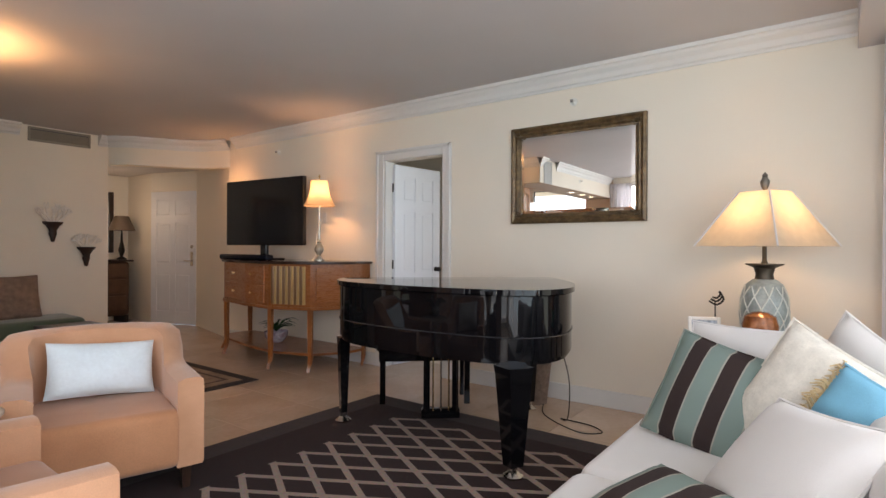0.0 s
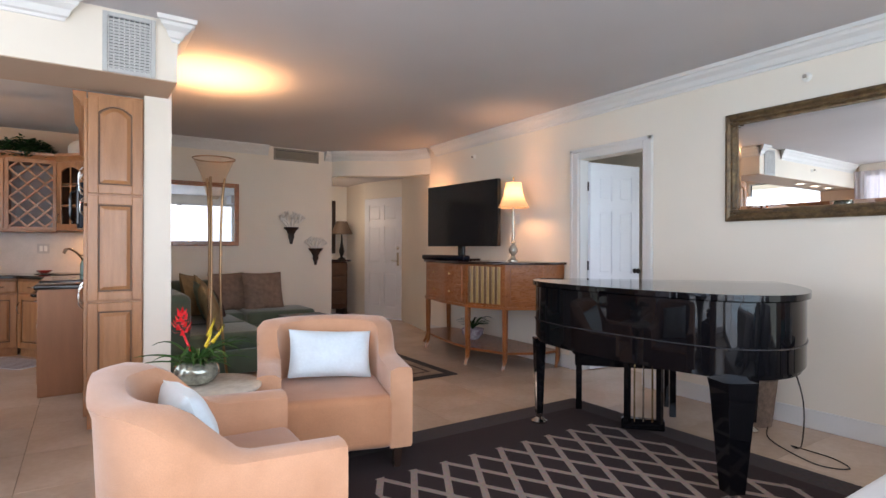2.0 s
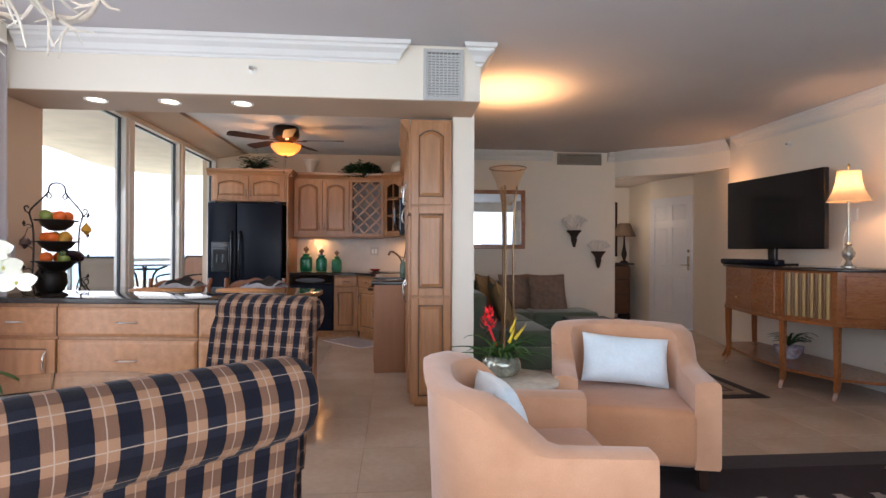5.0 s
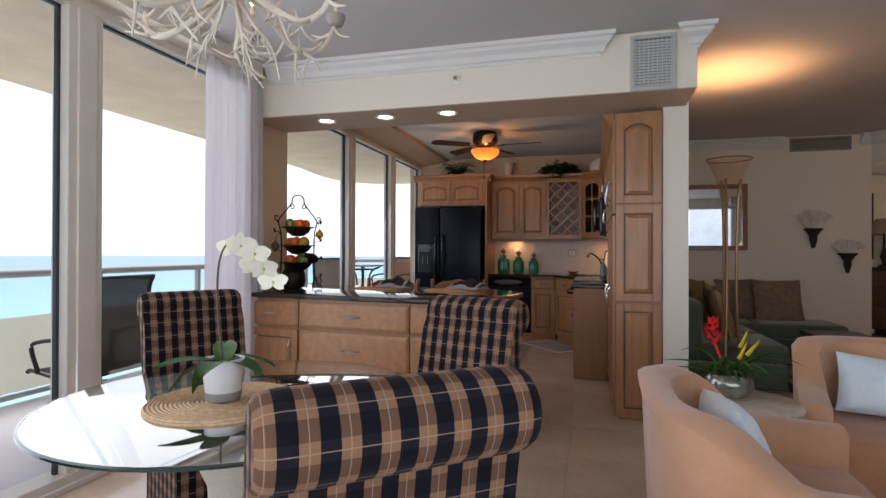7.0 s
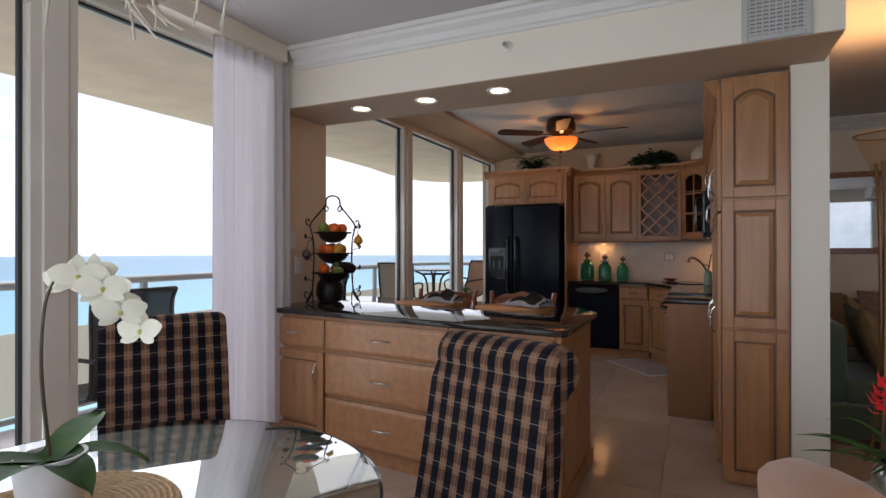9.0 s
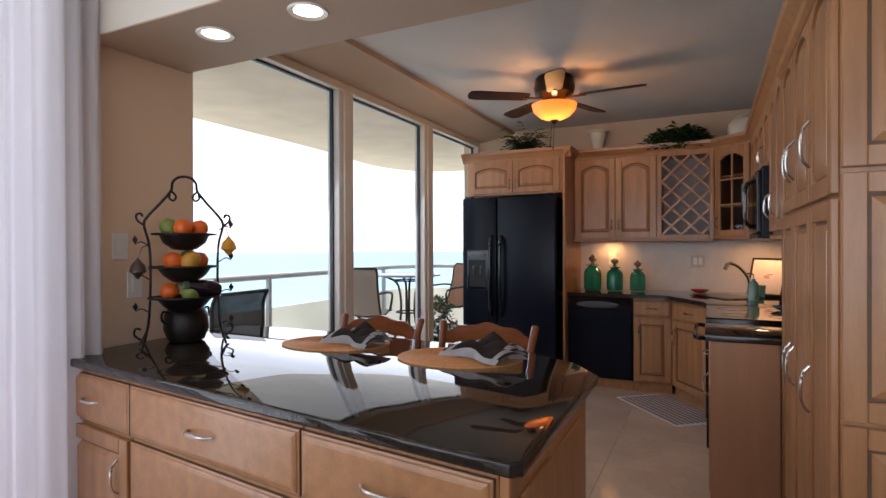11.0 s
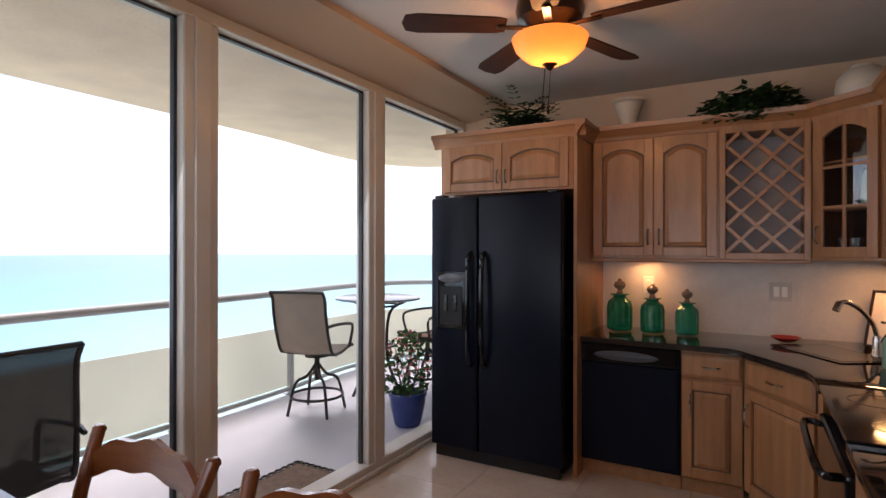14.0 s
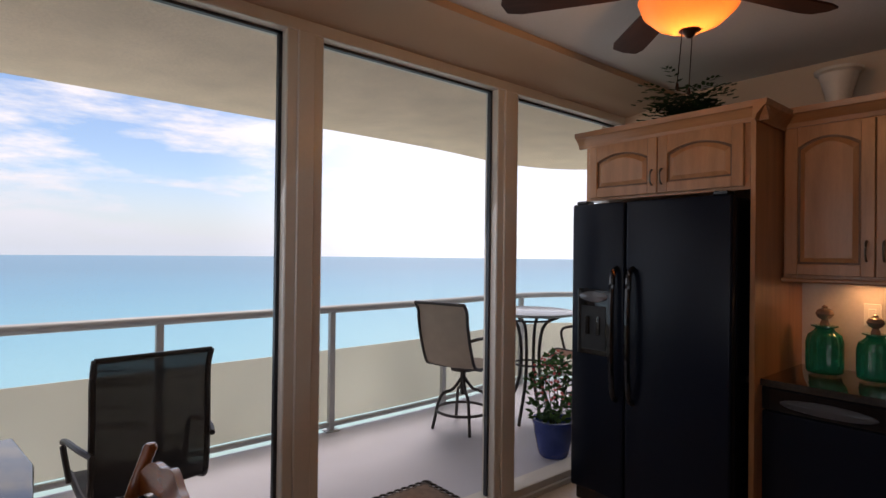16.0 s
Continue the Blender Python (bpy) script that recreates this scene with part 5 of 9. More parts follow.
plate("light_switch", pose(XK + 0.008, -0.44, 1.20, 0, 0, 90), 0.125, 0.12, "switch", "grey double switch plate on the backsplash")
plate("outlet", pose(XK + 0.008, -1.25, 1.22, 0, 0, 90), 0.075, 0.12, "outlet", "white outlet plate behind the bottles")
plate("outlet", pose(-3.99, -2.78, 1.36, 0, 0, 180), 0.075, 0.12, "outlet", "white outlet plate beside the fruit stand")
plate("outlet", pose(-4.06, -2.78, 1.18, 0, 0, 180), 0.075, 0.12, "outlet", "white outlet plate low beside the fruit stand")

# small things on the corner worktop
fm = thing("framed_print", pose(-8.02, 0.10, 0.906, -14, 0, 48), "framed white print with a small red sketch in the corner", "picture")
bm = B()
for a in ((-0.17, -0.155, 0, 0.34), (0.155, 0.17, 0, 0.34), (-0.155, 0.155, 0, 0.015), (-0.155, 0.155, 0.325, 0.34)):
    box(bm, a[0], a[1], -0.012, 0.012, a[2], a[3], 0.002)
part("frame", bm, DARKWOOD, fm)
bm = B()
box(bm, -0.156, 0.156, -0.004, 0.006, 0.014, 0.326)
part("paper", bm, mat("white art paper", (0.78, 0.68, 0.58), 0.6), fm)
bm = B()
for i, (a, c) in enumerate(((-0.03, 0.17), (0.0, 0.185), (-0.02, 0.155))):
    box(bm, a, a + 0.05, -0.0055, -0.0035, c, c + 0.008)
part("sketch", bm, mat("red ink", (0.5, 0.1, 0.06), 0.6), fm, "small red sketch")
sb = thing("soap_bottle", pose(-7.42, -0.02, 0.906), "pale green glass soap dispenser beside the sink", "soap dispenser")
bm = B()
lathe(bm, [(0.035, 0), (0.042, 0.008), (0.042, 0.12), (0.03, 0.15), (0.014, 0.165), (0.014, 0.18), (0, 0.18)], 20)
part("body", bm, mat("pale green glass", (0.35, 0.55, 0.45), 0.1, trans=0.5), sb, smooth=True)
bm = B()
tube(bm, [(0, 0, 0.18), (0, 0, 0.215), (0, -0.045, 0.222)], 0.006)
part("pump", bm, CHROME, sb, smooth=True)
jr = thing("scrub_jar", pose(-7.86, 0.06, 0.906), "small green glass tumbler behind the tap", "tumbler")
bm = B()
lathe(bm, [(0.035, 0), (0.042, 0.10), (0.038, 0.10), (0.032, 0.01), (0, 0.01)], 18)
part("body", bm, mat("teal glass", (0.2, 0.5, 0.42), 0.1, trans=0.5), jr, smooth=True)
bo = thing("red_bowl", pose(-8.08, -0.42, 0.906), "small red dish on the worktop", "bowl")
bm = B()
lathe(bm, [(0.03, 0), (0.05, 0.008), (0.085, 0.03), (0.08, 0.032), (0.045, 0.014), (0, 0.01)], 22)
part("body", bm, mat("red glass", (0.35, 0.035, 0.03), 0.12), bo, smooth=True)
bd = thing("blue_dish", pose(-6.68, 0.12, 0.9125, 0, 0, 30), "blue leaf-shaped spoon dish on the hob", "dish")
bm = B()
lathe(bm, [(0.03, 0), (0.06, 0.006), (0.12, 0.025), (0.115, 0.028), (0.05, 0.012), (0, 0.01)], 22, squash=0.6)
part("body", bm, mat("blue glazed ceramic", (0.05, 0.16, 0.30), 0.15, vary=0.4, scale=20), bd, smooth=True)
cm = thing("coffee_maker", pose(-7.0, 0.215, 0.906) @ Matrix.Diagonal((1, 0.62, 1, 1)), "black coffee maker on the worktop", "coffee maker")
bm = B()
box(bm, -0.09, 0.09, -0.12, 0.14, 0, 0.04, 0.012, 2)
part("base", bm, BLACKGLOSS, cm)
bm = B()
box(bm, -0.09, 0.09, 0.02, 0.14, 0.04, 0.26, 0.012, 2)
part("tank", bm, BLACKGLOSS, cm)
bm = B()
box(bm, -0.095, 0.095, -0.12, 0.14, 0.25, 0.34, 0.03, 3)
part("brew_head", bm, BLACKGLOSS, cm, smooth=True)

# striped mat in front of the sink
STRIPE = mat("woven striped mat", (0.40, 0.36, 0.35), 0.9, vary=0.2, scale=10, bump=0.4, bscale=260)
n_, l_ = STRIPE.node_tree.nodes, STRIPE.node_tree.links
wv = n_.new("ShaderNodeTexWave")
wv.inputs["Scale"].default_value = 7.0
wv.wave_profile, wv.bands_direction = "SIN", "Y"
tc = n_.new("ShaderNodeTexCoord")
cr = n_.new("ShaderNodeValToRGB")
cr.color_ramp.interpolation = "CONSTANT"
cr.color_ramp.elements[0].color = (0.18, 0.15, 0.15, 1)
cr.color_ramp.elements[1].position, cr.color_ramp.elements[1].color = 0.5, (0.50, 0.45, 0.43, 1)
e = cr.color_ramp.elements.new(0.25)
e.color = (0.30, 0.25, 0.24, 1)
l_.new(tc.outputs["Object"], wv.inputs["Vector"])
l_.new(wv.outputs["Fac"], cr.inputs["Fac"])
l_.new(cr.outputs["Color"], n_["Principled BSDF"].inputs["Base Color"])
km = thing("kitchen_mat", pose(-7.24, -0.66, 0.0, 0, 0, 40), "grey and brown striped woven mat before the sink", "mat")
bm = B()
box(bm, -0.38, 0.38, -0.21, 0.21, 0.0, 0.008, 0.003)
part("weave", bm, STRIPE, km)
rng = random.Random(4)
bm = B()
for s in (-1, 1):
    for k in range(40):
        y = -0.205 + 0.41 * k / 39
        tube(bm, [(s * 0.378, y, 0.004), (s * (0.405 + rng.uniform(0, 0.015)), y + rng.uniform(-0.006, 0.006), 0.003)], 0.002, 4)
tagged(part("fringe", bm, WHITECLOTH, km), kind="stuff")


# ---------------------------------------------------------------- bar chairs and things on the bar
def spindle(bm, x, y, z0, z1, r, bulges=3):
    prof = []
    n = 14
    for k in range(n + 1):
        u = k / n
        prof.append((r * (1 + 0.18 * math.sin(u * bulges * 2 * math.pi)), z0 + (z1 - z0) * u))
    lathe(bm, prof, 10, (x, y, 0))


CHAIRWOOD = mat("red cherry stain", (0.27, 0.085, 0.024), 0.25, vary=0.25, scale=4, bscale=30, stretch=(1, 6, 6), coat=0.3, color2=(0.18, 0.05, 0.014))
CHAIRWOOD_V = mat("red cherry stain upright", (0.27, 0.085, 0.024), 0.25, vary=0.25, scale=4, bscale=30, stretch=(6, 6, 1), coat=0.3, color2=(0.18, 0.05, 0.014))


def bar_chair(m):
    c = thing("ladder_back_chair", m, "cherry wood ladder-back chair with a rush seat at the bar", "chair", "chairs at the bar")
    for sx in (-0.225, 0.225):
        bm = B()
        tube(bm, smooth_path([(sx, 0.19, 0.0), (sx, 0.20, 0.45), (sx * 1.03, 0.23, 0.75), (sx * 1.12, 0.30, 0.955)], 5), 0.019, 10)
        lathe(bm, [(0.019, -0.01), (0.018, 0.0), (0.012, 0.008), (0, 0.009)], 12, (sx * 1.12, 0.30, 0.955))
        part("back_post", bm, CHAIRWOOD_V, c, smooth=True)
        bm = B()
        spindle(bm, sx, -0.19, 0.0, 0.46, 0.018)
        part("front_leg", bm, CHAIRWOOD_V, c, smooth=True)
    for z, rise, yy in ((0.86, 0.075, 0.275), (0.70, 0.05, 0.235), (0.56, 0.05, 0.212)):
        bm = B()
        n = 20
        top, bot = [], []
        for k in range(n + 1):
            u = k / n * 2 - 1
            sc = 0.5 + 0.5 * math.cos(u * math.pi * 3)
            x = u * 0.232
            top.append((x, z + 0.035 + rise * (1 - u * u) * 0.75 + 0.014 * sc))
            bot.append((x, z - 0.035 + rise * (1 - u * u) * 0.5 + 0.012 * sc))
        bow = lambda u: 0.03 * (1 - (u / 0.235) ** 2)
        fr_ = [[bm.verts.new((x, yy + bow(x) + s, zz)) for x, zz in line] for s in (-0.009, 0.009) for line in (top, bot)]
        for k in range(n):
            bm.faces.new((fr_[0][k], fr_[0][k + 1], fr_[1][k + 1], fr_[1][k]))
            bm.faces.new((fr_[2][k], fr_[3][k], fr_[3][k + 1], fr_[2][k + 1]))
            bm.faces.new((fr_[0][k], fr_[2][k], fr_[2][k + 1], fr_[0][k + 1]))
            bm.faces.new((fr_[1][k], fr_[1][k + 1], fr_[3][k + 1], fr_[3][k]))
        part("back_rail", bm, CHAIRWOOD, c, smooth=True)
    bm = B()
    slab(bm, [(-0.235, -0.21), (0.235, -0.21), (0.21, 0.20), (-0.21, 0.20)], 0.43, 0.465, 0.012, 3)
    part("seat", bm, mat("woven rush", (0.42, 0.29, 0.15), 0.8, vary=0.25, scale=30, bump=0.5, bscale=150), c, "woven rush seat", True)
    for a, b in (((-0.225, -0.19), (0.225, -0.19)), ((-0.225, 0.19), (0.225, 0.19)), ((-0.225, -0.19), (-0.225, 0.19)), ((0.225, -0.19), (0.225, 0.19))):
        bm = B()
        tube(bm, [(*a, 0.22), (*b, 0.22)], 0.010)
        part("stretcher", bm, CHAIRWOOD, c, smooth=True)
    return c


bc = bar_chair(pose(-4.70, -2.0, 0, 0, 0, 90))
copy_thing(bc, pose(-4.70, -1.36, 0, 0, 0, 90))

RATTAN = mat("woven rattan", (0.70, 0.35, 0.145), 0.7, vary=0.25, scale=90, bump=0.8, bscale=150, color2=(0.50, 0.235, 0.09))
NAPKIN = mat("dark brown napkin", (0.035, 0.022, 0.02), 0.85, vary=0.3, scale=9, bump=0.3, bscale=300)
NAPEDGE = mat("grey-white napkin border", (0.60, 0.60, 0.62), 0.85, vary=0.15, scale=20, bump=0.3, bscale=300)
for mx, my, ma in ((-4.45, -1.90, 15), (-4.40, -1.245, 13)):
    pm = thing("placemat", pose(mx, my, 0.905, 0, 0, 90 + ma), "oval woven rattan placemat on the bar", "placemat", "placemats on the bar")
    bm = B()
    lathe(bm, [(0.0, 0.004), (0.225, 0.004), (0.245, 0.006), (0.255, 0.004), (0.255, 0.0), (0, 0)], 44, squash=0.78)
    part("weave", bm, RATTAN, pm, smooth=True)
    for k in range(1, 16):
        bm = B()
        r = 0.0152 * k
        ring = [(r * math.cos(a * math.pi / 18), 0.78 * r * math.sin(a * math.pi / 18), 0.0045) for a in range(37)]
        tube(bm, ring, 0.0014, 4)
        part("coil", bm, RATTAN, pm)
    nk = thing("napkin", pose(mx - 0.02, my + 0.12, 0.911, 0, 0, 35 + ma * 3) @ Matrix.Diagonal((1.15, 1.15, 1.5, 1)), "folded dark brown napkin with a grey border on the placemat", "napkin", "napkins on the bar")
    rr = random.Random(int(my * 100))
    for layer in range(4):
        bm = B()
        nu, nv = 26, 8
        ln_, wd = 0.25 - layer * 0.03, 0.15 - layer * 0.015
        lean = rr.uniform(-0.5, 0.5)
        g = []
        for i in range(nu + 1):
            u = i / nu
            row = []
            for j in range(nv + 1):
                v = j / nv - 0.5
                arch = math.sin(math.pi * u) ** 0.8
                pleat = math.cos(v * math.pi) ** 0.7 if abs(v) < 0.5 else 0.0
                wav = 0.5 + 0.5 * math.sin(u * 7.5 + layer * 1.7 + v * 3.0)
                x = (u - 0.5) * ln_ + lean * v * 0.06
                y = v * wd * (0.45 + 0.55 * abs(2 * u - 1)) + (layer - 1.5) * 0.026 + 0.012 * math.sin(u * 6 + layer * 2)
                z = 0.006 + layer * 0.004 + (0.020 + 0.028 * wav * arch) * pleat
                row.append(bm.verts.new((x, y, z)))
            g.append(row)
        for i in range(nu):
            for j in range(nv):
                f = bm.faces.new((g[i][j], g[i + 1][j], g[i + 1][j + 1], g[i][j + 1]))
                f.material_index = 1 if (j in (0, nv - 1) or i in (1, 2, nu - 3, nu - 2)) else 0
        bmesh.ops.solidify(bm, geom=bm.faces[:], thickness=0.003)
        part("fold", bm, [NAPKIN, NAPEDGE], nk, smooth=True)

# three-tier fruit stand
ORANGE = mat("orange peel", (0.78, 0.135, 0.012), 0.45, vary=0.15, scale=8, bump=0.35, bscale=160)
PEAR = mat("green pear skin", (0.22, 0.27, 0.05), 0.45, vary=0.3, scale=9)
MANGO = mat("golden fruit skin", (0.62, 0.30, 0.03), 0.4, vary=0.3, scale=9)
fs = thing("fruit_stand", pose(-4.13, -2.52, 0.905, 0, 0, -38), "three-tier wrought iron fruit stand on the bar", "fruit stand")
for s in (-1, 1):
    bm = B()
    tube(bm, smooth_path([(s * 0.19, 0, 0.012), (s * 0.175, 0, 0.03), (s * 0.15, 0, 0.10), (s * 0.14, 0, 0.30), (s * 0.145, 0, 0.46), (s * 0.165, 0, 0.55), (s * 0.15, 0, 0.59), (s * 0.10, 0, 0.65), (s * 0.055, 0, 0.71), (s * 0.05, 0, 0.745), (s * 0.03, 0, 0.77), (0, 0, 0.778)], 5), 0.006, 6)
    tube(bm, smooth_path([(s * 0.165, 0, 0.55), (s * 0.19, 0, 0.57), (s * 0.195, 0, 0.595), (s * 0.178, 0, 0.603), (s * 0.17, 0, 0.588)], 4), 0.005, 6)
    tube(bm, smooth_path([(s * 0.055, 0, 0.71), (s * 0.035, 0, 0.685), (s * 0.045, 0, 0.665), (s * 0.062, 0, 0.675), (s * 0.06, 0, 0.695)], 4), 0.005, 6)
    tube(bm, smooth_path([(s * 0.175, 0, 0.03), (s * 0.205, 0, 0.055), (s * 0.20, 0, 0.085), (s * 0.18, 0, 0.08)], 4), 0.005, 6)
    tube(bm, smooth_path([(s * 0.15, 0, 0.10), (s * 0.16, 0.06, 0.05), (s * 0.17, 0.10, 0.006)], 4), 0.005, 6)
    tube(bm, smooth_path([(s * 0.15, 0, 0.10), (s * 0.16, -0.06, 0.05), (s * 0.17, -0.10, 0.006)], 4), 0.005, 6)
    part("scrolled_upright", bm, IRON, fs, smooth=True)
rr = random.Random(9)
for zt, rad in ((0.22, 0.135), (0.36, 0.13), (0.51, 0.12)):
    bm = B()
    ring = [(1.12 * rad * math.cos(a * math.pi / 16), 0.9 * rad * math.sin(a * math.pi / 16), zt) for a in range(33)]
    tube(bm, ring, 0.005, 6)
    lathe(bm, [(0.012, zt - 0.075), (0.05, zt - 0.07), (0.09, zt - 0.04), (0.118 * rad / 0.13, zt), (0.112 * rad / 0.13, zt), (0.085, zt - 0.035), (0.045, zt - 0.062), (0, zt - 0.064)], 22)
    part("basket", bm, IRON, fs, "dark metal bowl", True)
for k in range(7):
    side_ = 1 if k % 2 else -1
    z0 = 0.08 + 0.075 * k
    bm = B()
    pts = smooth_path([(side_ * 0.145, 0, z0), (side_ * 0.175, 0.02, z0 + 0.02), (side_ * 0.20, 0.0, z0 + 0.01)], 4)
    tube(bm, pts, 0.003, 5)
    q = pts[-1]
    vs = [bm.verts.new(q + Vector(c)) for c in ((0, 0, 0), (0.012, 0.006, 0.018), (0, 0.008, 0.04), (-0.012, 0.006, 0.018))]
    bm.faces.new(vs)
    part("leaf", bm, IRON, fs)
for s, mt in ((-1, MANGO), (1, mat("pewter fruit", (0.12, 0.08, 0.07), 0.3, 0.7))):
    bm = B()
    lathe(bm, [(0.0, -0.095), (0.025, -0.066), (0.036, -0.06), (0.03, -0.03), (0.014, -0.012), (0.006, 0), (0, 0.002)], 16, (s * 0.19, 0.0, 0.50 if s < 0 else 0.40))
    tube(bm, [(s * 0.19, 0, 0.50 if s < 0 else 0.40), (s * 0.175, 0, 0.56 if s < 0 else 0.45), (s * 0.15, 0, 0.57 if s < 0 else 0.46)], 0.003, 5)
    part("hanging_fruit", bm, mt, fs, "hanging metal fruit", True)


def fruit(x, y, z, r, mt, label, sq=1.0):
    f = thing("fruit", fs.matrix_basis @ pose(x, y, z), label, "fruit", "fruit on the stand")
    bm = B()
    lathe(bm, [(0.0, -r), (r * 0.5, -r * 0.87), (r * 0.87, -r * 0.5), (r, 0), (r * 0.87, r * 0.5), (r * 0.5, r * 0.84), (r * 0.12, r * 0.92), (0, r * 0.88)], 18)
    part("skin", bm, mt, f, smooth=True, at=pose(0, 0, 0, rr.uniform(-40, 40), rr.uniform(-40, 40), 0) @ Matrix.Diagonal((1, 1, sq, 1)))


for zt, lay in ((0.22, "poo"), (0.36, "opoom"), (0.51, "opoo")):
    for k, ch in enumerate(lay):
        a = k * 2 * math.pi / len(lay) + zt * 9
        fruit(0.062 * math.cos(a), 0.062 * math.sin(a), zt + 0.028, 0.041, {"o": ORANGE, "p": PEAR, "m": MANGO}[ch],
              {"o": "ripe orange in the stand's bowl", "p": "green pear in the stand's bowl", "m": "golden mango in the stand's bowl"}[ch], 1.0 if ch == "o" else 1.25)

bp_ = thing("black_pot", pose(-4.20, -2.60, 0.905) @ Matrix.Scale(0.86, 4), "round dull black pot standing behind the fruit stand", "pot")
bm = B()
lathe(bm, [(0.075, 0.0), (0.095, 0.01), (0.118, 0.07), (0.112, 0.15), (0.085, 0.195), (0.09, 0.215), (0.10, 0.222), (0.09, 0.226), (0.075, 0.20), (0.09, 0.14), (0, 0.05)], 28)
part("body", bm, IRON, bp_, "dull black body", True)
for s_ in (-1, 1):
    bm = B()
    tube(bm, smooth_path([(s_ * 0.105, 0, 0.165), (s_ * 0.145, 0, 0.175), (s_ * 0.15, 0, 0.13), (s_ * 0.116, 0, 0.105)], 4), 0.007, 7)
    part("handle", bm, IRON, bp_, smooth=True)
au = thing("aubergine", fs.matrix_basis @ pose(-0.075, 0.055, 0.262, 0, 78, 20), "glossy dark aubergine lying in the lowest bowl", "vegetable", "fruit on the stand")
bm = B()
lathe(bm, [(0.0, -0.085), (0.03, -0.075), (0.043, -0.04), (0.038, 0.01), (0.024, 0.06), (0.016, 0.085), (0, 0.088)], 18)
part("skin", bm, mat("aubergine skin", (0.012, 0.006, 0.012), 0.15, vary=0.3, scale=9), au, smooth=True)
bm = B()
lathe(bm, [(0.022, 0.066), (0.018, 0.088), (0.006, 0.095), (0.005, 0.12), (0, 0.12)], 10)
part("stalk", bm, mat("dull green stalk", (0.08, 0.11, 0.04), 0.7, vary=0.2), au, "dull green stalk", True)

# ---------------------------------------------------------------- dining
PLAID = bpy.data.materials.new("navy and tan plaid")
PLAID.use_nodes = True
n_, l_ = PLAID.node_tree.nodes, PLAID.node_tree.links
tc = n_.new("ShaderNodeTexCoord")
sp = n_.new("ShaderNodeSeparateXYZ")
l_.new(tc.outputs["UV"], sp.inputs["Vector"])


def math_node(n, l, op, a, b=None, c=None):
    q = n.new("ShaderNodeMath")
    q.operation = op
    for k, v in enumerate((a, b, c)):
        if v is None:
            continue
        if isinstance(v, (int, float)):
            q.inputs[k].default_value = v
        else:
            l.new(v, q.inputs[k])
    return q.outputs[0]


def bands(n, l, src, period, duty):
    return math_node(n, l, "LESS_THAN", math_node(n, l, "FRACT", math_node(n, l, "DIVIDE", src, period)), duty)


bu = bands(n_, l_, sp.outputs["X"], 0.066, 0.5)
bv = bands(n_, l_, sp.outputs["Y"], 0.066, 0.5)
tot = math_node(n_, l_, "MULTIPLY_ADD", bv, 0.3, math_node(n_, l_, "MULTIPLY", bu, 0.7))
cr = n_.new("ShaderNodeValToRGB")
cr.color_ramp.interpolation = "CONSTANT"
cr.color_ramp.elements[0].color = (0.23, 0.125, 0.072, 1)
cr.color_ramp.elements[1].position, cr.color_ramp.elements[1].color = 0.2, (0.12, 0.062, 0.038, 1)
for pos_, c in ((0.5, (0.011, 0.011, 0.017, 1)), (0.9, (0.006, 0.006, 0.010, 1))):
    e = cr.color_ramp.elements.new(pos_)
    e.color = c
l_.new(tot, cr.inputs["Fac"])
lu = math_node(n_, l_, "LESS_THAN", math_node(n_, l_, "FRACT", math_node(n_, l_, "DIVIDE", math_node(n_, l_, "ADD", sp.outputs["X"], -0.049), 0.066)), 0.03)
lv = math_node(n_, l_, "LESS_THAN", math_node(n_, l_, "FRACT", math_node(n_, l_, "DIVIDE", math_node(n_, l_, "ADD", sp.outputs["Y"], -0.049), 0.066)), 0.03)
ll = math_node(n_, l_, "MAXIMUM", lu, lv)
mx_ = n_.new("ShaderNodeMix")
mx_.data_type = "RGBA"
mx_.inputs["B"].default_value = (0.30, 0.23, 0.18, 1)
l_.new(math_node(n_, l_, "MULTIPLY", ll, 0.75), mx_.inputs["Factor"])
l_.new(cr.outputs["Color"], mx_.inputs["A"])
l_.new(mx_.outputs["Result"], n_["Principled BSDF"].inputs["Base Color"])
wv = n_.new("ShaderNodeTexNoise")
wv.inputs["Scale"].default_value = 420
l_.new(tc.outputs["Object"], wv.inputs["Vector"])
bp = n_.new("ShaderNodeBump")
bp.inputs["Strength"].default_value, bp.inputs["Distance"].default_value = 0.35, 0.003
l_.new(wv.outputs["Fac"], bp.inputs["Height"])
l_.new(bp.outputs["Normal"], n_["Principled BSDF"].inputs["Normal"])
n_["Principled BSDF"].inputs["Roughness"].default_value = 0.9
n_["Principled BSDF"].inputs["Specular IOR Level"].default_value = 0.12
n_["Principled BSDF"].inputs["Sheen Weight"].default_value = 0.03


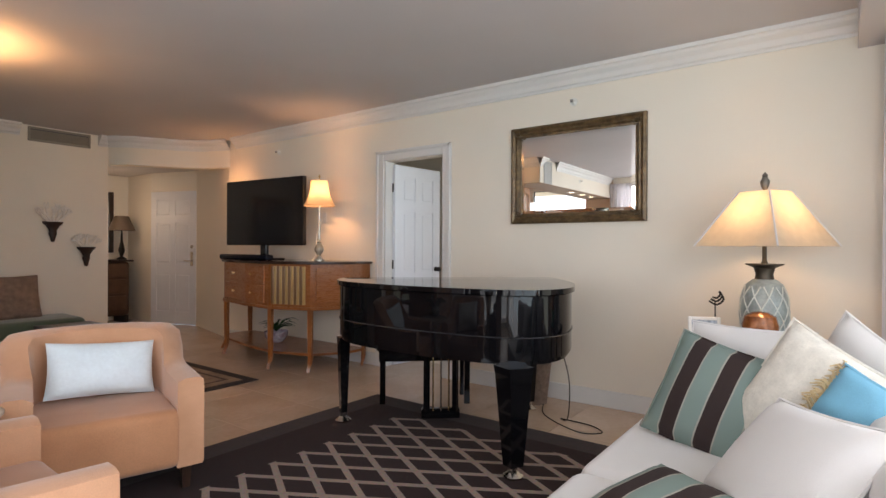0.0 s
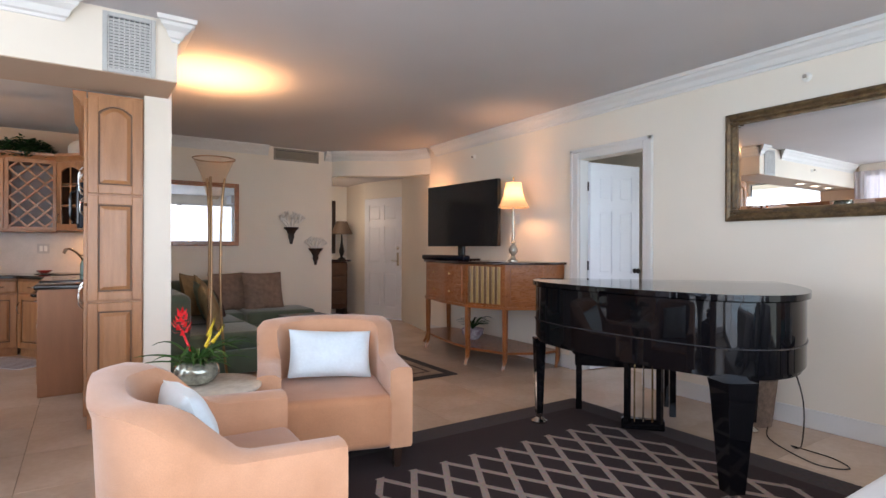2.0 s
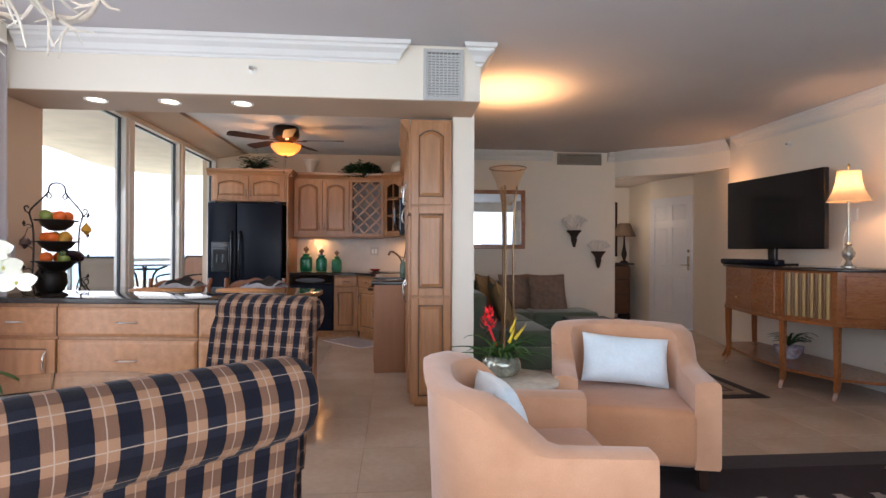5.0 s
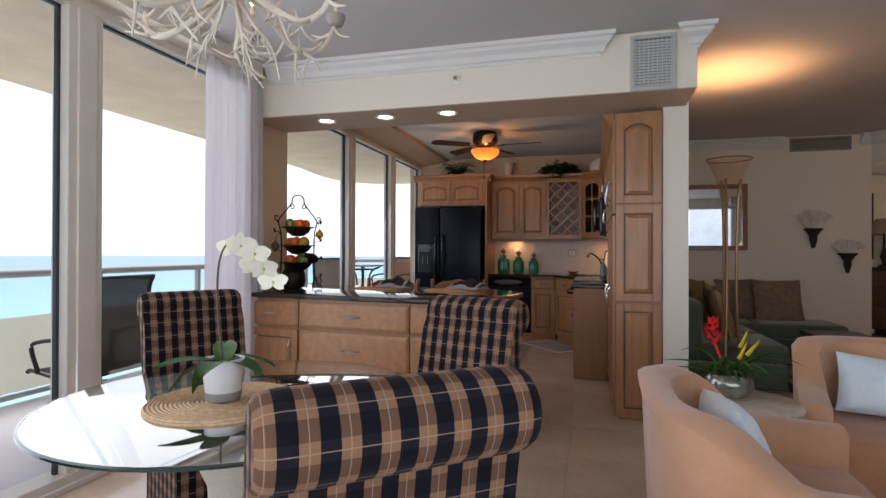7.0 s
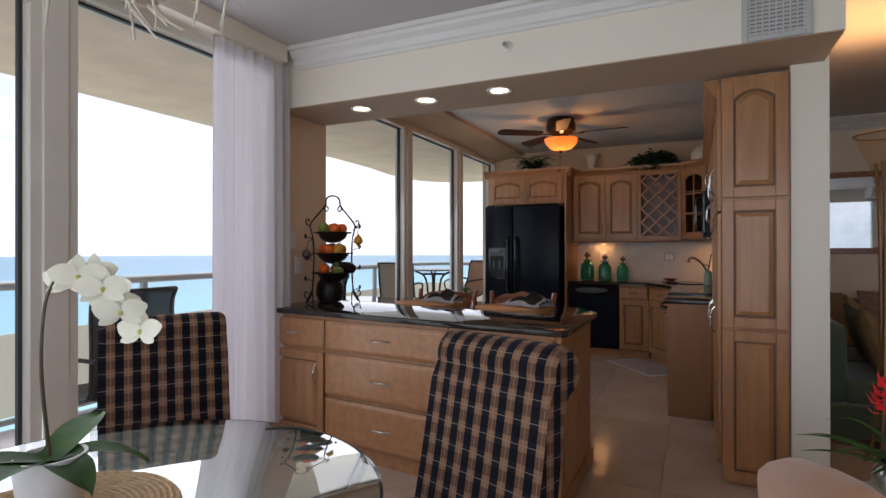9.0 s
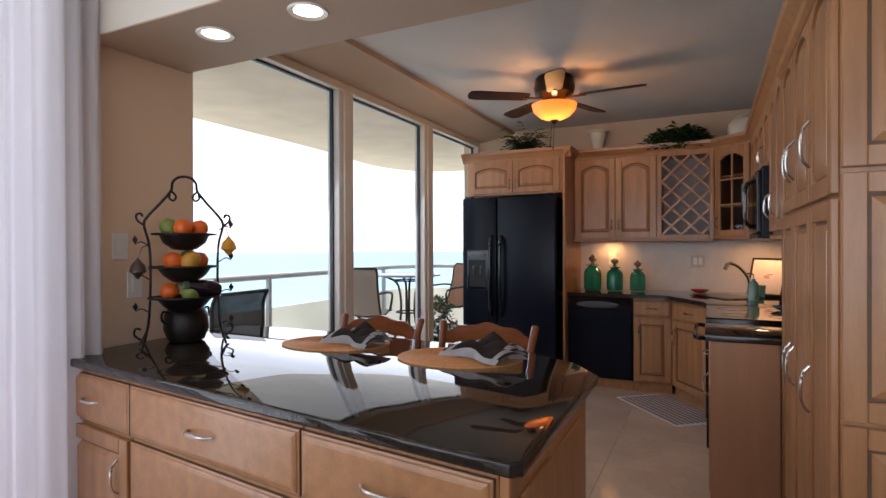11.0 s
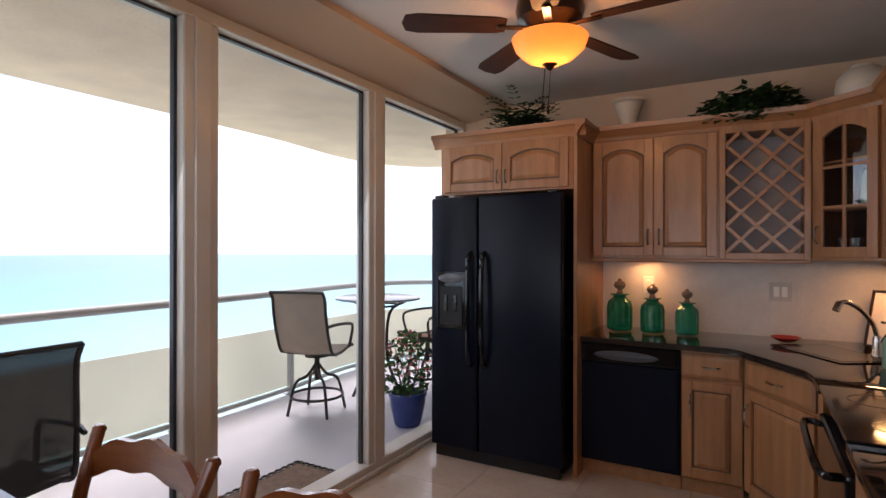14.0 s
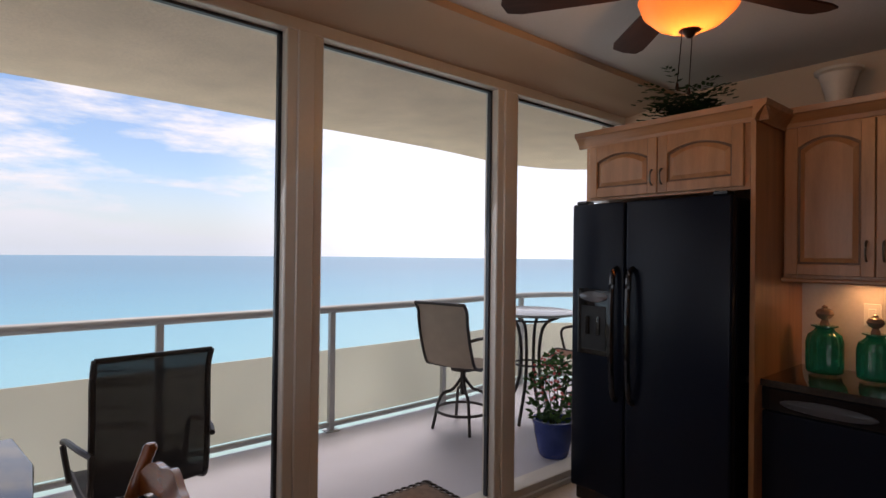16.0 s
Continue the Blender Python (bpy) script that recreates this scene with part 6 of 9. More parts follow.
def sweep(bm, prof, x0, x1, nx=8, ball=None):
    """A closed section in y and z drawn out along x, with cloth coordinates laid round it in metres."""
    uv = bm.loops.layers.uv.verify()
    n = len(prof)
    run = [0.0]
    for k in range(n):
        a, b = prof[k], prof[(k + 1) % n]
        run.append(run[-1] + math.hypot(b[0] - a[0], b[1] - a[1]))
    # stations along x, closer at the ends where a stuffed roll draws in
    ins = [(0.0, 0.78), (0.008, 0.90), (0.022, 0.97), (0.045, 1.0)] if ball else [(0.0, 1.0)]
    mids = [(x0 + (x1 - x0) * i / nx, 1.0) for i in range(1, nx)]
    stations = [(x0 + d, k) for d, k in ins] + mids + [(x1 - d, k) for d, k in ins[::-1]]
    rows_ = []
    for x, k in stations:
        row = []
        for y, z in prof:
            if ball and math.hypot(y - ball[0], z - ball[1]) < ball[2]:
                row.append(bm.verts.new((x, ball[0] + (y - ball[0]) * k, ball[1] + (z - ball[1]) * k)))
            else:
                row.append(bm.verts.new((x, y, z)))
        rows_.append(row)
    for i in range(len(stations) - 1):
        xa, xb = stations[i][0], stations[i + 1][0]
        for k in range(n):
            f = bm.faces.new((rows_[i][k], rows_[i + 1][k], rows_[i + 1][(k + 1) % n], rows_[i][(k + 1) % n]))
            for lp, uv_ in zip(f.loops, ((xa, run[k]), (xb, run[k]), (xb, run[k + 1]), (xa, run[k + 1]))):
                lp[uv].uv = uv_
    for r_, sg in ((rows_[0], -1), (rows_[-1], 1)):
        f = bm.faces.new(r_)
        for lp in f.loops:
            lp[uv].uv = (lp.vert.co.y, lp.vert.co.z)
    return bm


def plaid_chair(m, label="armless dining chair in navy and tan plaid with a rolled back"):
    """Faces -y, origin on the floor under the seat."""
    c = thing("dining_chair", m, label, "chair", "chairs round the dining table")
    # back with its rolled top
    prof = [(0.13, 0.30), (0.20, 0.62), (0.245, 0.86), (0.26, 0.915)]
    roll = []
    cy, cz, r = 0.335, 0.935, 0.078
    for k in range(0, 15):
        a = math.radians(200 - k * 20)
        roll.append((cy + r * math.cos(a), cz + r * math.sin(a)))
    back = [(0.325, 0.845), (0.285, 0.60), (0.235, 0.30)]
    bm = B()
    sweep(bm, prof + roll + back, -0.262, 0.262, 8, (cy, cz, r * 1.15))
    part("backrest", bm, PLAID, c, smooth=True)
    bm = B()
    q = 0.04
    seat = [(-0.25, 0.30), (-0.27, 0.34), (-0.27, 0.45), (-0.25, 0.485), (-0.18, 0.50), (0.10, 0.495), (0.16, 0.48), (0.19, 0.34), (0.18, 0.30)]
    sweep(bm, seat, -0.25, 0.25, 8)
    part("seat", bm, PLAID, c, smooth=True)
    bm = B()
    skirt = [(-0.265, 0.02), (-0.262, 0.305), (0.235, 0.305), (0.24, 0.02)]
    sweep(bm, skirt, -0.248, 0.248, 8)
    part("skirt", bm, PLAID, c)
    for sx in (-0.2, 0.2):
        for sy in (-0.22, 0.19):
            bm = B()
            box(bm, sx - 0.02, sx + 0.02, sy - 0.02, sy + 0.02, 0.0, 0.03)
            part("leg", bm, DARKWOOD, c)
    return c


def facing(bx, by, dx, dy, back=0.30):
    """Pose of a chair whose back stands at bx, by and which faces dx, dy."""
    d = math.hypot(dx, dy)
    dx, dy = dx / d, dy / d
    return pose(bx + dx * back, by + dy * back, 0, 0, 0, math.degrees(math.atan2(dx, -dy)))


dc = plaid_chair(facing(-1.0, -0.51, -0.76, -0.65) @ Matrix.Diagonal((0.92, 1, 1, 1)))
copy_thing(dc, facing(-2.49, -2.17, 0.55, 0.83))
copy_thing(dc, facing(-2.52, -0.70, 0.93, -0.37))
copy_thing(dc, facing(-0.70, -1.95, -0.80, 0.60))

TX, TY = -1.645, -1.265
tb = thing("dining_table", pose(TX, TY, 0), "round glass-topped dining table on a stone pedestal", "table")
bm = B()
lathe(bm, [(0.0, 0.738), (0.573, 0.738), (0.585, 0.742), (0.585, 0.746), (0.573, 0.75), (0.0, 0.75)], 72, close=False)
tt = part("tabletop", bm, TABLEGLASS, tb, "clear bevelled glass top", True)
tt.visible_shadow = False
bm = B()
lathe(bm, [(0.579, 0.7385), (0.5865, 0.741), (0.5865, 0.747), (0.579, 0.7495)], 72, close=False)
part("glass_edge", bm, mat("dark green glass edge", (0.012, 0.03, 0.03), 0.1, spec=0.8), tb, "dark green polished edge", True)
bm = B()
STONE = mat("pale cast stone", (0.55, 0.50, 0.42), 0.6, vary=0.15, scale=8, bump=0.2)
lathe(bm, [(0.24, 0.0), (0.25, 0.03), (0.22, 0.07), (0.13, 0.12), (0.10, 0.30), (0.11, 0.48), (0.16, 0.60), (0.22, 0.68), (0.25, 0.70), (0.25, 0.737), (0, 0.737)], 32)
part("pedestal", bm, STONE, tb, "pale cast stone pedestal", True)
tm = thing("round_mat", pose(-1.555, -1.275, 0.7505), "round woven straw mat on the glass table", "placemat")
bm = B()
STRAW = mat("woven straw", (0.62, 0.43, 0.25), 0.85, vary=0.3, scale=60, bump=0.7, bscale=140)
rr = random.Random(3)
lathe(bm, [(0.0, 0.010), (0.215, 0.010), (0.225, 0.006), (0.225, 0.0), (0, 0)], 48)
part("weave", bm, STRAW, tm, smooth=True)
for k in range(1, 19):
    bm = B()
    r = 0.0121 * k
    tube(bm, [(r * math.cos(a * math.pi / 20), r * math.sin(a * math.pi / 20), 0.0095 + 0.0008 * math.sin(a * 1.7 + k)) for a in range(41)], 0.0048, 5)
    part("coil", bm, STRAW, tm, smooth=True)
orc = thing("orchid", pose(-1.54, -1.265, 0.769), "white phalaenopsis orchid in a white ceramic pot", "plant")
bm = B()
lathe(bm, [(0.047, 0.0), (0.050, 0.003), (0.062, 0.118), (0.062, 0.124), (0.057, 0.124), (0.052, 0.105), (0, 0.10)], 28)
pt = part("pot", bm, mat("white glazed pot", (0.72, 0.71, 0.70), 0.35, vary=0.05), orc, smooth=True)
bm = B()
lathe(bm, [(0.0482, 0.0), (0.0512, 0.003), (0.0540, 0.026), (0.052, 0.026), (0.043, 0.0)], 28, close=False)
part("grey_foot", bm, mat("grey stoneware", (0.30, 0.28, 0.27), 0.7), pt, "unglazed grey foot", True)
bm = B()
for a, ln, dr in ((20, 0.20, 0.35), (150, 0.17, 0.5), (215, 0.23, 0.25), (290, 0.16, 0.75), (330, 0.20, 0.3), (85, 0.15, 0.5), (255, 0.15, 0.95)):
    ca, sa = math.cos(math.radians(a)), math.sin(math.radians(a))
    L0, R0 = None, None
    n = 9
    for k in range(n + 1):
        u = k / n
        w = 0.036 * math.sin(math.pi * (0.12 + 0.88 * u)) ** 0.8 * (1 if u < 1 else 0.0) + 0.001
        z = 0.112 + ln * (0.45 * u - dr * 1.3 * u * u)
        c = Vector((ca * ln * u, sa * ln * u, z))
        s = Vector((-sa, ca, 0)) * w
        M_ = bm.verts.new(c - Vector((0, 0, 0.008)))
        L1, R1 = bm.verts.new(c + s), bm.verts.new(c - s)
        if L0:
            bm.faces.new((L0, L1, M_, M0))
            bm.faces.new((M0, M_, R1, R0))
        L0, R0, M0 = L1, R1, M_
part("leaves", bm, LEAF, orc, "broad glossy leaves", True)
bm = B()
stem = smooth_path([(0, 0, 0.12), (-0.015, 0.0, 0.28), (-0.01, 0.01, 0.41), (0.02, 0.03, 0.475), (0.07, 0.05, 0.49), (0.13, 0.07, 0.45), (0.17, 0.09, 0.37)], 6)
# the spray bends towards the bar side
stem = [Vector((-p.y * 0.4 - p.x * 0.50, p.x * 0.50 - 0.03 * p.z, p.z)) for p in stem]
tube(bm, stem, 0.004, 6, 0.002)
part("stem", bm, mat("dark orchid stem", (0.08, 0.06, 0.03), 0.5), orc, smooth=True)
PETAL = mat("creamy white petal", (0.85, 0.83, 0.68), 0.5, vary=0.08, scale=20, sheen=0.2)


def bloom(c, d, size, seed):
    """One five-petalled flower at c, looking along d."""
    rng = random.Random(seed)
    bm = B()
    m = Matrix.Translation(c) @ d.to_track_quat("Z", "Y").to_matrix().to_4x4()
    for k, (a, w, ln) in enumerate(((90, 0.55, 0.9), (210, 0.5, 0.85), (330, 0.5, 0.85), (15, 0.85, 1.0), (165, 0.85, 1.0))):
        n = 6
        ca, sa = math.cos(math.radians(a)), math.sin(math.radians(a))
        prev = None
        for i in range(n + 1):
            u = i / n
            ww = size * 0.5 * w * math.sin(math.pi * min(0.98, 0.08 + 0.9 * u)) ** 0.7
            z = size * 0.16 * u * u * (1 if k < 3 else 0.4) + 0.002 * k
            p_ = Vector((ca * size * ln * u, sa * size * ln * u, z))
            s = Vector((-sa, ca, 0)) * ww
            cur = (bm.verts.new(m @ (p_ + s + Vector((0, 0, 0.12 * ww)))), bm.verts.new(m @ (p_ - s + Vector((0, 0, 0.12 * ww)))))
            if prev:
                bm.faces.new((prev[0], cur[0], cur[1], prev[1]))
            prev = cur
    f = part("flower", bm, PETAL, orc, "creamy white flower", True)
    bm = B()
    lathe(bm, [(0, 0), (size * 0.14, size * 0.05), (size * 0.10, size * 0.18), (0, size * 0.22)], 8)
    turn(bm, m)
    part("lip", bm, mat("yellow-green lip", (0.55, 0.50, 0.12), 0.5), f, smooth=True)


look_at = Vector((1.2, 1.1, 0.15)).normalized()
for k, i in enumerate((20, 23, 25, 27, 29, 31, 33, 35)):
    p_ = stem[min(i, len(stem) - 1)]
    off = Vector((0.02 * math.sin(k * 2.3), 0.03 * math.cos(k * 1.9), -0.02 - 0.015 * (k % 2)))
    bloom(p_ + off, (look_at + Vector((0.4 * math.sin(k * 3.1), 0.4 * math.cos(k * 2.2), 0.2 * math.sin(k)))).normalized(), 0.050, k)

# antler chandelier
ANTLER = mat("bleached antler", (0.62, 0.57, 0.49), 0.65, vary=0.2, scale=9, bump=0.3, bscale=80)
ch = thing("chandelier", pose(-1.62, -1.30, ZC * 0.05) @ Matrix.Diagonal((0.78, 0.78, 0.95, 1)), "bleached antler chandelier with candle bulbs over the table", "chandelier")
bm = B()
tube(bm, [(0, 0, 2.1), (0, 0, ZC)], 0.011, 8)
lathe(bm, [(0.07, ZC - 0.025), (0.065, ZC)], 20)
part("rod", bm, ANTLER, ch, smooth=True)
bm = B()
lathe(bm, [(0.0, 2.02), (0.045, 2.025), (0.05, 2.06), (0.06, 2.09), (0.04, 2.12), (0.03, 2.2), (0.0, 2.22)], 20)
part("hub", bm, ANTLER, ch, smooth=True)
rr = random.Random(21)
for k in range(6):
    a = 25 + 60 * k
    bm = B()
    dr = Vector((math.cos(math.radians(a)), math.sin(math.radians(a)), 0))
    sd = Vector((-dr.y, dr.x, 0))
    pts = smooth_path([dr * 0.03 + Vector((0, 0, 2.06)), dr * 0.16 + Vector((0, 0, 1.97)), dr * 0.30 + sd * 0.04 + Vector((0, 0, 1.90)), dr * 0.43 + sd * 0.03 + Vector((0, 0, 1.93)), dr * 0.48 + Vector((0, 0, 2.03))], 5)
    tube(bm, pts, 0.016, 8, 0.010)
    antler = part("antler", bm, ANTLER, ch, smooth=True)
    for j in range(14):
        b0 = pts[rr.randrange(3, len(pts) - 1)]
        d1 = (sd * rr.uniform(-1, 1) + dr * rr.uniform(-0.5, 0.7) + Vector((0, 0, rr.uniform(-1.0, 0.45)))).normalized()
        ln = rr.uniform(0.07, 0.17)
        up_ = Vector((0, 0, rr.uniform(0.0, 0.6)))
        p1 = b0 + d1 * ln * 0.5
        p2 = b0 + (d1 + up_ * 0.5).normalized() * ln
        bm = B()
        tube(bm, smooth_path([b0, p1, p2], 3), 0.0085, 6, 0.0025)
        if j % 2 == 0:
            tube(bm, [p1, p1 + (d1 + sd * rr.uniform(-1, 1)).normalized() * ln * 0.5], 0.005, 5, 0.0015)
        part("tine", bm, ANTLER, antler, smooth=True)
    tip = pts[-1]
    bm = B()
    lathe(bm, [(0.0, -0.02), (0.03, -0.015), (0.042, 0.01), (0.045, 0.025), (0.0, 0.02)], 14, tuple(tip))
    part("drip_cup", bm, mat("grey wax cup", (0.32, 0.30, 0.27), 0.7), ch, smooth=True)
    bm = B()
    tube(bm, [tip + Vector((0, 0, 0.02)), tip + Vector((0, 0, 0.12))], 0.011, 10)
    part("candle_sleeve", bm, mat("ivory sleeve", (0.65, 0.55, 0.42), 0.6), ch, smooth=True)
    bm = B()
    lathe(bm, [(0.006, 0.12), (0.014, 0.14), (0.011, 0.16), (0.002, 0.185), (0, 0.186)], 10, tuple(tip))
    part("flame_bulb", bm, mat("lit candle bulb", (1, 0.75, 0.5), 0.4, emit=(1.0, 0.55, 0.22), strength=9), ch, "lit candle bulb", True)
for k in range(5):
    a = 50 + 72 * k
    bm = B()
    dr = Vector((math.cos(math.radians(a)), math.sin(math.radians(a)), 0))
    pts = smooth_path([Vector((0, 0, 2.04)), dr * 0.08 + Vector((0, 0, 1.93)), dr * 0.16 + Vector((0, 0, 1.84)), dr * 0.19 + Vector((0, 0, 1.74))], 4)
    tube(bm, pts, 0.011, 7, 0.003)
    for j in range(5):
        b0 = pts[rr.randrange(4, len(pts) - 2)]
        tube(bm, [b0, b0 + Vector((rr.uniform(-0.06, 0.06), rr.uniform(-0.06, 0.06), rr.uniform(-0.09, -0.01)))], 0.006, 5, 0.002)
    part("tine", bm, ANTLER, ch, smooth=True)
lamp("chandelier_bulb", -1.62, -1.29, 2.16, 1.5, WARM, 0.3)


def curtain(name, m, width, z0, z1, folds, label, seed):
    """A gathered sheer curtain along x."""
    c = thing(name, m, label, "curtain")
    rng = random.Random(seed)
    bm = B()
    n = folds * 8
    ph = rng.uniform(0, 6)
    lo, hi = [], []
    for k in range(n + 1):
        u = k / n
        amp = 0.016 + 0.008 * math.sin(u * 17 + ph)
        y = amp * math.sin(u * folds * 2 * math.pi + 0.6 * math.sin(u * 9 + ph))
        x = (u - 0.5) * width
        lo.append(bm.verts.new((x * 1.03, y * 1.25, z0)))
        hi.append(bm.verts.new((x, y * 0.8, z1)))
    for k in range(n):
        bm.faces.new((lo[k], lo[k + 1], hi[k + 1], hi[k]))
    part("cloth", bm, SHEER, c, smooth=True)
    return c


SHEER = mat("sheer white voile", (0.72, 0.68, 0.69), 0.8, vary=0.05, scale=3, bump=0.1, bscale=200)
sn2, sl2 = SHEER.node_tree.nodes, SHEER.node_tree.links
tl = sn2.new("ShaderNodeBsdfTranslucent")
tl.inputs["Color"].default_value = (0.60, 0.55, 0.58, 1)
ms = sn2.new("ShaderNodeMixShader")
ms.inputs["Fac"].default_value = 0.40
so = [q for q in sn2 if q.type == "OUTPUT_MATERIAL"][0]
sl2.new(sn2["Principled BSDF"].outputs["BSDF"], ms.inputs[1])
sl2.new(tl.outputs["BSDF"], ms.inputs[2])
sl2.new(ms.outputs["Shader"], so.inputs["Surface"])
curtain("curtain", pose(-3.50, -2.655, 0), 0.66, 0.02, 2.54, 8, "gathered sheer white curtain beside the dining window", 2)
curtain("curtain", pose(0.55, 3.93, 0), 0.74, 0.02, 2.44, 8, "gathered sheer white curtain in the corner behind the sofa", 5)


# ---------------------------------------------------------------- sitting room
def armchair(m, label):
    """A suede tub chair facing -y, its arms sweeping up into the back."""
    c = thing("armchair", m, label, "armchair", "peach armchairs")
    n = 28
    bm = B()
    inner_, outer_ = [], []
    hw, dp, r = 0.38, 0.36, 0.20

    def plan(u, off):
        # a U open towards -y
        w, d = hw - off, dp - off
        L1 = dp + d - r * 1.0
        arc_ = math.pi / 2 * r
        mid = 2 * (w - r)
        total = 2 * L1 + 2 * arc_ + mid
        s = u * total
        if s < L1:
            return Vector((-w, -dp + s, 0))
        s -= L1
        if s < arc_:
            a = s / r
            return Vector((-w + r - r * math.cos(a), d - r + r * math.sin(a), 0))
        s -= arc_
        if s < mid:
            return Vector((-w + r + s, d, 0))
        s -= mid
        if s < arc_:
            a = s / r
            return Vector((w - r + r * math.sin(a), d - r + r * math.cos(a), 0))
        s -= arc_
        return Vector((w, d - r - s, 0))

    def height(u):
        v = abs(2 * u - 1)
        k = min(1, max(0, (0.62 - v) / 0.26))
        k = k * k * (3 - 2 * k)
        return 0.570 + 0.03 * (1 - v) + 0.185 * k

    rows_ = []
    for i in range(n + 1):
        u = i / n
        h = height(u)
        lean = 0.05 * max(0, (h - 0.6)) / 0.2
        po, pi_ = plan(u, 0.0), plan(u, 0.115)
        out = (po - pi_).normalized()
        ring = [po * 0.985 + Vector((0, 0, 0.12)), po + Vector((0, 0, 0.14)), po + out * lean * 0.6 + Vector((0, 0, h - 0.05)), po * 0.97 + pi_ * 0.03 + out * lean + Vector((0, 0, h - 0.012)),
                po * 0.75 + pi_ * 0.25 + out * lean + Vector((0, 0, h)), po * 0.3 + pi_ * 0.7 + out * lean + Vector((0, 0, h)), pi_ + out * lean + Vector((0, 0, h - 0.02)),
                pi_ + out * lean * 0.6 + Vector((0, 0, h - 0.08)), pi_ + Vector((0, 0, 0.14)), pi_ + Vector((0, 0, 0.12))]
        rows_.append([bm.verts.new(p) for p in ring])
    for a, b in zip(rows_, rows_[1:]):
        for k in range(len(a) - 1):
            bm.faces.new((a[k], a[k + 1], b[k + 1], b[k]))
    bm.faces.new(rows_[0])
    bm.faces.new(rows_[-1][::-1])
    part("shell", bm, PEACH, c, "curved suede arms and back", True)
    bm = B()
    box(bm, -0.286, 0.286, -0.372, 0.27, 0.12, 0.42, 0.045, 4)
    part("seat", bm, PEACH_SHADED, c, "suede seat, its colour darkened for the shade between the arms", True)
    for sx in (-0.31, 0.31):
        for sy in (-0.31, 0.29):
            bm = B()
            lathe(bm, [(0.022, 0.0), (0.034, 0.125), (0, 0.125)], 4, (sx, sy, 0))
            turn(bm, Matrix.Translation((sx, sy, 0)) @ pose(0, 0, 0, 0, 0, 45) @ Matrix.Translation((-sx, -sy, 0)))
            part("leg", bm, DARKWOOD, c, "dark tapered wooden leg")
    return c


WIDE = Matrix.Diagonal((1.07, 1.04, 0.975, 1))
c1m = pose(-3.07, 1.195, 0.012, 0, 0, 74) @ WIDE
c2m = pose(-2.18, 0.385, 0.012, 0, 0, 178) @ Matrix.Diagonal((1.07, 0.95, 0.975, 1))
ac = armchair(c1m, "peach suede armchair with curved arms on the rug")
copy_thing(ac, c2m)
for m in (c1m, c2m):
    pl = thing("throw_pillow", m @ pose(0.01, 0.09, 0.575, -20, 5, 4), "ice-blue silk lumbar pillow on the peach armchair", "pillow", "blue pillows")
    bm = B()
    cushion(bm, 0.47, 0.295, 0.15, n=18)
    part("cover", bm, SILK, pl, smooth=True)

MARBLE = mat("cream marble", (0.62, 0.55, 0.46), 0.2, vary=0.25, scale=7, bscale=30)
st = thing("side_table", pose(-2.86, 0.49, 0.0), "small round cream marble table between the armchairs", "side table")
bm = B()
lathe(bm, [(0.0, 0.52), (0.23, 0.52), (0.242, 0.53), (0.242, 0.54), (0.23, 0.55), (0, 0.55)], 40)
part("top", bm, MARBLE, st, smooth=True)
bm = B()
lathe(bm, [(0.15, 0.0), (0.15, 0.02), (0.05, 0.05), (0.03, 0.2), (0.03, 0.4), (0.09, 0.52), (0, 0.52)], 24)
part("pedestal", bm, MARBLE, st, smooth=True)
br = thing("bromeliad", pose(-2.90, 0.44, 0.551), "red-flowered bromeliad in a round glass bowl", "plant")
bm = B()
lathe(bm, [(0.05, 0.0), (0.085, 0.015), (0.105, 0.05), (0.10, 0.085), (0.085, 0.105), (0.09, 0.112), (0.08, 0.112), (0.09, 0.08), (0.09, 0.05), (0.07, 0.02), (0, 0.012)], 26)
part("bowl", bm, mat("mercury glass bowl", (0.35, 0.36, 0.30), 0.12, 0.6, vary=0.5, scale=22), br, "mottled silvery glass bowl", True)


def blades(n, seed, ln0, ln1, w, up0, up1, z0=0.08):
    rng = random.Random(seed)
    bm = B()
    for k in range(n):
        a = rng.uniform(0, 2 * math.pi)
        ln, up = rng.uniform(ln0, ln1), rng.uniform(up0, up1)
        prev = None
        for i in range(8):
            u = i / 7
            ww = w * (1 - u) ** 0.7 * (0.6 + 0.8 * u) + 0.0008
            c = Vector((math.cos(a) * ln * u, math.sin(a) * ln * u, z0 + ln * (up * u - (up * 0.75) * u * u)))
            s = Vector((-math.sin(a), math.cos(a), 0)) * ww
            cur = (bm.verts.new(c + s), bm.verts.new(c - Vector((0, 0, ww * 0.6))), bm.verts.new(c - s))
            if prev:
                bm.faces.new((prev[0], cur[0], cur[1], prev[1]))
                bm.faces.new((prev[1], cur[1], cur[2], prev[2]))
            prev = cur
    return bm


part("leaves", blades(34, 5, 0.15, 0.30, 0.014, 0.5, 1.6), LEAF, br, "arching green strap leaves", True)
bm = B()
tube(bm, smooth_path([(0, 0, 0.1), (0.0, -0.04, 0.19), (0.0, -0.07, 0.27)], 4), 0.006)
rng = random.Random(8)
for k in range(22):
    z = 0.245 + 0.0050 * k
    a = k * 2.4
    r = 0.046 * (1 - (k / 24) ** 2) + 0.008
    q = Vector((0, -0.07, z))
    d = Vector((math.cos(a), math.sin(a), 0))
    s = Vector((-d.y, d.x, 0)) * 0.012
    vs = [bm.verts.new(q), bm.verts.new(q + d * r * 0.6 + s), bm.verts.new(q + d * r + Vector((0, 0, 0.03))), bm.verts.new(q + d * r * 0.6 - s)]
    bm.faces.new(vs)
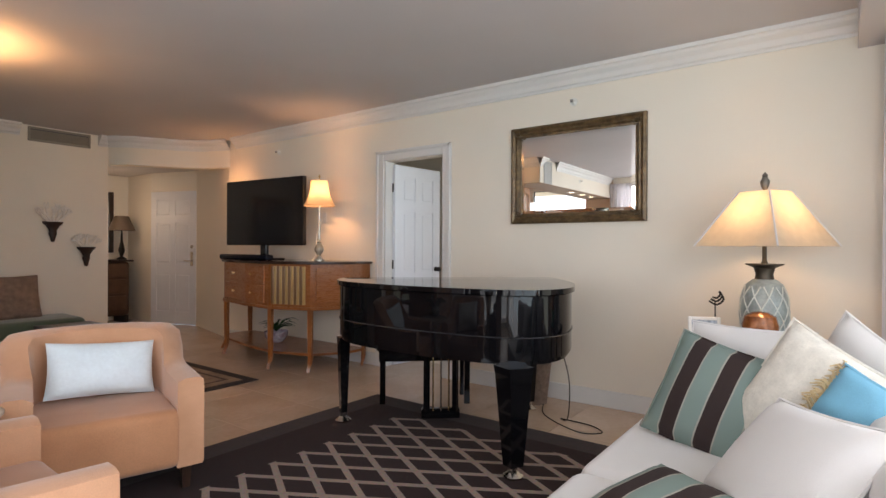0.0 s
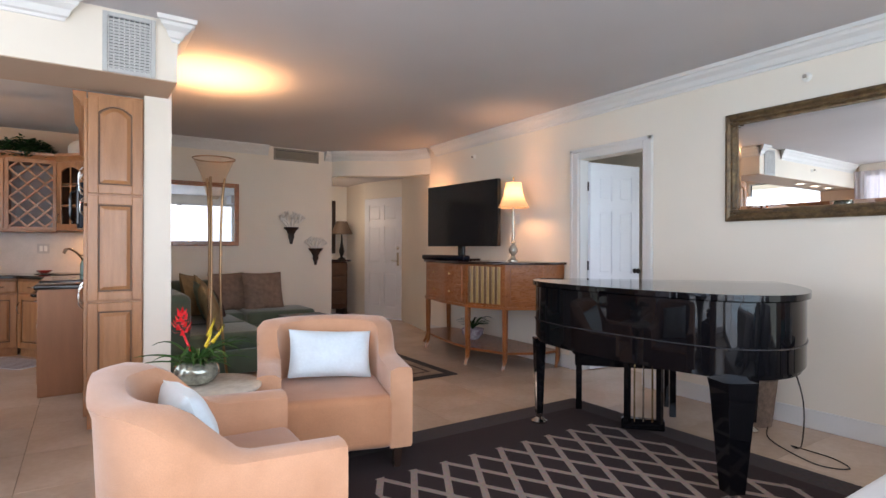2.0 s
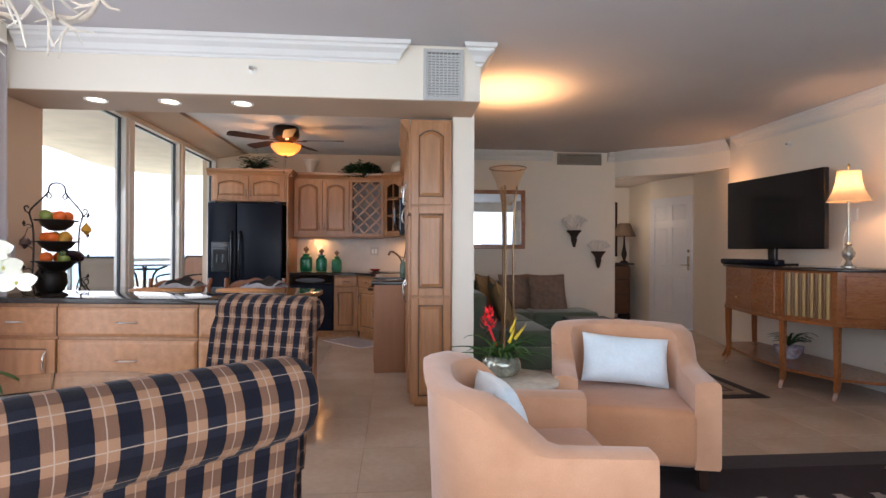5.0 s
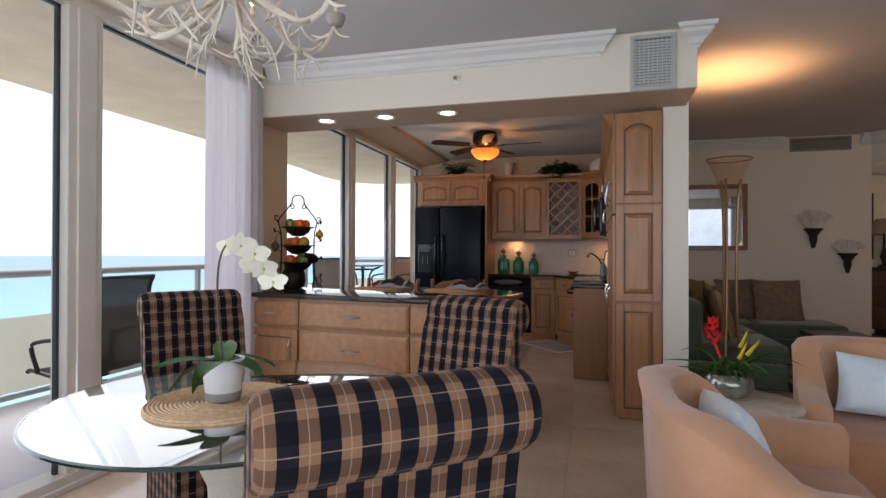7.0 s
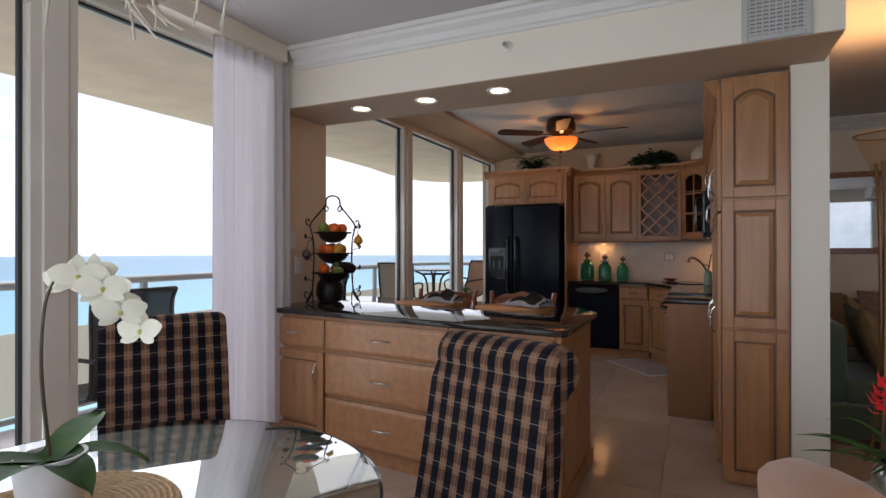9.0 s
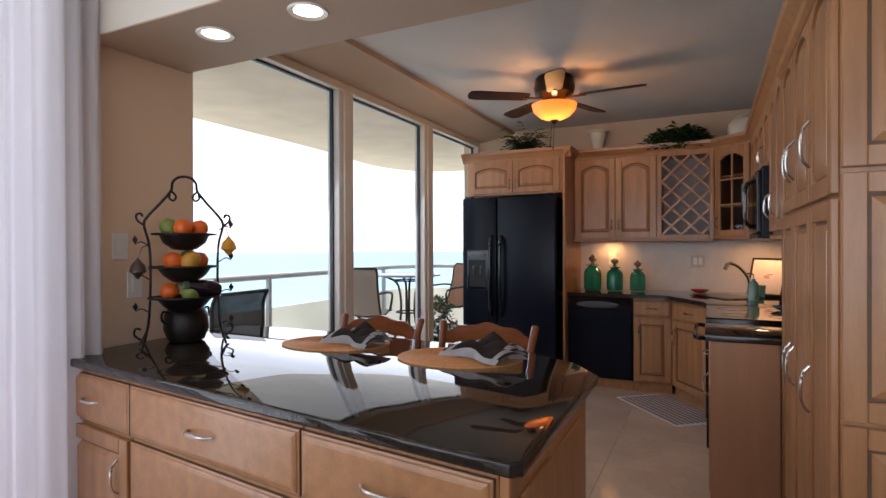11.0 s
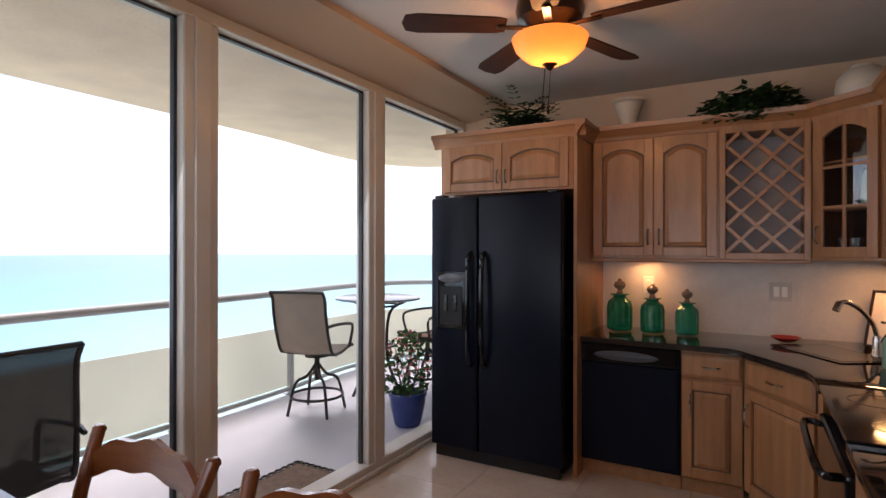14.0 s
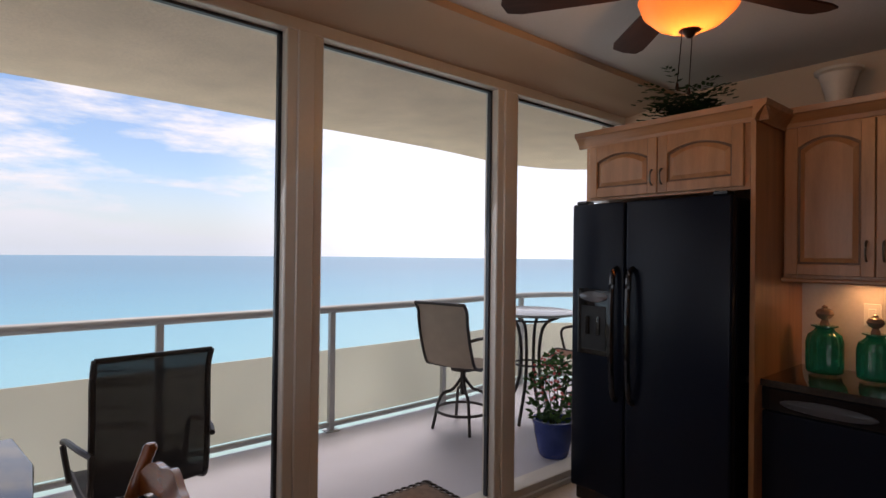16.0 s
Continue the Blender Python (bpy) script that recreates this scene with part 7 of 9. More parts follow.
part("flower_spike", bm, mat("scarlet bract", (0.70, 0.015, 0.02), 0.4, vary=0.2, scale=20), br, "scarlet flower spike")
for k, (ax, ay) in enumerate(((0.10, 0.05), (0.12, 0.10), (-0.04, 0.09))):
    bm = B()
    for i in range(7):
        u = i / 6
        lathe(bm, [(0.0, -0.012), (0.011 * (1.1 - u), 0.0), (0.0, 0.016)], 6, (ax * (0.6 + 0.4 * u), ay * (0.6 + 0.4 * u), 0.19 + 0.075 * u + 0.02 * k))
    part("flower_tip", bm, mat("yellow bract", (0.70, 0.52, 0.03), 0.45, vary=0.2), br, "yellow flower tip", True)

# torchiere
tf = thing("floor_lamp", pose(-4.86, 0.88, 0), "slender bronze torchiere with a flared glass bowl", "floor lamp")
TBR = mat("antique brass pole", (0.30, 0.19, 0.10), 0.35, 0.8, vary=0.2)
for a in (90, 210, 330):
    ca, sa = math.cos(math.radians(a)), math.sin(math.radians(a))
    bm = B()
    tube(bm, smooth_path([(0.16 * ca, 0.16 * sa, 0.0), (0.10 * ca, 0.10 * sa, 0.2), (0.055 * ca, 0.055 * sa, 0.8), (0.06 * ca, 0.06 * sa, 1.5), (0.085 * ca, 0.085 * sa, 1.80)], 5), 0.011)
    part("pole", bm, TBR, tf, smooth=True)
bm = B()
lathe(bm, [(0.03, 1.62), (0.06, 1.66), (0.085, 1.75), (0.10, 1.82), (0.16, 1.955)], 30, close=False)
bw = part("glass_bowl", bm, clear_pane("smoked amber glass", 0.12, 0.03, (0.93, 0.84, 0.76)), tf, "flared smoked glass bowl", True)
bm = B()
tube(bm, [(0.165 * math.cos(a * math.pi / 18), 0.165 * math.sin(a * math.pi / 18), 1.957) if a < 36 else (0.165, 0, 1.957) for a in range(37)], 0.006, 6)
part("rim", bm, TBR, tf, smooth=True)

# rug with a trellis of diamonds
RUG = mat("trellis rug pile", (0.06, 0.045, 0.05), 0.95, vary=0.3, scale=30, bump=0.5, bscale=300, sheen=0.03, spec=0.15)
n_, l_ = RUG.node_tree.nodes, RUG.node_tree.links
tc = n_.new("ShaderNodeTexCoord")
sp = n_.new("ShaderNodeSeparateXYZ")
l_.new(tc.outputs["Object"], sp.inputs["Vector"])
RW, RL = 3.45, 2.55


def tri_wave(src, period):
    return math_node(n_, l_, "ABSOLUTE", math_node(n_, l_, "SUBTRACT", math_node(n_, l_, "FRACT", math_node(n_, l_, "DIVIDE", src, period)), 0.5))


gx = math_node(n_, l_, "ADD", sp.outputs["X"], 1.185 + 0.35 * 20)
gy = math_node(n_, l_, "ADD", sp.outputs["Y"], -0.865 + 0.10 + 0.20 * 20)
dsum = math_node(n_, l_, "ADD", tri_wave(gx, 0.35), tri_wave(gy, 0.20))
lat = math_node(n_, l_, "LESS_THAN", math_node(n_, l_, "ABSOLUTE", math_node(n_, l_, "SUBTRACT", dsum, 0.5)), 0.105)


def within(src, lo, hi):
    return math_node(n_, l_, "MULTIPLY", math_node(n_, l_, "GREATER_THAN", src, lo), math_node(n_, l_, "LESS_THAN", src, hi))


ins = math_node(n_, l_, "MULTIPLY", within(sp.outputs["X"], -1.20, 1.28), within(sp.outputs["Y"], -0.835, 0.975))
mid_ = math_node(n_, l_, "MULTIPLY", within(sp.outputs["X"], -RW / 2 + 0.19, RW / 2 - 0.19), within(sp.outputs["Y"], -RL / 2 + 0.19, RL / 2 - 0.19))
fac = math_node(n_, l_, "MULTIPLY", lat, ins)
mxr = n_.new("ShaderNodeMix")
mxr.data_type = "RGBA"
mxr.inputs["A"].default_value, mxr.inputs["B"].default_value = (0.056, 0.044, 0.045, 1), (0.030, 0.018, 0.018, 1)
l_.new(mid_, mxr.inputs["Factor"])
mxl = n_.new("ShaderNodeMix")
mxl.data_type = "RGBA"
mxl.inputs["B"].default_value = (0.30, 0.235, 0.205, 1)
l_.new(fac, mxl.inputs["Factor"])
l_.new(mxr.outputs["Result"], mxl.inputs["A"])
nz = n_.new("ShaderNodeTexNoise")
nz.inputs["Scale"].default_value = 55
l_.new(tc.outputs["Object"], nz.inputs["Vector"])
mm = n_.new("ShaderNodeMix")
mm.data_type, mm.blend_type = "RGBA", "MULTIPLY"
mm.inputs["Factor"].default_value = 0.6
l_.new(mxl.outputs["Result"], mm.inputs["A"])
l_.new(nz.outputs["Color"], mm.inputs["B"])
g2 = n_.new("ShaderNodeMix")
g2.data_type, g2.blend_type = "RGBA", "MULTIPLY"
g2.inputs["Factor"].default_value = 1
g2.inputs["B"].default_value = (1.4, 1.4, 1.4, 1)
l_.new(mm.outputs["Result"], g2.inputs["A"])
l_.new(g2.outputs["Result"], n_["Principled BSDF"].inputs["Base Color"])
rg = thing("rug", pose(-3.10 + RW / 2, 3.28 - RL / 2, 0.0), "dark grey-brown rug with a pale trellis pattern", "rug")
bm = B()
box(bm, -RW / 2, RW / 2, -RL / 2, RL / 2, 0.0, 0.012, 0.004)
part("woven_field", bm, RUG, rg)

RUG2 = mat("beige woven rug", (0.30, 0.22, 0.15), 0.95, vary=0.35, scale=9, bump=0.4, bscale=260, color2=(0.16, 0.11, 0.075))
rg = thing("runner_rug", pose(-5.55, 2.25, 0.0), "beige patterned rug with a black border by the console", "rug")
bm = B()
box(bm, -1.24, 1.24, -0.74, 0.74, 0.0, 0.008, 0.003)
part("border", bm, mat("black rug border", (0.018, 0.012, 0.012), 0.95, bump=0.4, bscale=260), rg)
bm = B()
box(bm, -1.14, 1.14, -0.64, 0.64, 0.0081, 0.0095)
part("field", bm, RUG2, rg)
bm = B()
for a in ((-1.03, 1.03, -0.56, -0.53), (-1.03, 1.03, 0.53, 0.56), (-1.03, -1.0, -0.53, 0.53), (1.0, 1.03, -0.53, 0.53)):
    box(bm, a[0], a[1], a[2], a[3], 0.0094, 0.0102)
part("inner_band", bm, mat("brown rug band", (0.07, 0.04, 0.03), 0.95), rg)

# grand piano, keyboard towards the window of the bedroom side
PO = smooth_path([(-2.98, 2.80, 0), (-2.76, 2.52, 0), (-2.45, 2.415, 0), (-2.05, 2.40, 0), (-1.62, 2.44, 0), (-1.36, 2.53, 0), (-1.24, 2.72, 0), (-1.26, 2.98, 0), (-1.44, 3.36, 0), (-1.82, 3.86, 0)], 5)
outl = [(p.x, p.y) for p in PO]
pn = thing("grand_piano", (0, 0, 0), "black lacquered baby grand piano with a closed lid on the rug", "piano")
cx, cy = -2.1, 3.0


def inset(pts, k):
    return [(cx + (x - cx) * k, cy + (y - cy) * k) for x, y in pts]


bm = B()
slab(bm, inset(outl, 0.975), 0.625, 0.965, 0.012, 3)
part("rim", bm, LACQUER, pn, "black lacquered rim", True)
bm = B()
slab(bm, inset(outl, 0.955), 0.60, 0.64)
part("soundboard_frame", bm, LACQUER, pn)
bm = B()
tube(bm, [(*q, 0.745) for q in inset(outl, 0.978)], 0.0035, 5)
part("rim_line", bm, mat("grey lacquer line", (0.03, 0.03, 0.033), 0.15), pn, "fine pale line round the rim")
bm = B()
slab(bm, inset(outl, 1.0), 0.972, 1.002, 0.008, 3)
part("lid", bm, LACQUER, pn, "closed glossy lid", True)
bm = B()
kd = Vector((-1.82 + 2.98, 3.86 - 2.80, 0)).normalized()
kn = Vector((-kd.y, kd.x, 0))
k0 = Vector((-2.90, 2.87, 0))
pts_ = [k0 + kd * 0.0, k0 + kd * 1.40, k0 + kd * 1.40 + kn * 0.10, k0 + kn * 0.10]
slab(bm, [(p.x, p.y) for p in pts_], 0.62, 0.70, 0.008, 2)
part("key_bed", bm, LACQUER, pn)


def piano_leg(x, y, name="leg", r0=0.07, r1=0.035):
    bm = B()
    lathe(bm, [(r1, 0.075), (r1 * 1.05, 0.10), (r0, 0.56), (r0 * 1.1, 0.60), (0, 0.60)], 4)
    turn(bm, pose(x, y, 0, 0, 0, 20))
    lg = part(name, bm, LACQUER, pn)
    bm = B()
    lathe(bm, [(0.052, 0.014), (0.055, 0.025), (0.04, 0.035), (0.022, 0.05), (0.024, 0.078), (0, 0.078)], 16, (x, y, 0))
    part("castor", bm, CHROME, lg, "polished metal castor cup", True)


piano_leg(-2.80, 2.62, r0=0.05, r1=0.03)
piano_leg(-1.40, 2.52, r0=0.10, r1=0.055)
piano_leg(-1.90, 3.66, r0=0.07, r1=0.04)
LY = Vector((-2.25, 3.02, 0))
part("pedal_lyre", slab(B(), [(LY.x - 0.11, LY.y - 0.08), (LY.x + 0.09, LY.y + 0.10), (LY.x + 0.06, LY.y + 0.14), (LY.x - 0.14, LY.y - 0.04)], 0.03, 0.10, 0.006, 1), LACQUER, pn)
for s in (-1, 0, 1):
    bm = B()
    q = LY + kd * s * 0.055
    tube(bm, [(q.x, q.y, 0.09), (q.x, q.y, 0.61)], 0.006)
    part("lyre_rod", bm, BRASS if s else CHROME, pn, smooth=True)
for s in (-1, 1):
    bm = B()
    q = LY + kd * s * 0.10
    box(bm, q.x - 0.018, q.x + 0.018, q.y - 0.018, q.y + 0.018, 0.08, 0.61, 0.004)
    part("lyre_post", bm, LACQUER, pn)
bn = thing("piano_bench", pose(-2.72, 3.42, 0, 0, 0, math.degrees(math.atan2(kd.y, kd.x))), "black lacquered piano bench tucked at the keyboard", "bench")
bm = B()
box(bm, -0.38, 0.38, -0.17, 0.17, 0.42, 0.50, 0.02, 3)
part("seat", bm, BLACKGLOSS, bn, smooth=True)
bm = B()
box(bm, -0.36, 0.36, -0.155, 0.155, 0.34, 0.42, 0.004)
part("frame", bm, LACQUER, bn)
for sx in (-0.33, 0.33):
    for sy in (-0.13, 0.13):
        bm = B()
        box(bm, sx - 0.022, sx + 0.022, sy - 0.022, sy + 0.022, 0.0, 0.35, 0.003)
        part("leg", bm, LACQUER, bn)
bk = thing("waste_basket", pose(-1.98, 3.90, 0), "grey-brown woven waste basket behind the piano", "basket")
bm = B()
lathe(bm, [(0.10, 0.0), (0.135, 0.32), (0.125, 0.32), (0.095, 0.01), (0, 0.01)], 26)
part("weave", bm, mat("grey wicker", (0.17, 0.12, 0.09), 0.8, vary=0.4, scale=30, bump=0.6, bscale=110), bk, smooth=True)
cbm = thing("piano_cable", pose(0, 0, 0), "thin black cable hanging from the piano to the floor", "cable")
bm = B()
tube(bm, smooth_path([(-1.50, 3.30, 0.63), (-1.46, 3.38, 0.35), (-1.52, 3.50, 0.06), (-1.62, 3.62, 0.006), (-1.40, 3.60, 0.006), (-1.28, 3.50, 0.006), (-1.42, 3.42, 0.006), (-1.75, 3.62, 0.006), (-1.9, 3.9, 0.006)], 6), 0.004, 5)
part("cord", bm, BLACKGLOSS, cbm, smooth=True)

# gilt mirror
GILT = mat("antique gilt wood", (0.20, 0.13, 0.06), 0.38, 0.35, vary=0.45, scale=18, bump=0.5, bscale=60, color2=(0.07, 0.045, 0.025))
wm = thing("wall_mirror", pose(-1.735, YN, 1.835), "wide antique gilt mirror hanging over the piano", "mirror")
bm = B()
fw, mw2, mh2 = 0.085, 0.565, 0.405
prof = [(0.0, 0.0), (0.0, -0.035), (0.02, -0.045), (0.04, -0.03), (0.055, -0.034), (0.07, -0.016), (fw, -0.014), (fw, 0.0)]
cor = [(-1, -1), (1, -1), (1, 1), (-1, 1)]
rings = [[bm.verts.new((sx * (mw2 - u), v, sz * (mh2 - u))) for u, v in prof] for sx, sz in cor]
for i in range(4):
    a, b = rings[i], rings[(i + 1) % 4]
    for k in range(len(prof) - 1):
        bm.faces.new((a[k], b[k], b[k + 1], a[k + 1]))
part("frame", bm, GILT, wm)
for sx, sz in cor:
    bm = B()
    for k in range(5):
        lathe(bm, [(0, -0.008), (0.016, 0), (0, 0.012)], 8, (sx * (mw2 - 0.05) - sx * 0.022 * (k % 3), -0.042, sz * (mh2 - 0.05) - sz * 0.022 * (k // 2)))
    part("corner_ornament", bm, GILT, wm, smooth=True)
bm = B()
a = [bm.verts.new((sx * (mw2 - fw), -0.010, sz * (mh2 - fw))) for sx, sz in cor]
b = [bm.verts.new((sx * (mw2 - fw - 0.025), -0.014, sz * (mh2 - fw - 0.025))) for sx, sz in cor]
for k in range(4):
    bm.faces.new((a[k], a[(k + 1) % 4], b[(k + 1) % 4], b[k]))
bm.faces.new(b)
part("mirror_glass", bm, MIRROR, wm, "bevelled silvered glass")

# console with the television
CO = [(-6.06, 4.09), (-6.06, 3.72), (-5.72, 3.50), (-5.10, 3.36), (-4.62, 3.31), (-4.17, 3.46), (-3.98, 3.80), (-3.98, 4.09)]
co = thing("console_cabinet", (0, 0, 0), "bow-fronted cherry console with drawers and a fluted door", "console")
bm = B()
slab(bm, CO, 0.62, 1.055, 0.004, 1)
part("body", bm, CHERRY, co)
bm = B()
ccx, ccy = -5.02, 3.9
slab(bm, [(ccx + (x - ccx) * 1.025, min(4.10, ccy + (y - ccy) * 1.06)) for x, y in CO], 1.055, 1.08, 0.006, 2)
part("top", bm, mat("dark polished top", (0.035, 0.02, 0.016), 0.12, vary=0.3, scale=9), co, "dark polished top", True)
bm = B()
slab(bm, [(ccx + (x - ccx) * 0.96, ccy + (y - ccy) * 0.9) for x, y in CO], 0.15, 0.175, 0.003, 1)
part("lower_shelf", bm, CHERRY, co)
bm = B()
slab(bm, [(ccx + (x - ccx) * 1.012, min(4.095, ccy + (y - ccy) * 1.03)) for x, y in CO], 0.605, 0.635, 0.004, 1)
part("base_moulding", bm, CHERRY, co)
for x, y in ((-6.02, 3.72), (-5.70, 3.52), (-4.63, 3.34), (-4.19, 3.48), (-4.02, 4.04), (-6.02, 4.04)):
    bm = B()
    tube(bm, smooth_path([(x, y, 0.62), (x, y, 0.30), (x, y - 0.0, 0.12), (x - (0.05 if x < -5.9 else 0), y - 0.03, 0.0)], 4), 0.032, 4, 0.020)
    part("leg", bm, CHERRY_V, co)


def on_facet(p0, p1):
    d = Vector((p1[0] - p0[0], p1[1] - p0[1], 0))
    return pose(p0[0], p0[1], 0, 0, 0, math.degrees(math.atan2(d.y, d.x))), d.length


for z0_, z1_ in ((0.66, 0.835), (0.85, 1.035)):
    m, w = on_facet((-5.68, 3.488), (-4.66, 3.318))
    bm = B()
    box(bm, 0.04, w - 0.04, -0.018, 0.002, z0_, z1_, 0.004)
    dr_ = part("drawer", bm, CHERRY, co, at=m)
    for hx in (0.3, w - 0.3):
        bm = B()
        lathe(bm, [(0.008, 0), (0.006, 0.01), (0.014, 0.02), (0.012, 0.028), (0, 0.03)], 12)
        part("knob", bm, BRASS, dr_, smooth=True, at=pose(hx, -0.018, (z0_ + z1_) / 2, 90, 0, 0))
m, w = on_facet((-4.60, 3.305), (-4.19, 3.44))
FLUTE = mat("striped veneer", (0.42, 0.27, 0.10), 0.35, vary=0.2, scale=6, stretch=(6, 6, 1))
FLUTED = mat("dark striped veneer", (0.16, 0.08, 0.03), 0.35, vary=0.2, scale=6, stretch=(6, 6, 1))
for k in range(12):
    bm = B()
    x = 0.02 + (w - 0.04) * (k + 0.5) / 12
    tube(bm, [(x, -0.002, 0.66), (x, -0.002, 1.035)], (w - 0.04) / 24, 8)
    part("flute", bm, FLUTE if k % 2 else FLUTED, co, smooth=True, at=m)
m, w = on_facet((-4.15, 3.475), (-3.99, 3.77))
bm = B()
box(bm, 0.03, w - 0.03, -0.014, 0.002, 0.68, 1.02, 0.004)
part("side_door", bm, CHERRY, co, at=m)

tv = thing("television", pose(-5.40, 3.80, 1.08, 0, 0, 5), "large flat black television on the console", "television")
bm = B()
box(bm, -0.65, 0.65, -0.02, 0.035, 0.165, 0.93, 0.008, 2)
part("bezel", bm, BLACKGLOSS, tv)
bm = B()
box(bm, -0.635, 0.635, -0.0225, -0.019, 0.185, 0.915)
part("screen", bm, mat("dark screen", (0.010, 0.011, 0.013), 0.12), tv, "dark switched-off screen")
bm = B()
box(bm, -0.05, 0.05, -0.01, 0.03, 0.02, 0.17, 0.004)
box(bm, -0.22, 0.22, -0.12, 0.12, 0.0, 0.02, 0.006, 2)
part("stand", bm, BLACKGLOSS, tv)
sbx = thing("sound_bar", pose(-5.40, 3.56, 1.081, 0, 0, 0), "black sound bar before the television", "sound bar")
bm = B()
box(bm, -0.45, 0.45, -0.05, 0.05, 0.0, 0.06, 0.02, 3)
part("body", bm, BLACKAPP, sbx, smooth=True)
cd = thing("lamp_cord", (0, 0, 0), "pale looped cords beside the lamp on the console", "cable")
bm = B()
tube(bm, smooth_path([(-4.70, 4.07, 1.55), (-4.74, 4.02, 1.35), (-4.66, 3.95, 1.16), (-4.55, 3.80, 1.085), (-4.42, 3.70, 1.085), (-4.60, 3.62, 1.085)], 6), 0.004, 5)
part("cord", bm, PLASTICW, cd, smooth=True)
plate("outlet", pose(-4.72, YN, 1.56), 0.075, 0.12, "outlet", "white outlet plate behind the television")

cl = thing("console_lamp", pose(-4.44, 3.80, 1.081), "buffet lamp with a pleated bell shade on the console", "table lamp")
bm = B()
lathe(bm, [(0.055, 0.0), (0.055, 0.012), (0.03, 0.025), (0.018, 0.06), (0.045, 0.10), (0.05, 0.13), (0.03, 0.17), (0.014, 0.19), (0.03, 0.20), (0.012, 0.22), (0.011, 0.58), (0, 0.58)], 20)
part("stem", bm, mat("mercury glass lamp base", (0.45, 0.42, 0.36), 0.18, 0.5, vary=0.3, scale=12), cl, smooth=True)
LSHADE = glow_shade("lit cream shade", (0.26, 0.22, 0.16), (0.80, 0.62, 0.42), 0.8, 12.0)
bm = B()
lathe(bm, [(0.165, 0.575), (0.12, 0.66), (0.095, 0.75), (0.088, 0.84)], 16, close=False)
part("shade", bm, LSHADE, cl, "glowing cream bell shade", True)
bm = B()
lathe(bm, [(0.004, 0.84), (0.004, 0.87), (0.012, 0.885), (0.006, 0.905), (0, 0.91)], 10)
part("finial", bm, BRASS, cl, smooth=True)
# things under the console
pb = thing("potted_plant", pose(-5.05, 3.72, 0.176), "leafy green plant in a patterned bowl under the console", "plant")
part("leaves", blades(26, 12, 0.14, 0.26, 0.016, 0.9, 1.8, 0.12), FERN, pb, smooth=True)
bm = B()
lathe(bm, [(0.07, 0.0), (0.12, 0.06), (0.13, 0.12), (0.12, 0.12), (0.1, 0.06), (0, 0.04)], 24)
part("bowl", bm, mat("blue-white china", (0.55, 0.55, 0.62), 0.15, vary=0.5, scale=16, color2=(0.20, 0.10, 0.16)), pb, smooth=True)

# pineapple lamp on the end table
et = thing("end_table", pose(-0.42, 3.58, 0), "dark wooden end table behind the sofa arm", "end table")
bm = B()
box(bm, -0.30, 0.30, -0.28, 0.28, 0.60, 0.64, 0.006, 2)
part("top", bm, DARKWOOD, et)
for sx in (-0.26, 0.26):
    for sy in (-0.24, 0.24):
        bm = B()
        box(bm, sx - 0.02, sx + 0.02, sy - 0.02, sy + 0.02, 0.0, 0.60, 0.003)
        part("leg", bm, DARKWOOD, et)
pl_ = thing("table_lamp", pose(-0.37, 3.62, 0.641), "pineapple table lamp with a square cream shade", "table lamp")
bm = B()
PINE = mat("blue-grey glazed pineapple", (0.38, 0.42, 0.40), 0.35, vary=0.3, scale=14, color2=(0.20, 0.22, 0.20))
lathe(bm, [(0.07, 0.0), (0.085, 0.02), (0.115, 0.10), (0.128, 0.20), (0.122, 0.30), (0.095, 0.38), (0.06, 0.41), (0, 0.41)], 24)
body_ = part("body", bm, PINE, pl_, "blue-grey pineapple body", True)
prof_ = [(0.085, 0.02), (0.115, 0.10), (0.128, 0.20), (0.122, 0.30), (0.095, 0.38)]
bm = B()


def rad_at(z):
    for (r0, z0), (r1, z1) in zip(prof_, prof_[1:]):
        if z0 <= z <= z1:
            return r0 + (r1 - r0) * (z - z0) / (z1 - z0)
    return 0.09


for sg in (1, -1):
    for k in range(10):
        pts = []
        for i in range(12):
            z = 0.03 + 0.34 * i / 11
            a = 2 * math.pi * k / 10 + sg * 1.5 * i / 11
            pts.append((rad_at(z) * 1.005 * math.cos(a), rad_at(z) * 1.005 * math.sin(a), z))
        tube(bm, pts, 0.004, 5)
part("lattice", bm, mat("white glaze lattice", (0.60, 0.60, 0.54), 0.4), body_, "raised white lattice", True)
bm = B()
lathe(bm, [(0.05, 0.41), (0.045, 0.44), (0.055, 0.475), (0.10, 0.495), (0.10, 0.50), (0.02, 0.50), (0.012, 0.52), (0.012, 0.60), (0, 0.60)], 20)
part("crown", bm, mat("dark bronze leaf crown", (0.06, 0.045, 0.03), 0.4, 0.6), pl_, smooth=True)
SHADE2 = glow_shade("cream linen shade", (0.52, 0.46, 0.38), (0.78, 0.68, 0.54), 0.8, 20.0)
bm = B()
hb, ht, zb_, zt_ = 0.37, 0.135, 0.60, 0.915
lo = [bm.verts.new((hb * math.cos(math.radians(a)), hb * math.sin(math.radians(a)), zb_)) for a in (-75, 15, 105, 195)]
hi = [bm.verts.new((ht * math.cos(math.radians(a)), ht * math.sin(math.radians(a)), zt_)) for a in (-75, 15, 105, 195)]
for k in range(4):
    bm.faces.new((lo[k], lo[(k + 1) % 4], hi[(k + 1) % 4], hi[k]))
part("shade", bm, SHADE2, pl_, "square tapered cream linen shade")
bm = B()
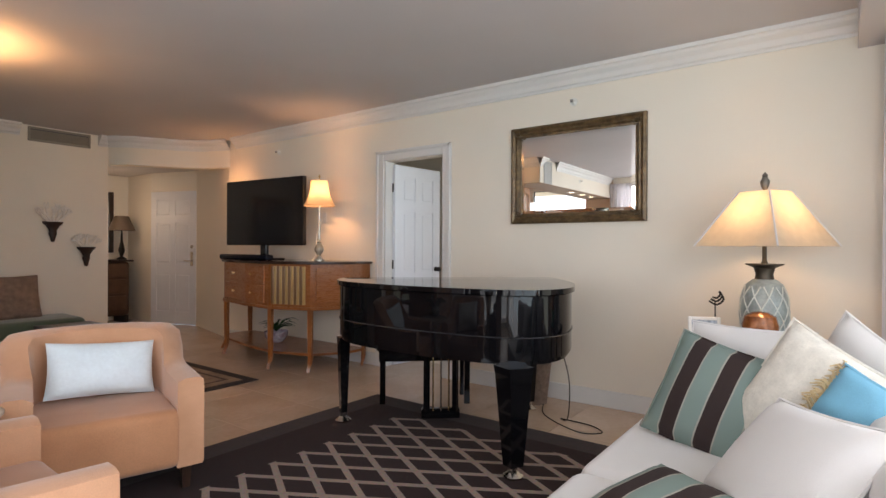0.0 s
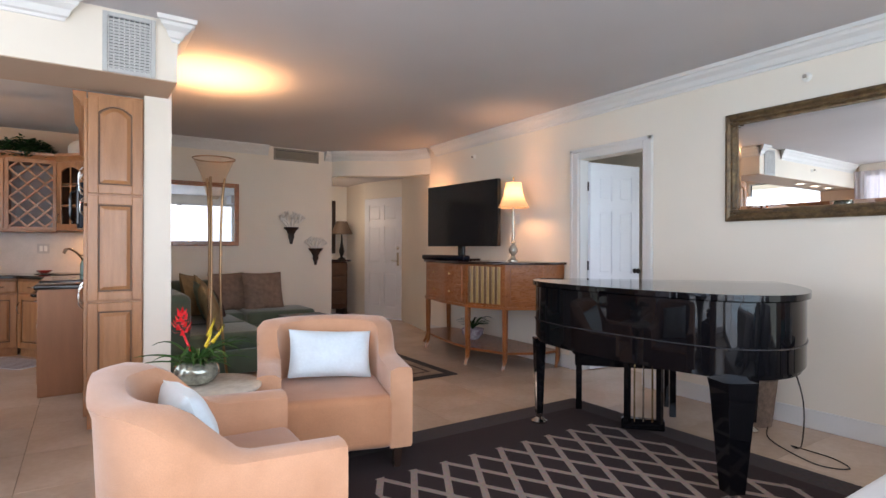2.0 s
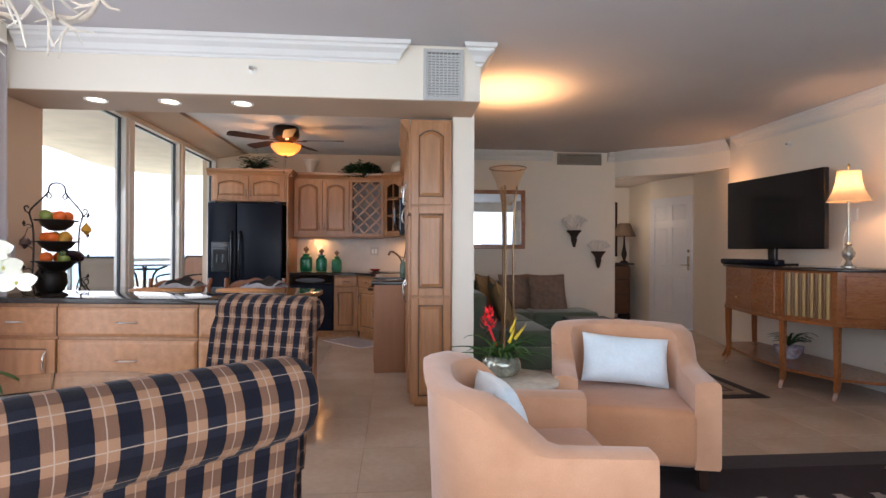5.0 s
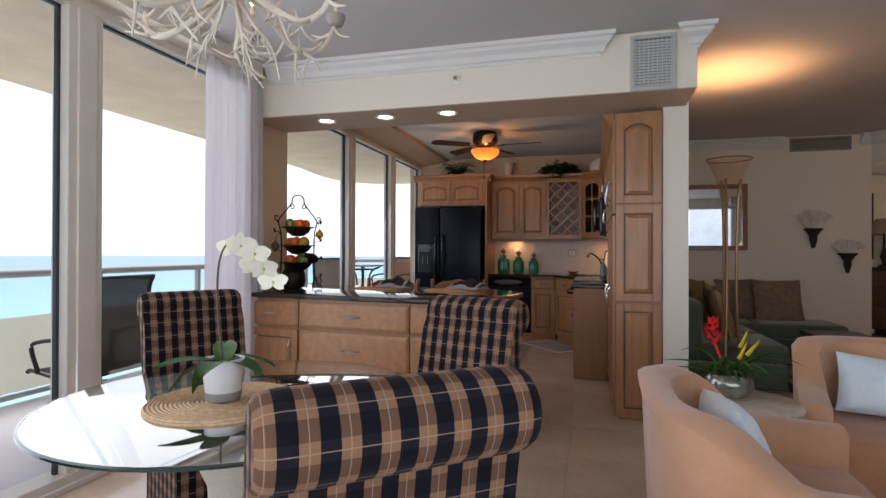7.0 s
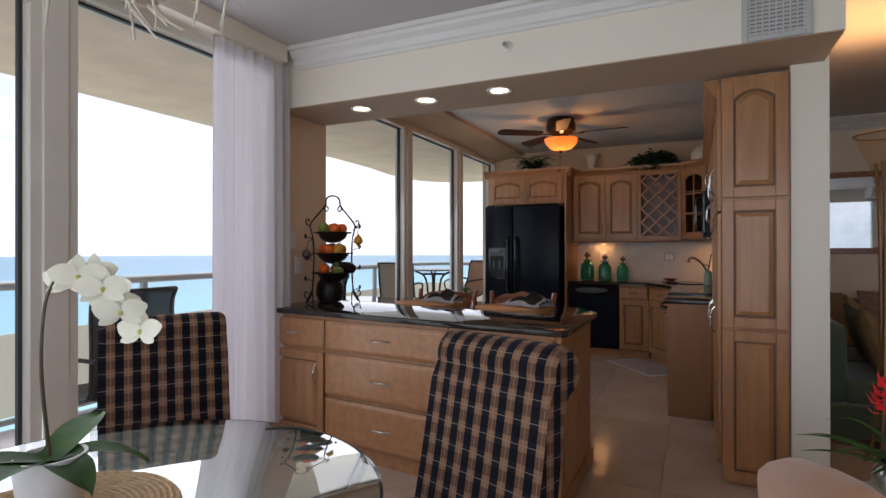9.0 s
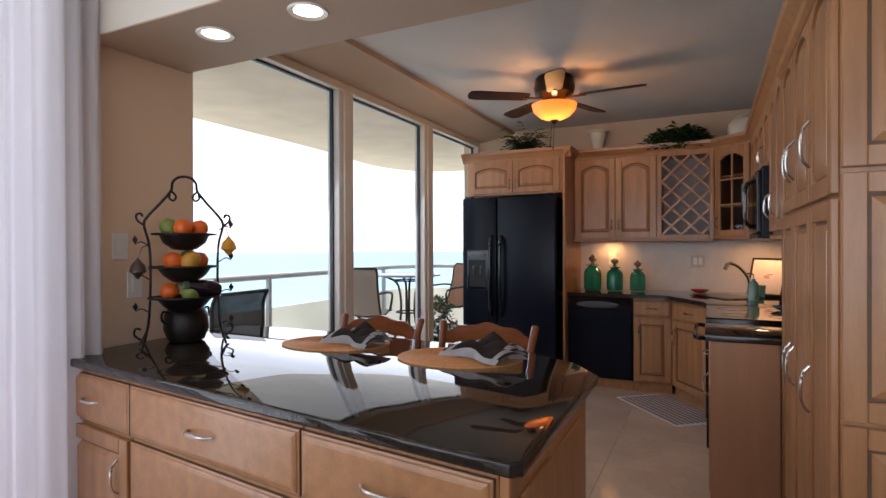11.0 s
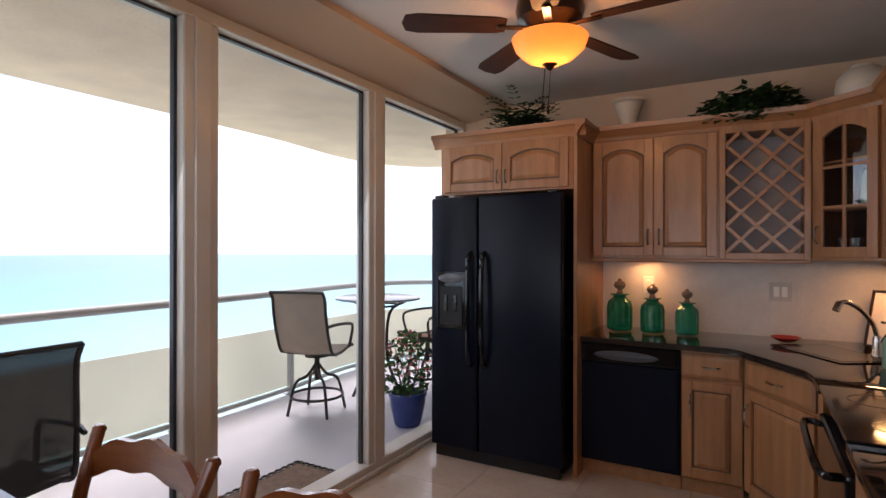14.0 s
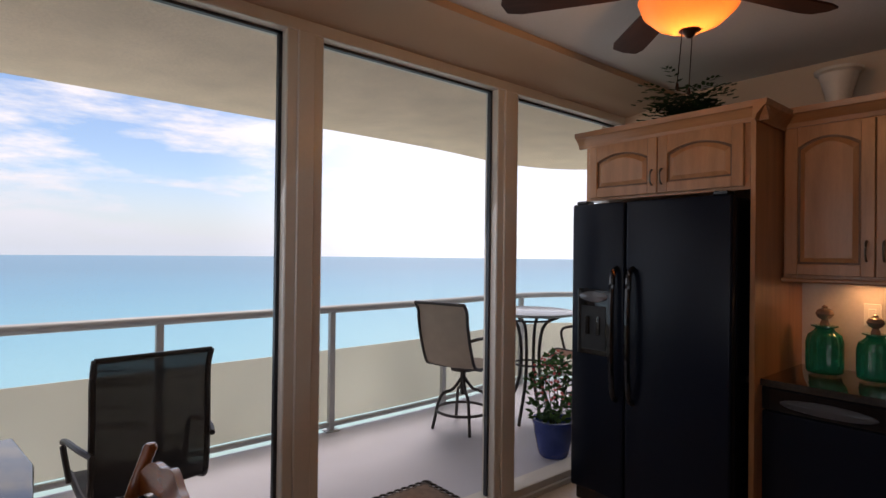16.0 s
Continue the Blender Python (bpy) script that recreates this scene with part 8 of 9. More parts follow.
for k in range(4):
    tube(bm, [lo_ for lo_ in ((hb * math.cos(math.radians(-75 + 90 * k)), hb * math.sin(math.radians(-75 + 90 * k)), zb_), (ht * math.cos(math.radians(-75 + 90 * k)), ht * math.sin(math.radians(-75 + 90 * k)), zt_))], 0.006, 5)
part("shade_piping", bm, WHITECLOTH, pl_)
bm = B()
lathe(bm, [(0.006, 0.915), (0.02, 0.945), (0.026, 0.975), (0.012, 1.0), (0.016, 1.01), (0, 1.03)], 12)
part("finial", bm, mat("pineapple finial", (0.16, 0.14, 0.12), 0.4, 0.5), pl_, smooth=True)
gj = thing("ginger_jar", pose(-0.36, 3.34, 0.641), "round copper and turquoise glazed jar on the end table", "jar")
bm = B()
lathe(bm, [(0.07, 0.0), (0.085, 0.01), (0.088, 0.10), (0.086, 0.13)], 26, close=False)
part("lower_body", bm, mat("turquoise glaze", (0.06, 0.28, 0.25), 0.2, vary=0.3, scale=10), gj, "turquoise glazed lower half", True)
bm = B()
lathe(bm, [(0.086, 0.13), (0.088, 0.18), (0.075, 0.225), (0.04, 0.245), (0, 0.25)], 26, close=False)
part("upper_body", bm, mat("copper glaze", (0.38, 0.12, 0.03), 0.2, 0.3, vary=0.5, scale=12, color2=(0.14, 0.05, 0.02)), gj, "mottled copper glazed upper half", True)
pf = thing("photo_frame", pose(-0.66, 3.50, 0.641, -8, 0, 24), "silver photo frame with a bird ornament above it", "photo frame")
bm = B()
for a in ((-0.09, -0.07, 0, 0.18), (0.07, 0.09, 0, 0.18), (-0.07, 0.07, 0, 0.02), (-0.07, 0.07, 0.16, 0.18)):
    box(bm, a[0], a[1], -0.008, 0.008, a[2], a[3], 0.003)
part("frame", bm, PLASTICW, pf)
bm = B()
box(bm, -0.071, 0.071, -0.002, 0.004, 0.019, 0.161)
part("photo", bm, mat("grey photo print", (0.45, 0.48, 0.52), 0.3, vary=0.6, scale=28, color2=(0.2, 0.22, 0.26)), pf)
bd = thing("bird_ornament", pose(-0.62, 3.58, 0.641), "small dark metal bird ornament on a rod", "ornament")
bm = B()
tube(bm, [(0, 0, 0), (0, 0, 0.27)], 0.004)
part("rod", bm, IRON, bd)
bm = B()
for k in range(3):
    tube(bm, smooth_path([(-0.035 + 0.01 * k, 0, 0.27 + 0.012 * k), (0.01, 0.005 * k, 0.25 + 0.02 * k), (0.045 - 0.008 * k, 0, 0.285 + 0.018 * k), (0.02, 0, 0.33)], 4), 0.006, 6)
part("wire_body", bm, IRON, bd, smooth=True)

# white sofa
so_ = thing("sofa", pose(0, 0, 0), "white slipcovered sofa under the windows", "sofa")
bm = B()
box(bm, -0.74, 0.30, 0.85, 2.95, 0.06, 0.30, 0.03, 3)
part("base", bm, WHITECLOTH, so_, smooth=True)
for y0_, y1_ in ((0.90, 1.86), (1.87, 2.78)):
    bm = B()
    box(bm, -0.78, 0.05, y0_, y1_, 0.29, 0.435, 0.055, 4)
    part("seat_cushion", bm, WHITECLOTH, so_, smooth=True)
bm = B()
box(bm, 0.05, 0.32, 0.85, 2.95, 0.25, 0.74, 0.09, 4)
part("back", bm, WHITECLOTH, so_, smooth=True)
bm = B()
box(bm, -0.66, 0.25, 2.76, 2.97, 0.15, 0.665, 0.09, 4)
part("arm", bm, WHITECLOTH, so_, smooth=True)
for x, y in ((-0.66, 0.95), (-0.66, 2.85), (0.22, 0.95), (0.22, 2.85)):
    bm = B()
    box(bm, x - 0.03, x + 0.03, y - 0.03, y + 0.03, 0.012 if x < 0.3 and y < 3.2 else 0, 0.07)
    part("foot", bm, DARKWOOD, so_)

STRIPEP = bpy.data.materials.new("sage and brown stripe")
STRIPEP.use_nodes = True
n_, l_ = STRIPEP.node_tree.nodes, STRIPEP.node_tree.links
tc = n_.new("ShaderNodeTexCoord")
sp = n_.new("ShaderNodeSeparateXYZ")
l_.new(tc.outputs["Object"], sp.inputs["Vector"])
fr1 = math_node(n_, l_, "FRACT", math_node(n_, l_, "DIVIDE", math_node(n_, l_, "ADD", sp.outputs["X"], 1.0), 0.155))
cr = n_.new("ShaderNodeValToRGB")
cr.color_ramp.interpolation = "CONSTANT"
cr.color_ramp.elements[0].color = (0.16, 0.215, 0.195, 1)
cr.color_ramp.elements[1].position, cr.color_ramp.elements[1].color = 0.48, (0.30, 0.29, 0.25, 1)
for pos_, c in ((0.52, (0.022, 0.011, 0.010, 1)), (0.96, (0.30, 0.29, 0.25, 1))):
    e = cr.color_ramp.elements.new(pos_)
    e.color = c
l_.new(fr1, cr.inputs["Fac"])
l_.new(cr.outputs["Color"], n_["Principled BSDF"].inputs["Base Color"])
n_["Principled BSDF"].inputs["Roughness"].default_value = 0.85
nz = n_.new("ShaderNodeTexNoise")
nz.inputs["Scale"].default_value = 350
l_.new(tc.outputs["Object"], nz.inputs["Vector"])
bp = n_.new("ShaderNodeBump")
bp.inputs["Strength"].default_value, bp.inputs["Distance"].default_value = 0.4, 0.003
l_.new(nz.outputs["Fac"], bp.inputs["Height"])
l_.new(bp.outputs["Normal"], n_["Principled BSDF"].inputs["Normal"])
AQUA = mat("aqua linen", (0.16, 0.40, 0.55), 0.85, vary=0.15, scale=6, bump=0.3, bscale=300)
CHEN = mat("pale chenille", (0.66, 0.63, 0.56), 0.95, vary=0.15, scale=25, bump=0.7, bscale=120)


def pillow(name, m, w, h, t, material, label, group="pillows on the sofa", fringe=None):
    p_ = thing(name, m, label, "pillow", group)
    bm = B()
    cushion(bm, w, h, t, n=14)
    part("cover", bm, material, p_, smooth=True)
    bm = B()
    k = 0.985
    ring = []
    for i in range(41):
        u = i / 40 * 4
        s = int(u) % 4
        f = u - int(u)
        a, b = cor[s], cor[(s + 1) % 4]
        x, z = a[0] + (b[0] - a[0]) * f, a[1] + (b[1] - a[1]) * f
        pin = 1 - 0.05 * (1 - z * z) * abs(x) ** 3
        pin2 = 1 - 0.06 * (1 - x * x) * abs(z) ** 3
        ring.append((x * w / 2 * pin, 0, z * h / 2 * pin2))
    tube(bm, ring, 0.006, 5)
    part("piping", bm, material, p_, smooth=True)
    if fringe:
        rng = random.Random(7)
        bm = B()
        for k in range(70):
            z = (rng.random() - 0.5) * h * 0.9
            c = Vector((-w / 2 * 0.96, 0, z))
            d = Vector((rng.uniform(-0.9, -0.1), rng.uniform(-0.6, 0.6), rng.uniform(-0.5, 0.5))) * 0.05
            tube(bm, [c, c + d * 0.6 + Vector((0, 0, 0.01)), c + d], 0.006, 4, 0.002)
        tagged(part("fringe", bm, fringe, p_, "curly straw-coloured fringe"), kind="stuff")
    return p_


pillow("throw_pillow", pose(-0.34, 2.66, 0.660, -14, 0, -12), 0.50, 0.46, 0.15, WHITECLOTH, "plain white pillow against the sofa arm")
pillow("striped_pillow", pose(-0.42, 2.40, 0.615, -24, 12, -18), 0.46, 0.46, 0.14, STRIPEP, "sage and brown striped pillow on the white sofa")
pillow("throw_pillow", pose(-0.09, 2.28, 0.66, -20, 24, -34), 0.48, 0.48, 0.16, CHEN, "pale chenille pillow on the white sofa")
pillow("throw_pillow", pose(0.05, 2.50, 0.68, -12, 26, -45), 0.46, 0.46, 0.15, WHITECLOTH, "white pillow propped behind the others")
pillow("aqua_pillow", pose(0.03, 2.14, 0.715, -24, 20, -40), 0.22, 0.22, 0.09, AQUA, "aqua pillow with a straw-coloured fringe", fringe=mat("straw fringe", (0.55, 0.42, 0.24), 0.8))
pillow("throw_pillow", pose(-0.14, 1.78, 0.565, -40, -6, -55), 0.52, 0.50, 0.18, WHITECLOTH, "large white pillow lying on the sofa")
pillow("striped_pillow", pose(-0.40, 1.60, 0.470, -78, 0, -30), 0.40, 0.38, 0.12, STRIPEP, "sage and brown striped pillow lying flat on the seat")

# far wall: glazed picture, coral on brackets, vents
wp = thing("framed_picture", pose(XW, 1.25, 1.665, 0, 0, 90), "glazed picture in a reddish wood frame mirroring the windows", "picture")
bm = B()
for a in ((-0.48, -0.42, -0.42, 0.42), (0.42, 0.48, -0.42, 0.42), (-0.42, 0.42, -0.42, -0.36), (-0.42, 0.42, 0.36, 0.42)):
    box(bm, a[0], a[1], -0.03, 0, a[2], a[3], 0.008, 2)
part("frame", bm, CHERRY, wp)
bm = B()
box(bm, -0.42, 0.42, -0.012, -0.004, -0.36, 0.36)
part("glazing", bm, mat("dark mirroring glazing", (0.72, 0.76, 0.80), 0.02, 1.0), wp, "mirror-like glazing")
CORAL = mat("white coral", (0.74, 0.70, 0.64), 0.8, vary=0.15, scale=20, bump=0.4, bscale=90)
for by, bz, big in ((2.44, 1.27, 1.0), (2.80, 0.97, 0.75)):
    bk_ = thing("wall_bracket", pose(XW, by, bz, 0, 0, 90), "dark carved wall bracket holding coral", "wall bracket", "coral brackets")
    bm = B()
    lathe(bm, [(0.0, 0.0), (0.02, 0.01), (0.03, 0.06), (0.045, 0.10), (0.04, 0.14), (0.075, 0.20), (0.105, 0.225), (0.11, 0.245), (0, 0.245)], 14)
    turn(bm, pose(0, -0.055, 0) @ Matrix.Diagonal((1, 0.5, 1, 1)))
    part("corbel", bm, DARKWOOD, bk_, smooth=True)
    cr_ = thing("coral", pose(XW, by, bz + 0.246, 0, 0, 90), "branching white coral on the dark bracket", "coral", "white coral")
    rng = random.Random(int(bz * 100))
    bm = B()

    def grow(p, d, ln, r, depth):
        q = p + d * ln
        tube(bm, [p, (p + q) / 2 + Vector((rng.uniform(-1, 1), 0, rng.uniform(-1, 1))) * ln * 0.08, q], r, 6, r * 0.8)
        if depth:
            for _ in range(3 if depth > 1 else 2):
                e_ = (d + Vector((rng.uniform(-0.9, 0.9), rng.uniform(-0.35, 0.25), rng.uniform(-0.1, 0.6)))).normalized()
                grow(q, e_, ln * rng.uniform(0.6, 0.85), r * 0.72, depth - 1)
    for k in range(5):
        dd = Vector(((k - 2) * 0.42, rng.uniform(-0.2, 0.1), 0.8)).normalized()
        grow(Vector(((k - 2) * 0.025, -0.055, 0.0)), dd, 0.082 * big, 0.019, 3)
    part("coral_body", bm, CORAL, cr_)


def vent(name, m, w, h, slats, label, upright=False, paint=None):
    v = thing(name, m, label, "vent")
    bm = B()
    for a in ((-w / 2, -w / 2 + 0.025, -h / 2, h / 2), (w / 2 - 0.025, w / 2, -h / 2, h / 2), (-w / 2 + 0.025, w / 2 - 0.025, -h / 2, -h / 2 + 0.025), (-w / 2 + 0.025, w / 2 - 0.025, h / 2 - 0.025, h / 2)):
        box(bm, a[0], a[1], -0.014, 0, a[2], a[3], 0.003)
    part("frame", bm, paint or TRIM, v)
    bm = B()
    box(bm, -w / 2 + 0.02, w / 2 - 0.02, -0.002, 0, -h / 2 + 0.02, h / 2 - 0.02)
    part("backing", bm, mat("vent shadow backing", (0.10, 0.10, 0.10), 0.8), v)
    n = slats
    for k in range(n):
        bm = B()
        z = -h / 2 + 0.03 + (h - 0.06) * (k + 0.5) / n
        box(bm, -w / 2 + 0.024, w / 2 - 0.024, -0.0095, -0.0075, -0.007, 0.007)
        part("slat", bm, paint or PLASTICW, v, at=pose(0, 0, z, 35, 0, 0))
    if upright:
        for k in range(9):
            bm = B()
            x = -w / 2 + 0.03 + (w - 0.06) * k / 8
            box(bm, x - 0.002, x + 0.002, -0.006, -0.003, -h / 2 + 0.024, h / 2 - 0.024)
            part("bar", bm, PLASTICW, v)
    return v


vent("air_vent", pose(XB1 + 0.001, 0.205, 2.445, 0, 0, 90), 0.28, 0.36, 16, "white slatted air vent on the beam", True, mat("pale grey vent paint", (0.47, 0.47, 0.46), 0.5, vary=0.06))
vent("air_vent", pose(XW + 0.001, 2.53, 2.55, 0, 0, 90), 0.66, 0.17, 8, "wide grey slatted vent on the far wall", paint=mat("grey vent paint", (0.27, 0.24, 0.20), 0.5, vary=0.08))
for nm, m in (("smoke_sensor", pose(-1.75, YN, 2.40)), ("smoke_sensor", pose(XB1, -1.10, 2.44, 0, 0, 90)), ("smoke_sensor", pose(-5.55, YN, 2.38))):
    sd_ = thing(nm, m, "small white sprinkler head on the wall", "sprinkler", "sprinklers")
    bm = B()
    lathe(bm, [(0.032, 0), (0.032, 0.006), (0.016, 0.012), (0.012, 0.03), (0, 0.03)], 16)
    part("escutcheon", bm, PLASTICW, sd_, smooth=True, at=pose(0, 0, 0, 90, 0, 0))
    bm = B()
    box(bm, -0.012, 0.012, -0.05, -0.028, -0.012, 0.012, 0.003)
    part("nozzle", bm, CHROME, sd_)

# green sectional sofa
gs = thing("sectional_sofa", pose(0, 0, 0), "sage green velvet sectional sofa in the corner", "sofa")
bm = B()
slab(bm, [(-5.25, 0.52), (-5.25, 1.42), (-6.85, 1.42), (-6.85, 2.52), (XW + 0.02, 2.52), (XW + 0.02, 0.52)], 0.05, 0.27, 0.02, 2)
part("base", bm, GREENCLOTH, gs)
for a in ((-6.05, -5.28, 0.74, 1.45), (-6.83, -6.07, 0.74, 1.45), (-7.46, -6.85, 0.74, 1.62), (-7.46, -6.83, 1.64, 2.50)):
    bm = B()
    box(bm, a[0], a[1], a[2], a[3], 0.26, 0.43, 0.05, 4)
    part("seat_cushion", bm, GREENCLOTH, gs, smooth=True)
for a in ((-6.05, -5.28, 0.52, 0.78), (-6.84, -6.07, 0.52, 0.78), (XW + 0.02, -6.86, 0.52, 0.78), (XW + 0.02, XW + 0.28, 0.80, 1.62)):
    bm = B()
    box(bm, a[0], a[1], a[2], a[3], 0.24, 0.80, 0.07, 4)
    part("back_cushion", bm, GREENCLOTH, gs, smooth=True)
GOLD = mat("mustard damask", (0.24, 0.17, 0.08), 0.75, vary=0.3, scale=16, bump=0.3, bscale=200)
TAUPE = mat("taupe damask", (0.22, 0.15, 0.11), 0.75, vary=0.35, scale=16, bump=0.3, bscale=200)
BRWN = mat("dark brown plush", (0.03, 0.015, 0.012), 0.9, vary=0.3, scale=10)
SAGE = mat("pale sage cotton", (0.12, 0.16, 0.12), 0.85, vary=0.2, scale=8)
for m, s, mt, lb in ((pose(-5.55, 0.98, 0.64, -18, 10, 168), 0.48, GOLD, "mustard damask pillow on the green sofa"), (pose(-5.85, 1.02, 0.63, -20, -8, 190), 0.46, SAGE, "pale sage pillow on the green sofa"),
                     (pose(-6.25, 1.08, 0.64, -24, 18, 160), 0.50, GOLD, "mustard damask pillow leaning on the green sofa"), (pose(-6.55, 1.18, 0.60, -30, 14, 150), 0.42, BRWN, "dark brown pillow on the green sofa"),
                     (pose(-7.30, 1.95, 0.64, -16, 0, 95), 0.52, TAUPE, "taupe damask pillow on the green sofa"), (pose(-7.34, 1.52, 0.65, -14, 0, 110), 0.50, TAUPE, "taupe damask pillow in the corner of the sofa"),
                     (pose(-6.95, 1.05, 0.66, -16, 6, 150), 0.50, GOLD, "mustard pillow in the corner of the sofa")):
    pillow("throw_pillow", m, s, s, 0.15, mt, lb, "pillows on the green sofa")
ct = thing("coffee_table", pose(-6.25, 2.20, 0.0096), "low dark wooden coffee table before the green sofa", "coffee table")
bm = B()
box(bm, -0.36, 0.36, -0.26, 0.26, 0.36, 0.40, 0.008, 2)
part("top", bm, DARKWOOD, ct)
for sx in (-0.31, 0.31):
    for sy in (-0.21, 0.21):
        bm = B()
        box(bm, sx - 0.02, sx + 0.02, sy - 0.02, sy + 0.02, 0.0, 0.36, 0.003)
        part("leg", bm, DARKWOOD, ct)

# hall
hd = thing("hall_chest", pose(-9.45, 3.62, 0, 0, 0, 90), "dark bombe chest of drawers in the hall", "chest")
bm = B()
box(bm, -0.38, 0.38, -0.22, 0.22, 0.12, 0.98, 0.05, 3)
part("body", bm, mat("brown bombe veneer", (0.09, 0.045, 0.025), 0.35, vary=0.3, scale=6), hd, smooth=True)
bm = B()
box(bm, -0.42, 0.42, -0.26, 0.24, 0.98, 1.01, 0.008, 2)
part("top", bm, DARKWOOD, hd)
for z in (0.22, 0.48, 0.74):
    bm = B()
    box(bm, -0.33, 0.33, -0.232, -0.215, z, z + 0.22, 0.01, 2)
    part("drawer", bm, mat("brown drawer veneer", (0.11, 0.055, 0.03), 0.35, vary=0.3, scale=6), hd)
for sx in (-0.34, 0.34):
    bm = B()
    box(bm, sx - 0.03, sx + 0.03, -0.2, 0.2, 0.0, 0.13, 0.004)
    part("leg", bm, DARKWOOD, hd)
hm = thing("hall_mirror", pose(-9.748, 3.62, 1.62, 0, 0, 90), "dark framed mirror over the hall chest", "mirror")
bm = B()
for a in ((-0.33, -0.25, -0.5, 0.5), (0.25, 0.33, -0.5, 0.5), (-0.25, 0.25, -0.5, -0.42), (-0.25, 0.25, 0.42, 0.5)):
    box(bm, a[0], a[1], -0.04, 0, a[2], a[3], 0.01, 2)
part("frame", bm, DARKWOOD, hm)
bm = B()
box(bm, -0.25, 0.25, -0.01, -0.004, -0.42, 0.42)
part("mirror_glass", bm, MIRROR, hm)
hl = thing("hall_lamp", pose(-9.35, 3.92, 1.011), "small table lamp with a dark bronze shade in the hall", "table lamp")
bm = B()
lathe(bm, [(0.07, 0), (0.07, 0.02), (0.02, 0.05), (0.05, 0.15), (0.02, 0.3), (0.01, 0.5), (0, 0.5)], 16)
part("stem", bm, IRON, hl, smooth=True)
bm = B()
lathe(bm, [(0.20, 0.47), (0.10, 0.70)], 20, close=False)
part("shade", bm, mat("bronze shade", (0.10, 0.07, 0.05), 0.6), hl, smooth=True)
plate("light_switch", pose(-7.75, 4.40, 1.35, 0, 0, -12), 0.075, 0.12, "switch", "grey switch plate beside the entrance door")

# ---------------------------------------------------------------- balcony furniture
SLING = mat("taupe sling mesh", (0.42, 0.36, 0.30), 0.8, vary=0.1, scale=12, bump=0.4, bscale=320)
DKSLING = mat("charcoal sling mesh", (0.042, 0.038, 0.038), 0.75, alpha=0.96, vary=0.2, scale=12, bump=0.4, bscale=320)
PEACHSL = mat("peach sling mesh", (0.50, 0.30, 0.20), 0.8, vary=0.1, scale=12)
BFRAME = mat("bronze powder coat", (0.04, 0.035, 0.032), 0.4, 0.4, vary=0.2)


def sling_chair(m, cloth, swivel, zs, label, back=0.56, lean=1.0):
    """A balcony chair facing -y, with a sling seat; swivel chairs stand on a ringed pedestal."""
    c = thing("sling_chair", m, label, "chair", "balcony chairs")
    top = zs + back
    yt = 0.26 + 0.13 * lean
    prof = smooth_path([(0, -0.24, zs + 0.02), (0, -0.20, zs + 0.035), (0, 0.0, zs), (0, 0.17, zs + 0.01), (0, 0.235, zs + 0.07), (0, 0.235 + 0.065 * lean, zs + 0.45 * back), (0, 0.22 + 0.115 * lean, zs + 0.72 * back), (0, 0.225 + 0.12 * lean, zs + 0.88 * back), (0, yt, top)], 4)
    bm = B()
    a = [bm.verts.new((-0.235, p.y, p.z)) for p in prof]
    b = [bm.verts.new((0, p.y + 0.012, p.z - 0.012)) for p in prof]
    d = [bm.verts.new((0.235, p.y, p.z)) for p in prof]
    for k in range(len(prof) - 1):
        bm.faces.new((a[k], b[k], b[k + 1], a[k + 1]))
        bm.faces.new((b[k], d[k], d[k + 1], b[k + 1]))
    bmesh.ops.solidify(bm, geom=bm.faces[:], thickness=0.008)
    part("sling", bm, cloth, c, "woven sling seat and back", True)
    for s in (-1, 1):
        bm = B()
        tube(bm, [(s * 0.245, p.y, p.z) for p in prof], 0.014, 7)
        part("side_rail", bm, BFRAME, c, smooth=True)
        bm = B()
        tube(bm, smooth_path([(s * 0.25, 0.30, zs + 0.26), (s * 0.28, 0.18, zs + 0.27), (s * 0.29, -0.06, zs + 0.25), (s * 0.285, -0.15, zs + 0.20), (s * 0.262, -0.12, zs + 0.02)], 4), 0.014, 7)
        part("arm", bm, BFRAME, c, smooth=True)
    bm = B()
    tube(bm, [(-0.245, yt, top), (0.245, yt, top)], 0.014, 7)
    tube(bm, [(-0.245, 0.10, zs - 0.01), (0.245, 0.10, zs - 0.01)], 0.014, 7)
    part("cross_rail", bm, BFRAME, c, smooth=True)
    if swivel:
        bm = B()
        tube(bm, [(0, 0, 0.53 * zs), (0, 0, zs - 0.02)], 0.025, 10)
        lathe(bm, [(0.11, zs - 0.05), (0.11, zs - 0.02), (0, zs - 0.02)], 18)
        part("pedestal", bm, BFRAME, c, smooth=True)
        for k in range(4):
            an = math.radians(45 + 90 * k)
            bm = B()
            tube(bm, smooth_path([(0, 0, 0.82 * zs), (0.09 * math.cos(an), 0.09 * math.sin(an), 0.61 * zs), (0.20 * math.cos(an), 0.20 * math.sin(an), 0.5 * zs), (0.27 * math.cos(an), 0.27 * math.sin(an), 0.0)], 4), 0.014, 7)
            part("leg", bm, BFRAME, c, smooth=True)
        bm = B()
        tube(bm, [(0.235 * math.cos(k * math.pi / 16), 0.235 * math.sin(k * math.pi / 16), 0.16) for k in range(33)], 0.013, 7)
        part("foot_ring", bm, BFRAME, c, smooth=True)
    else:
        for sx in (-0.24, 0.24):
            for sy in (-0.2, 0.2):
                bm = B()
                tube(bm, [(sx, sy, zs), (sx * 1.12, sy * 1.2, 0.0)], 0.014, 7)
                part("leg", bm, BFRAME, c, smooth=True)
    return c


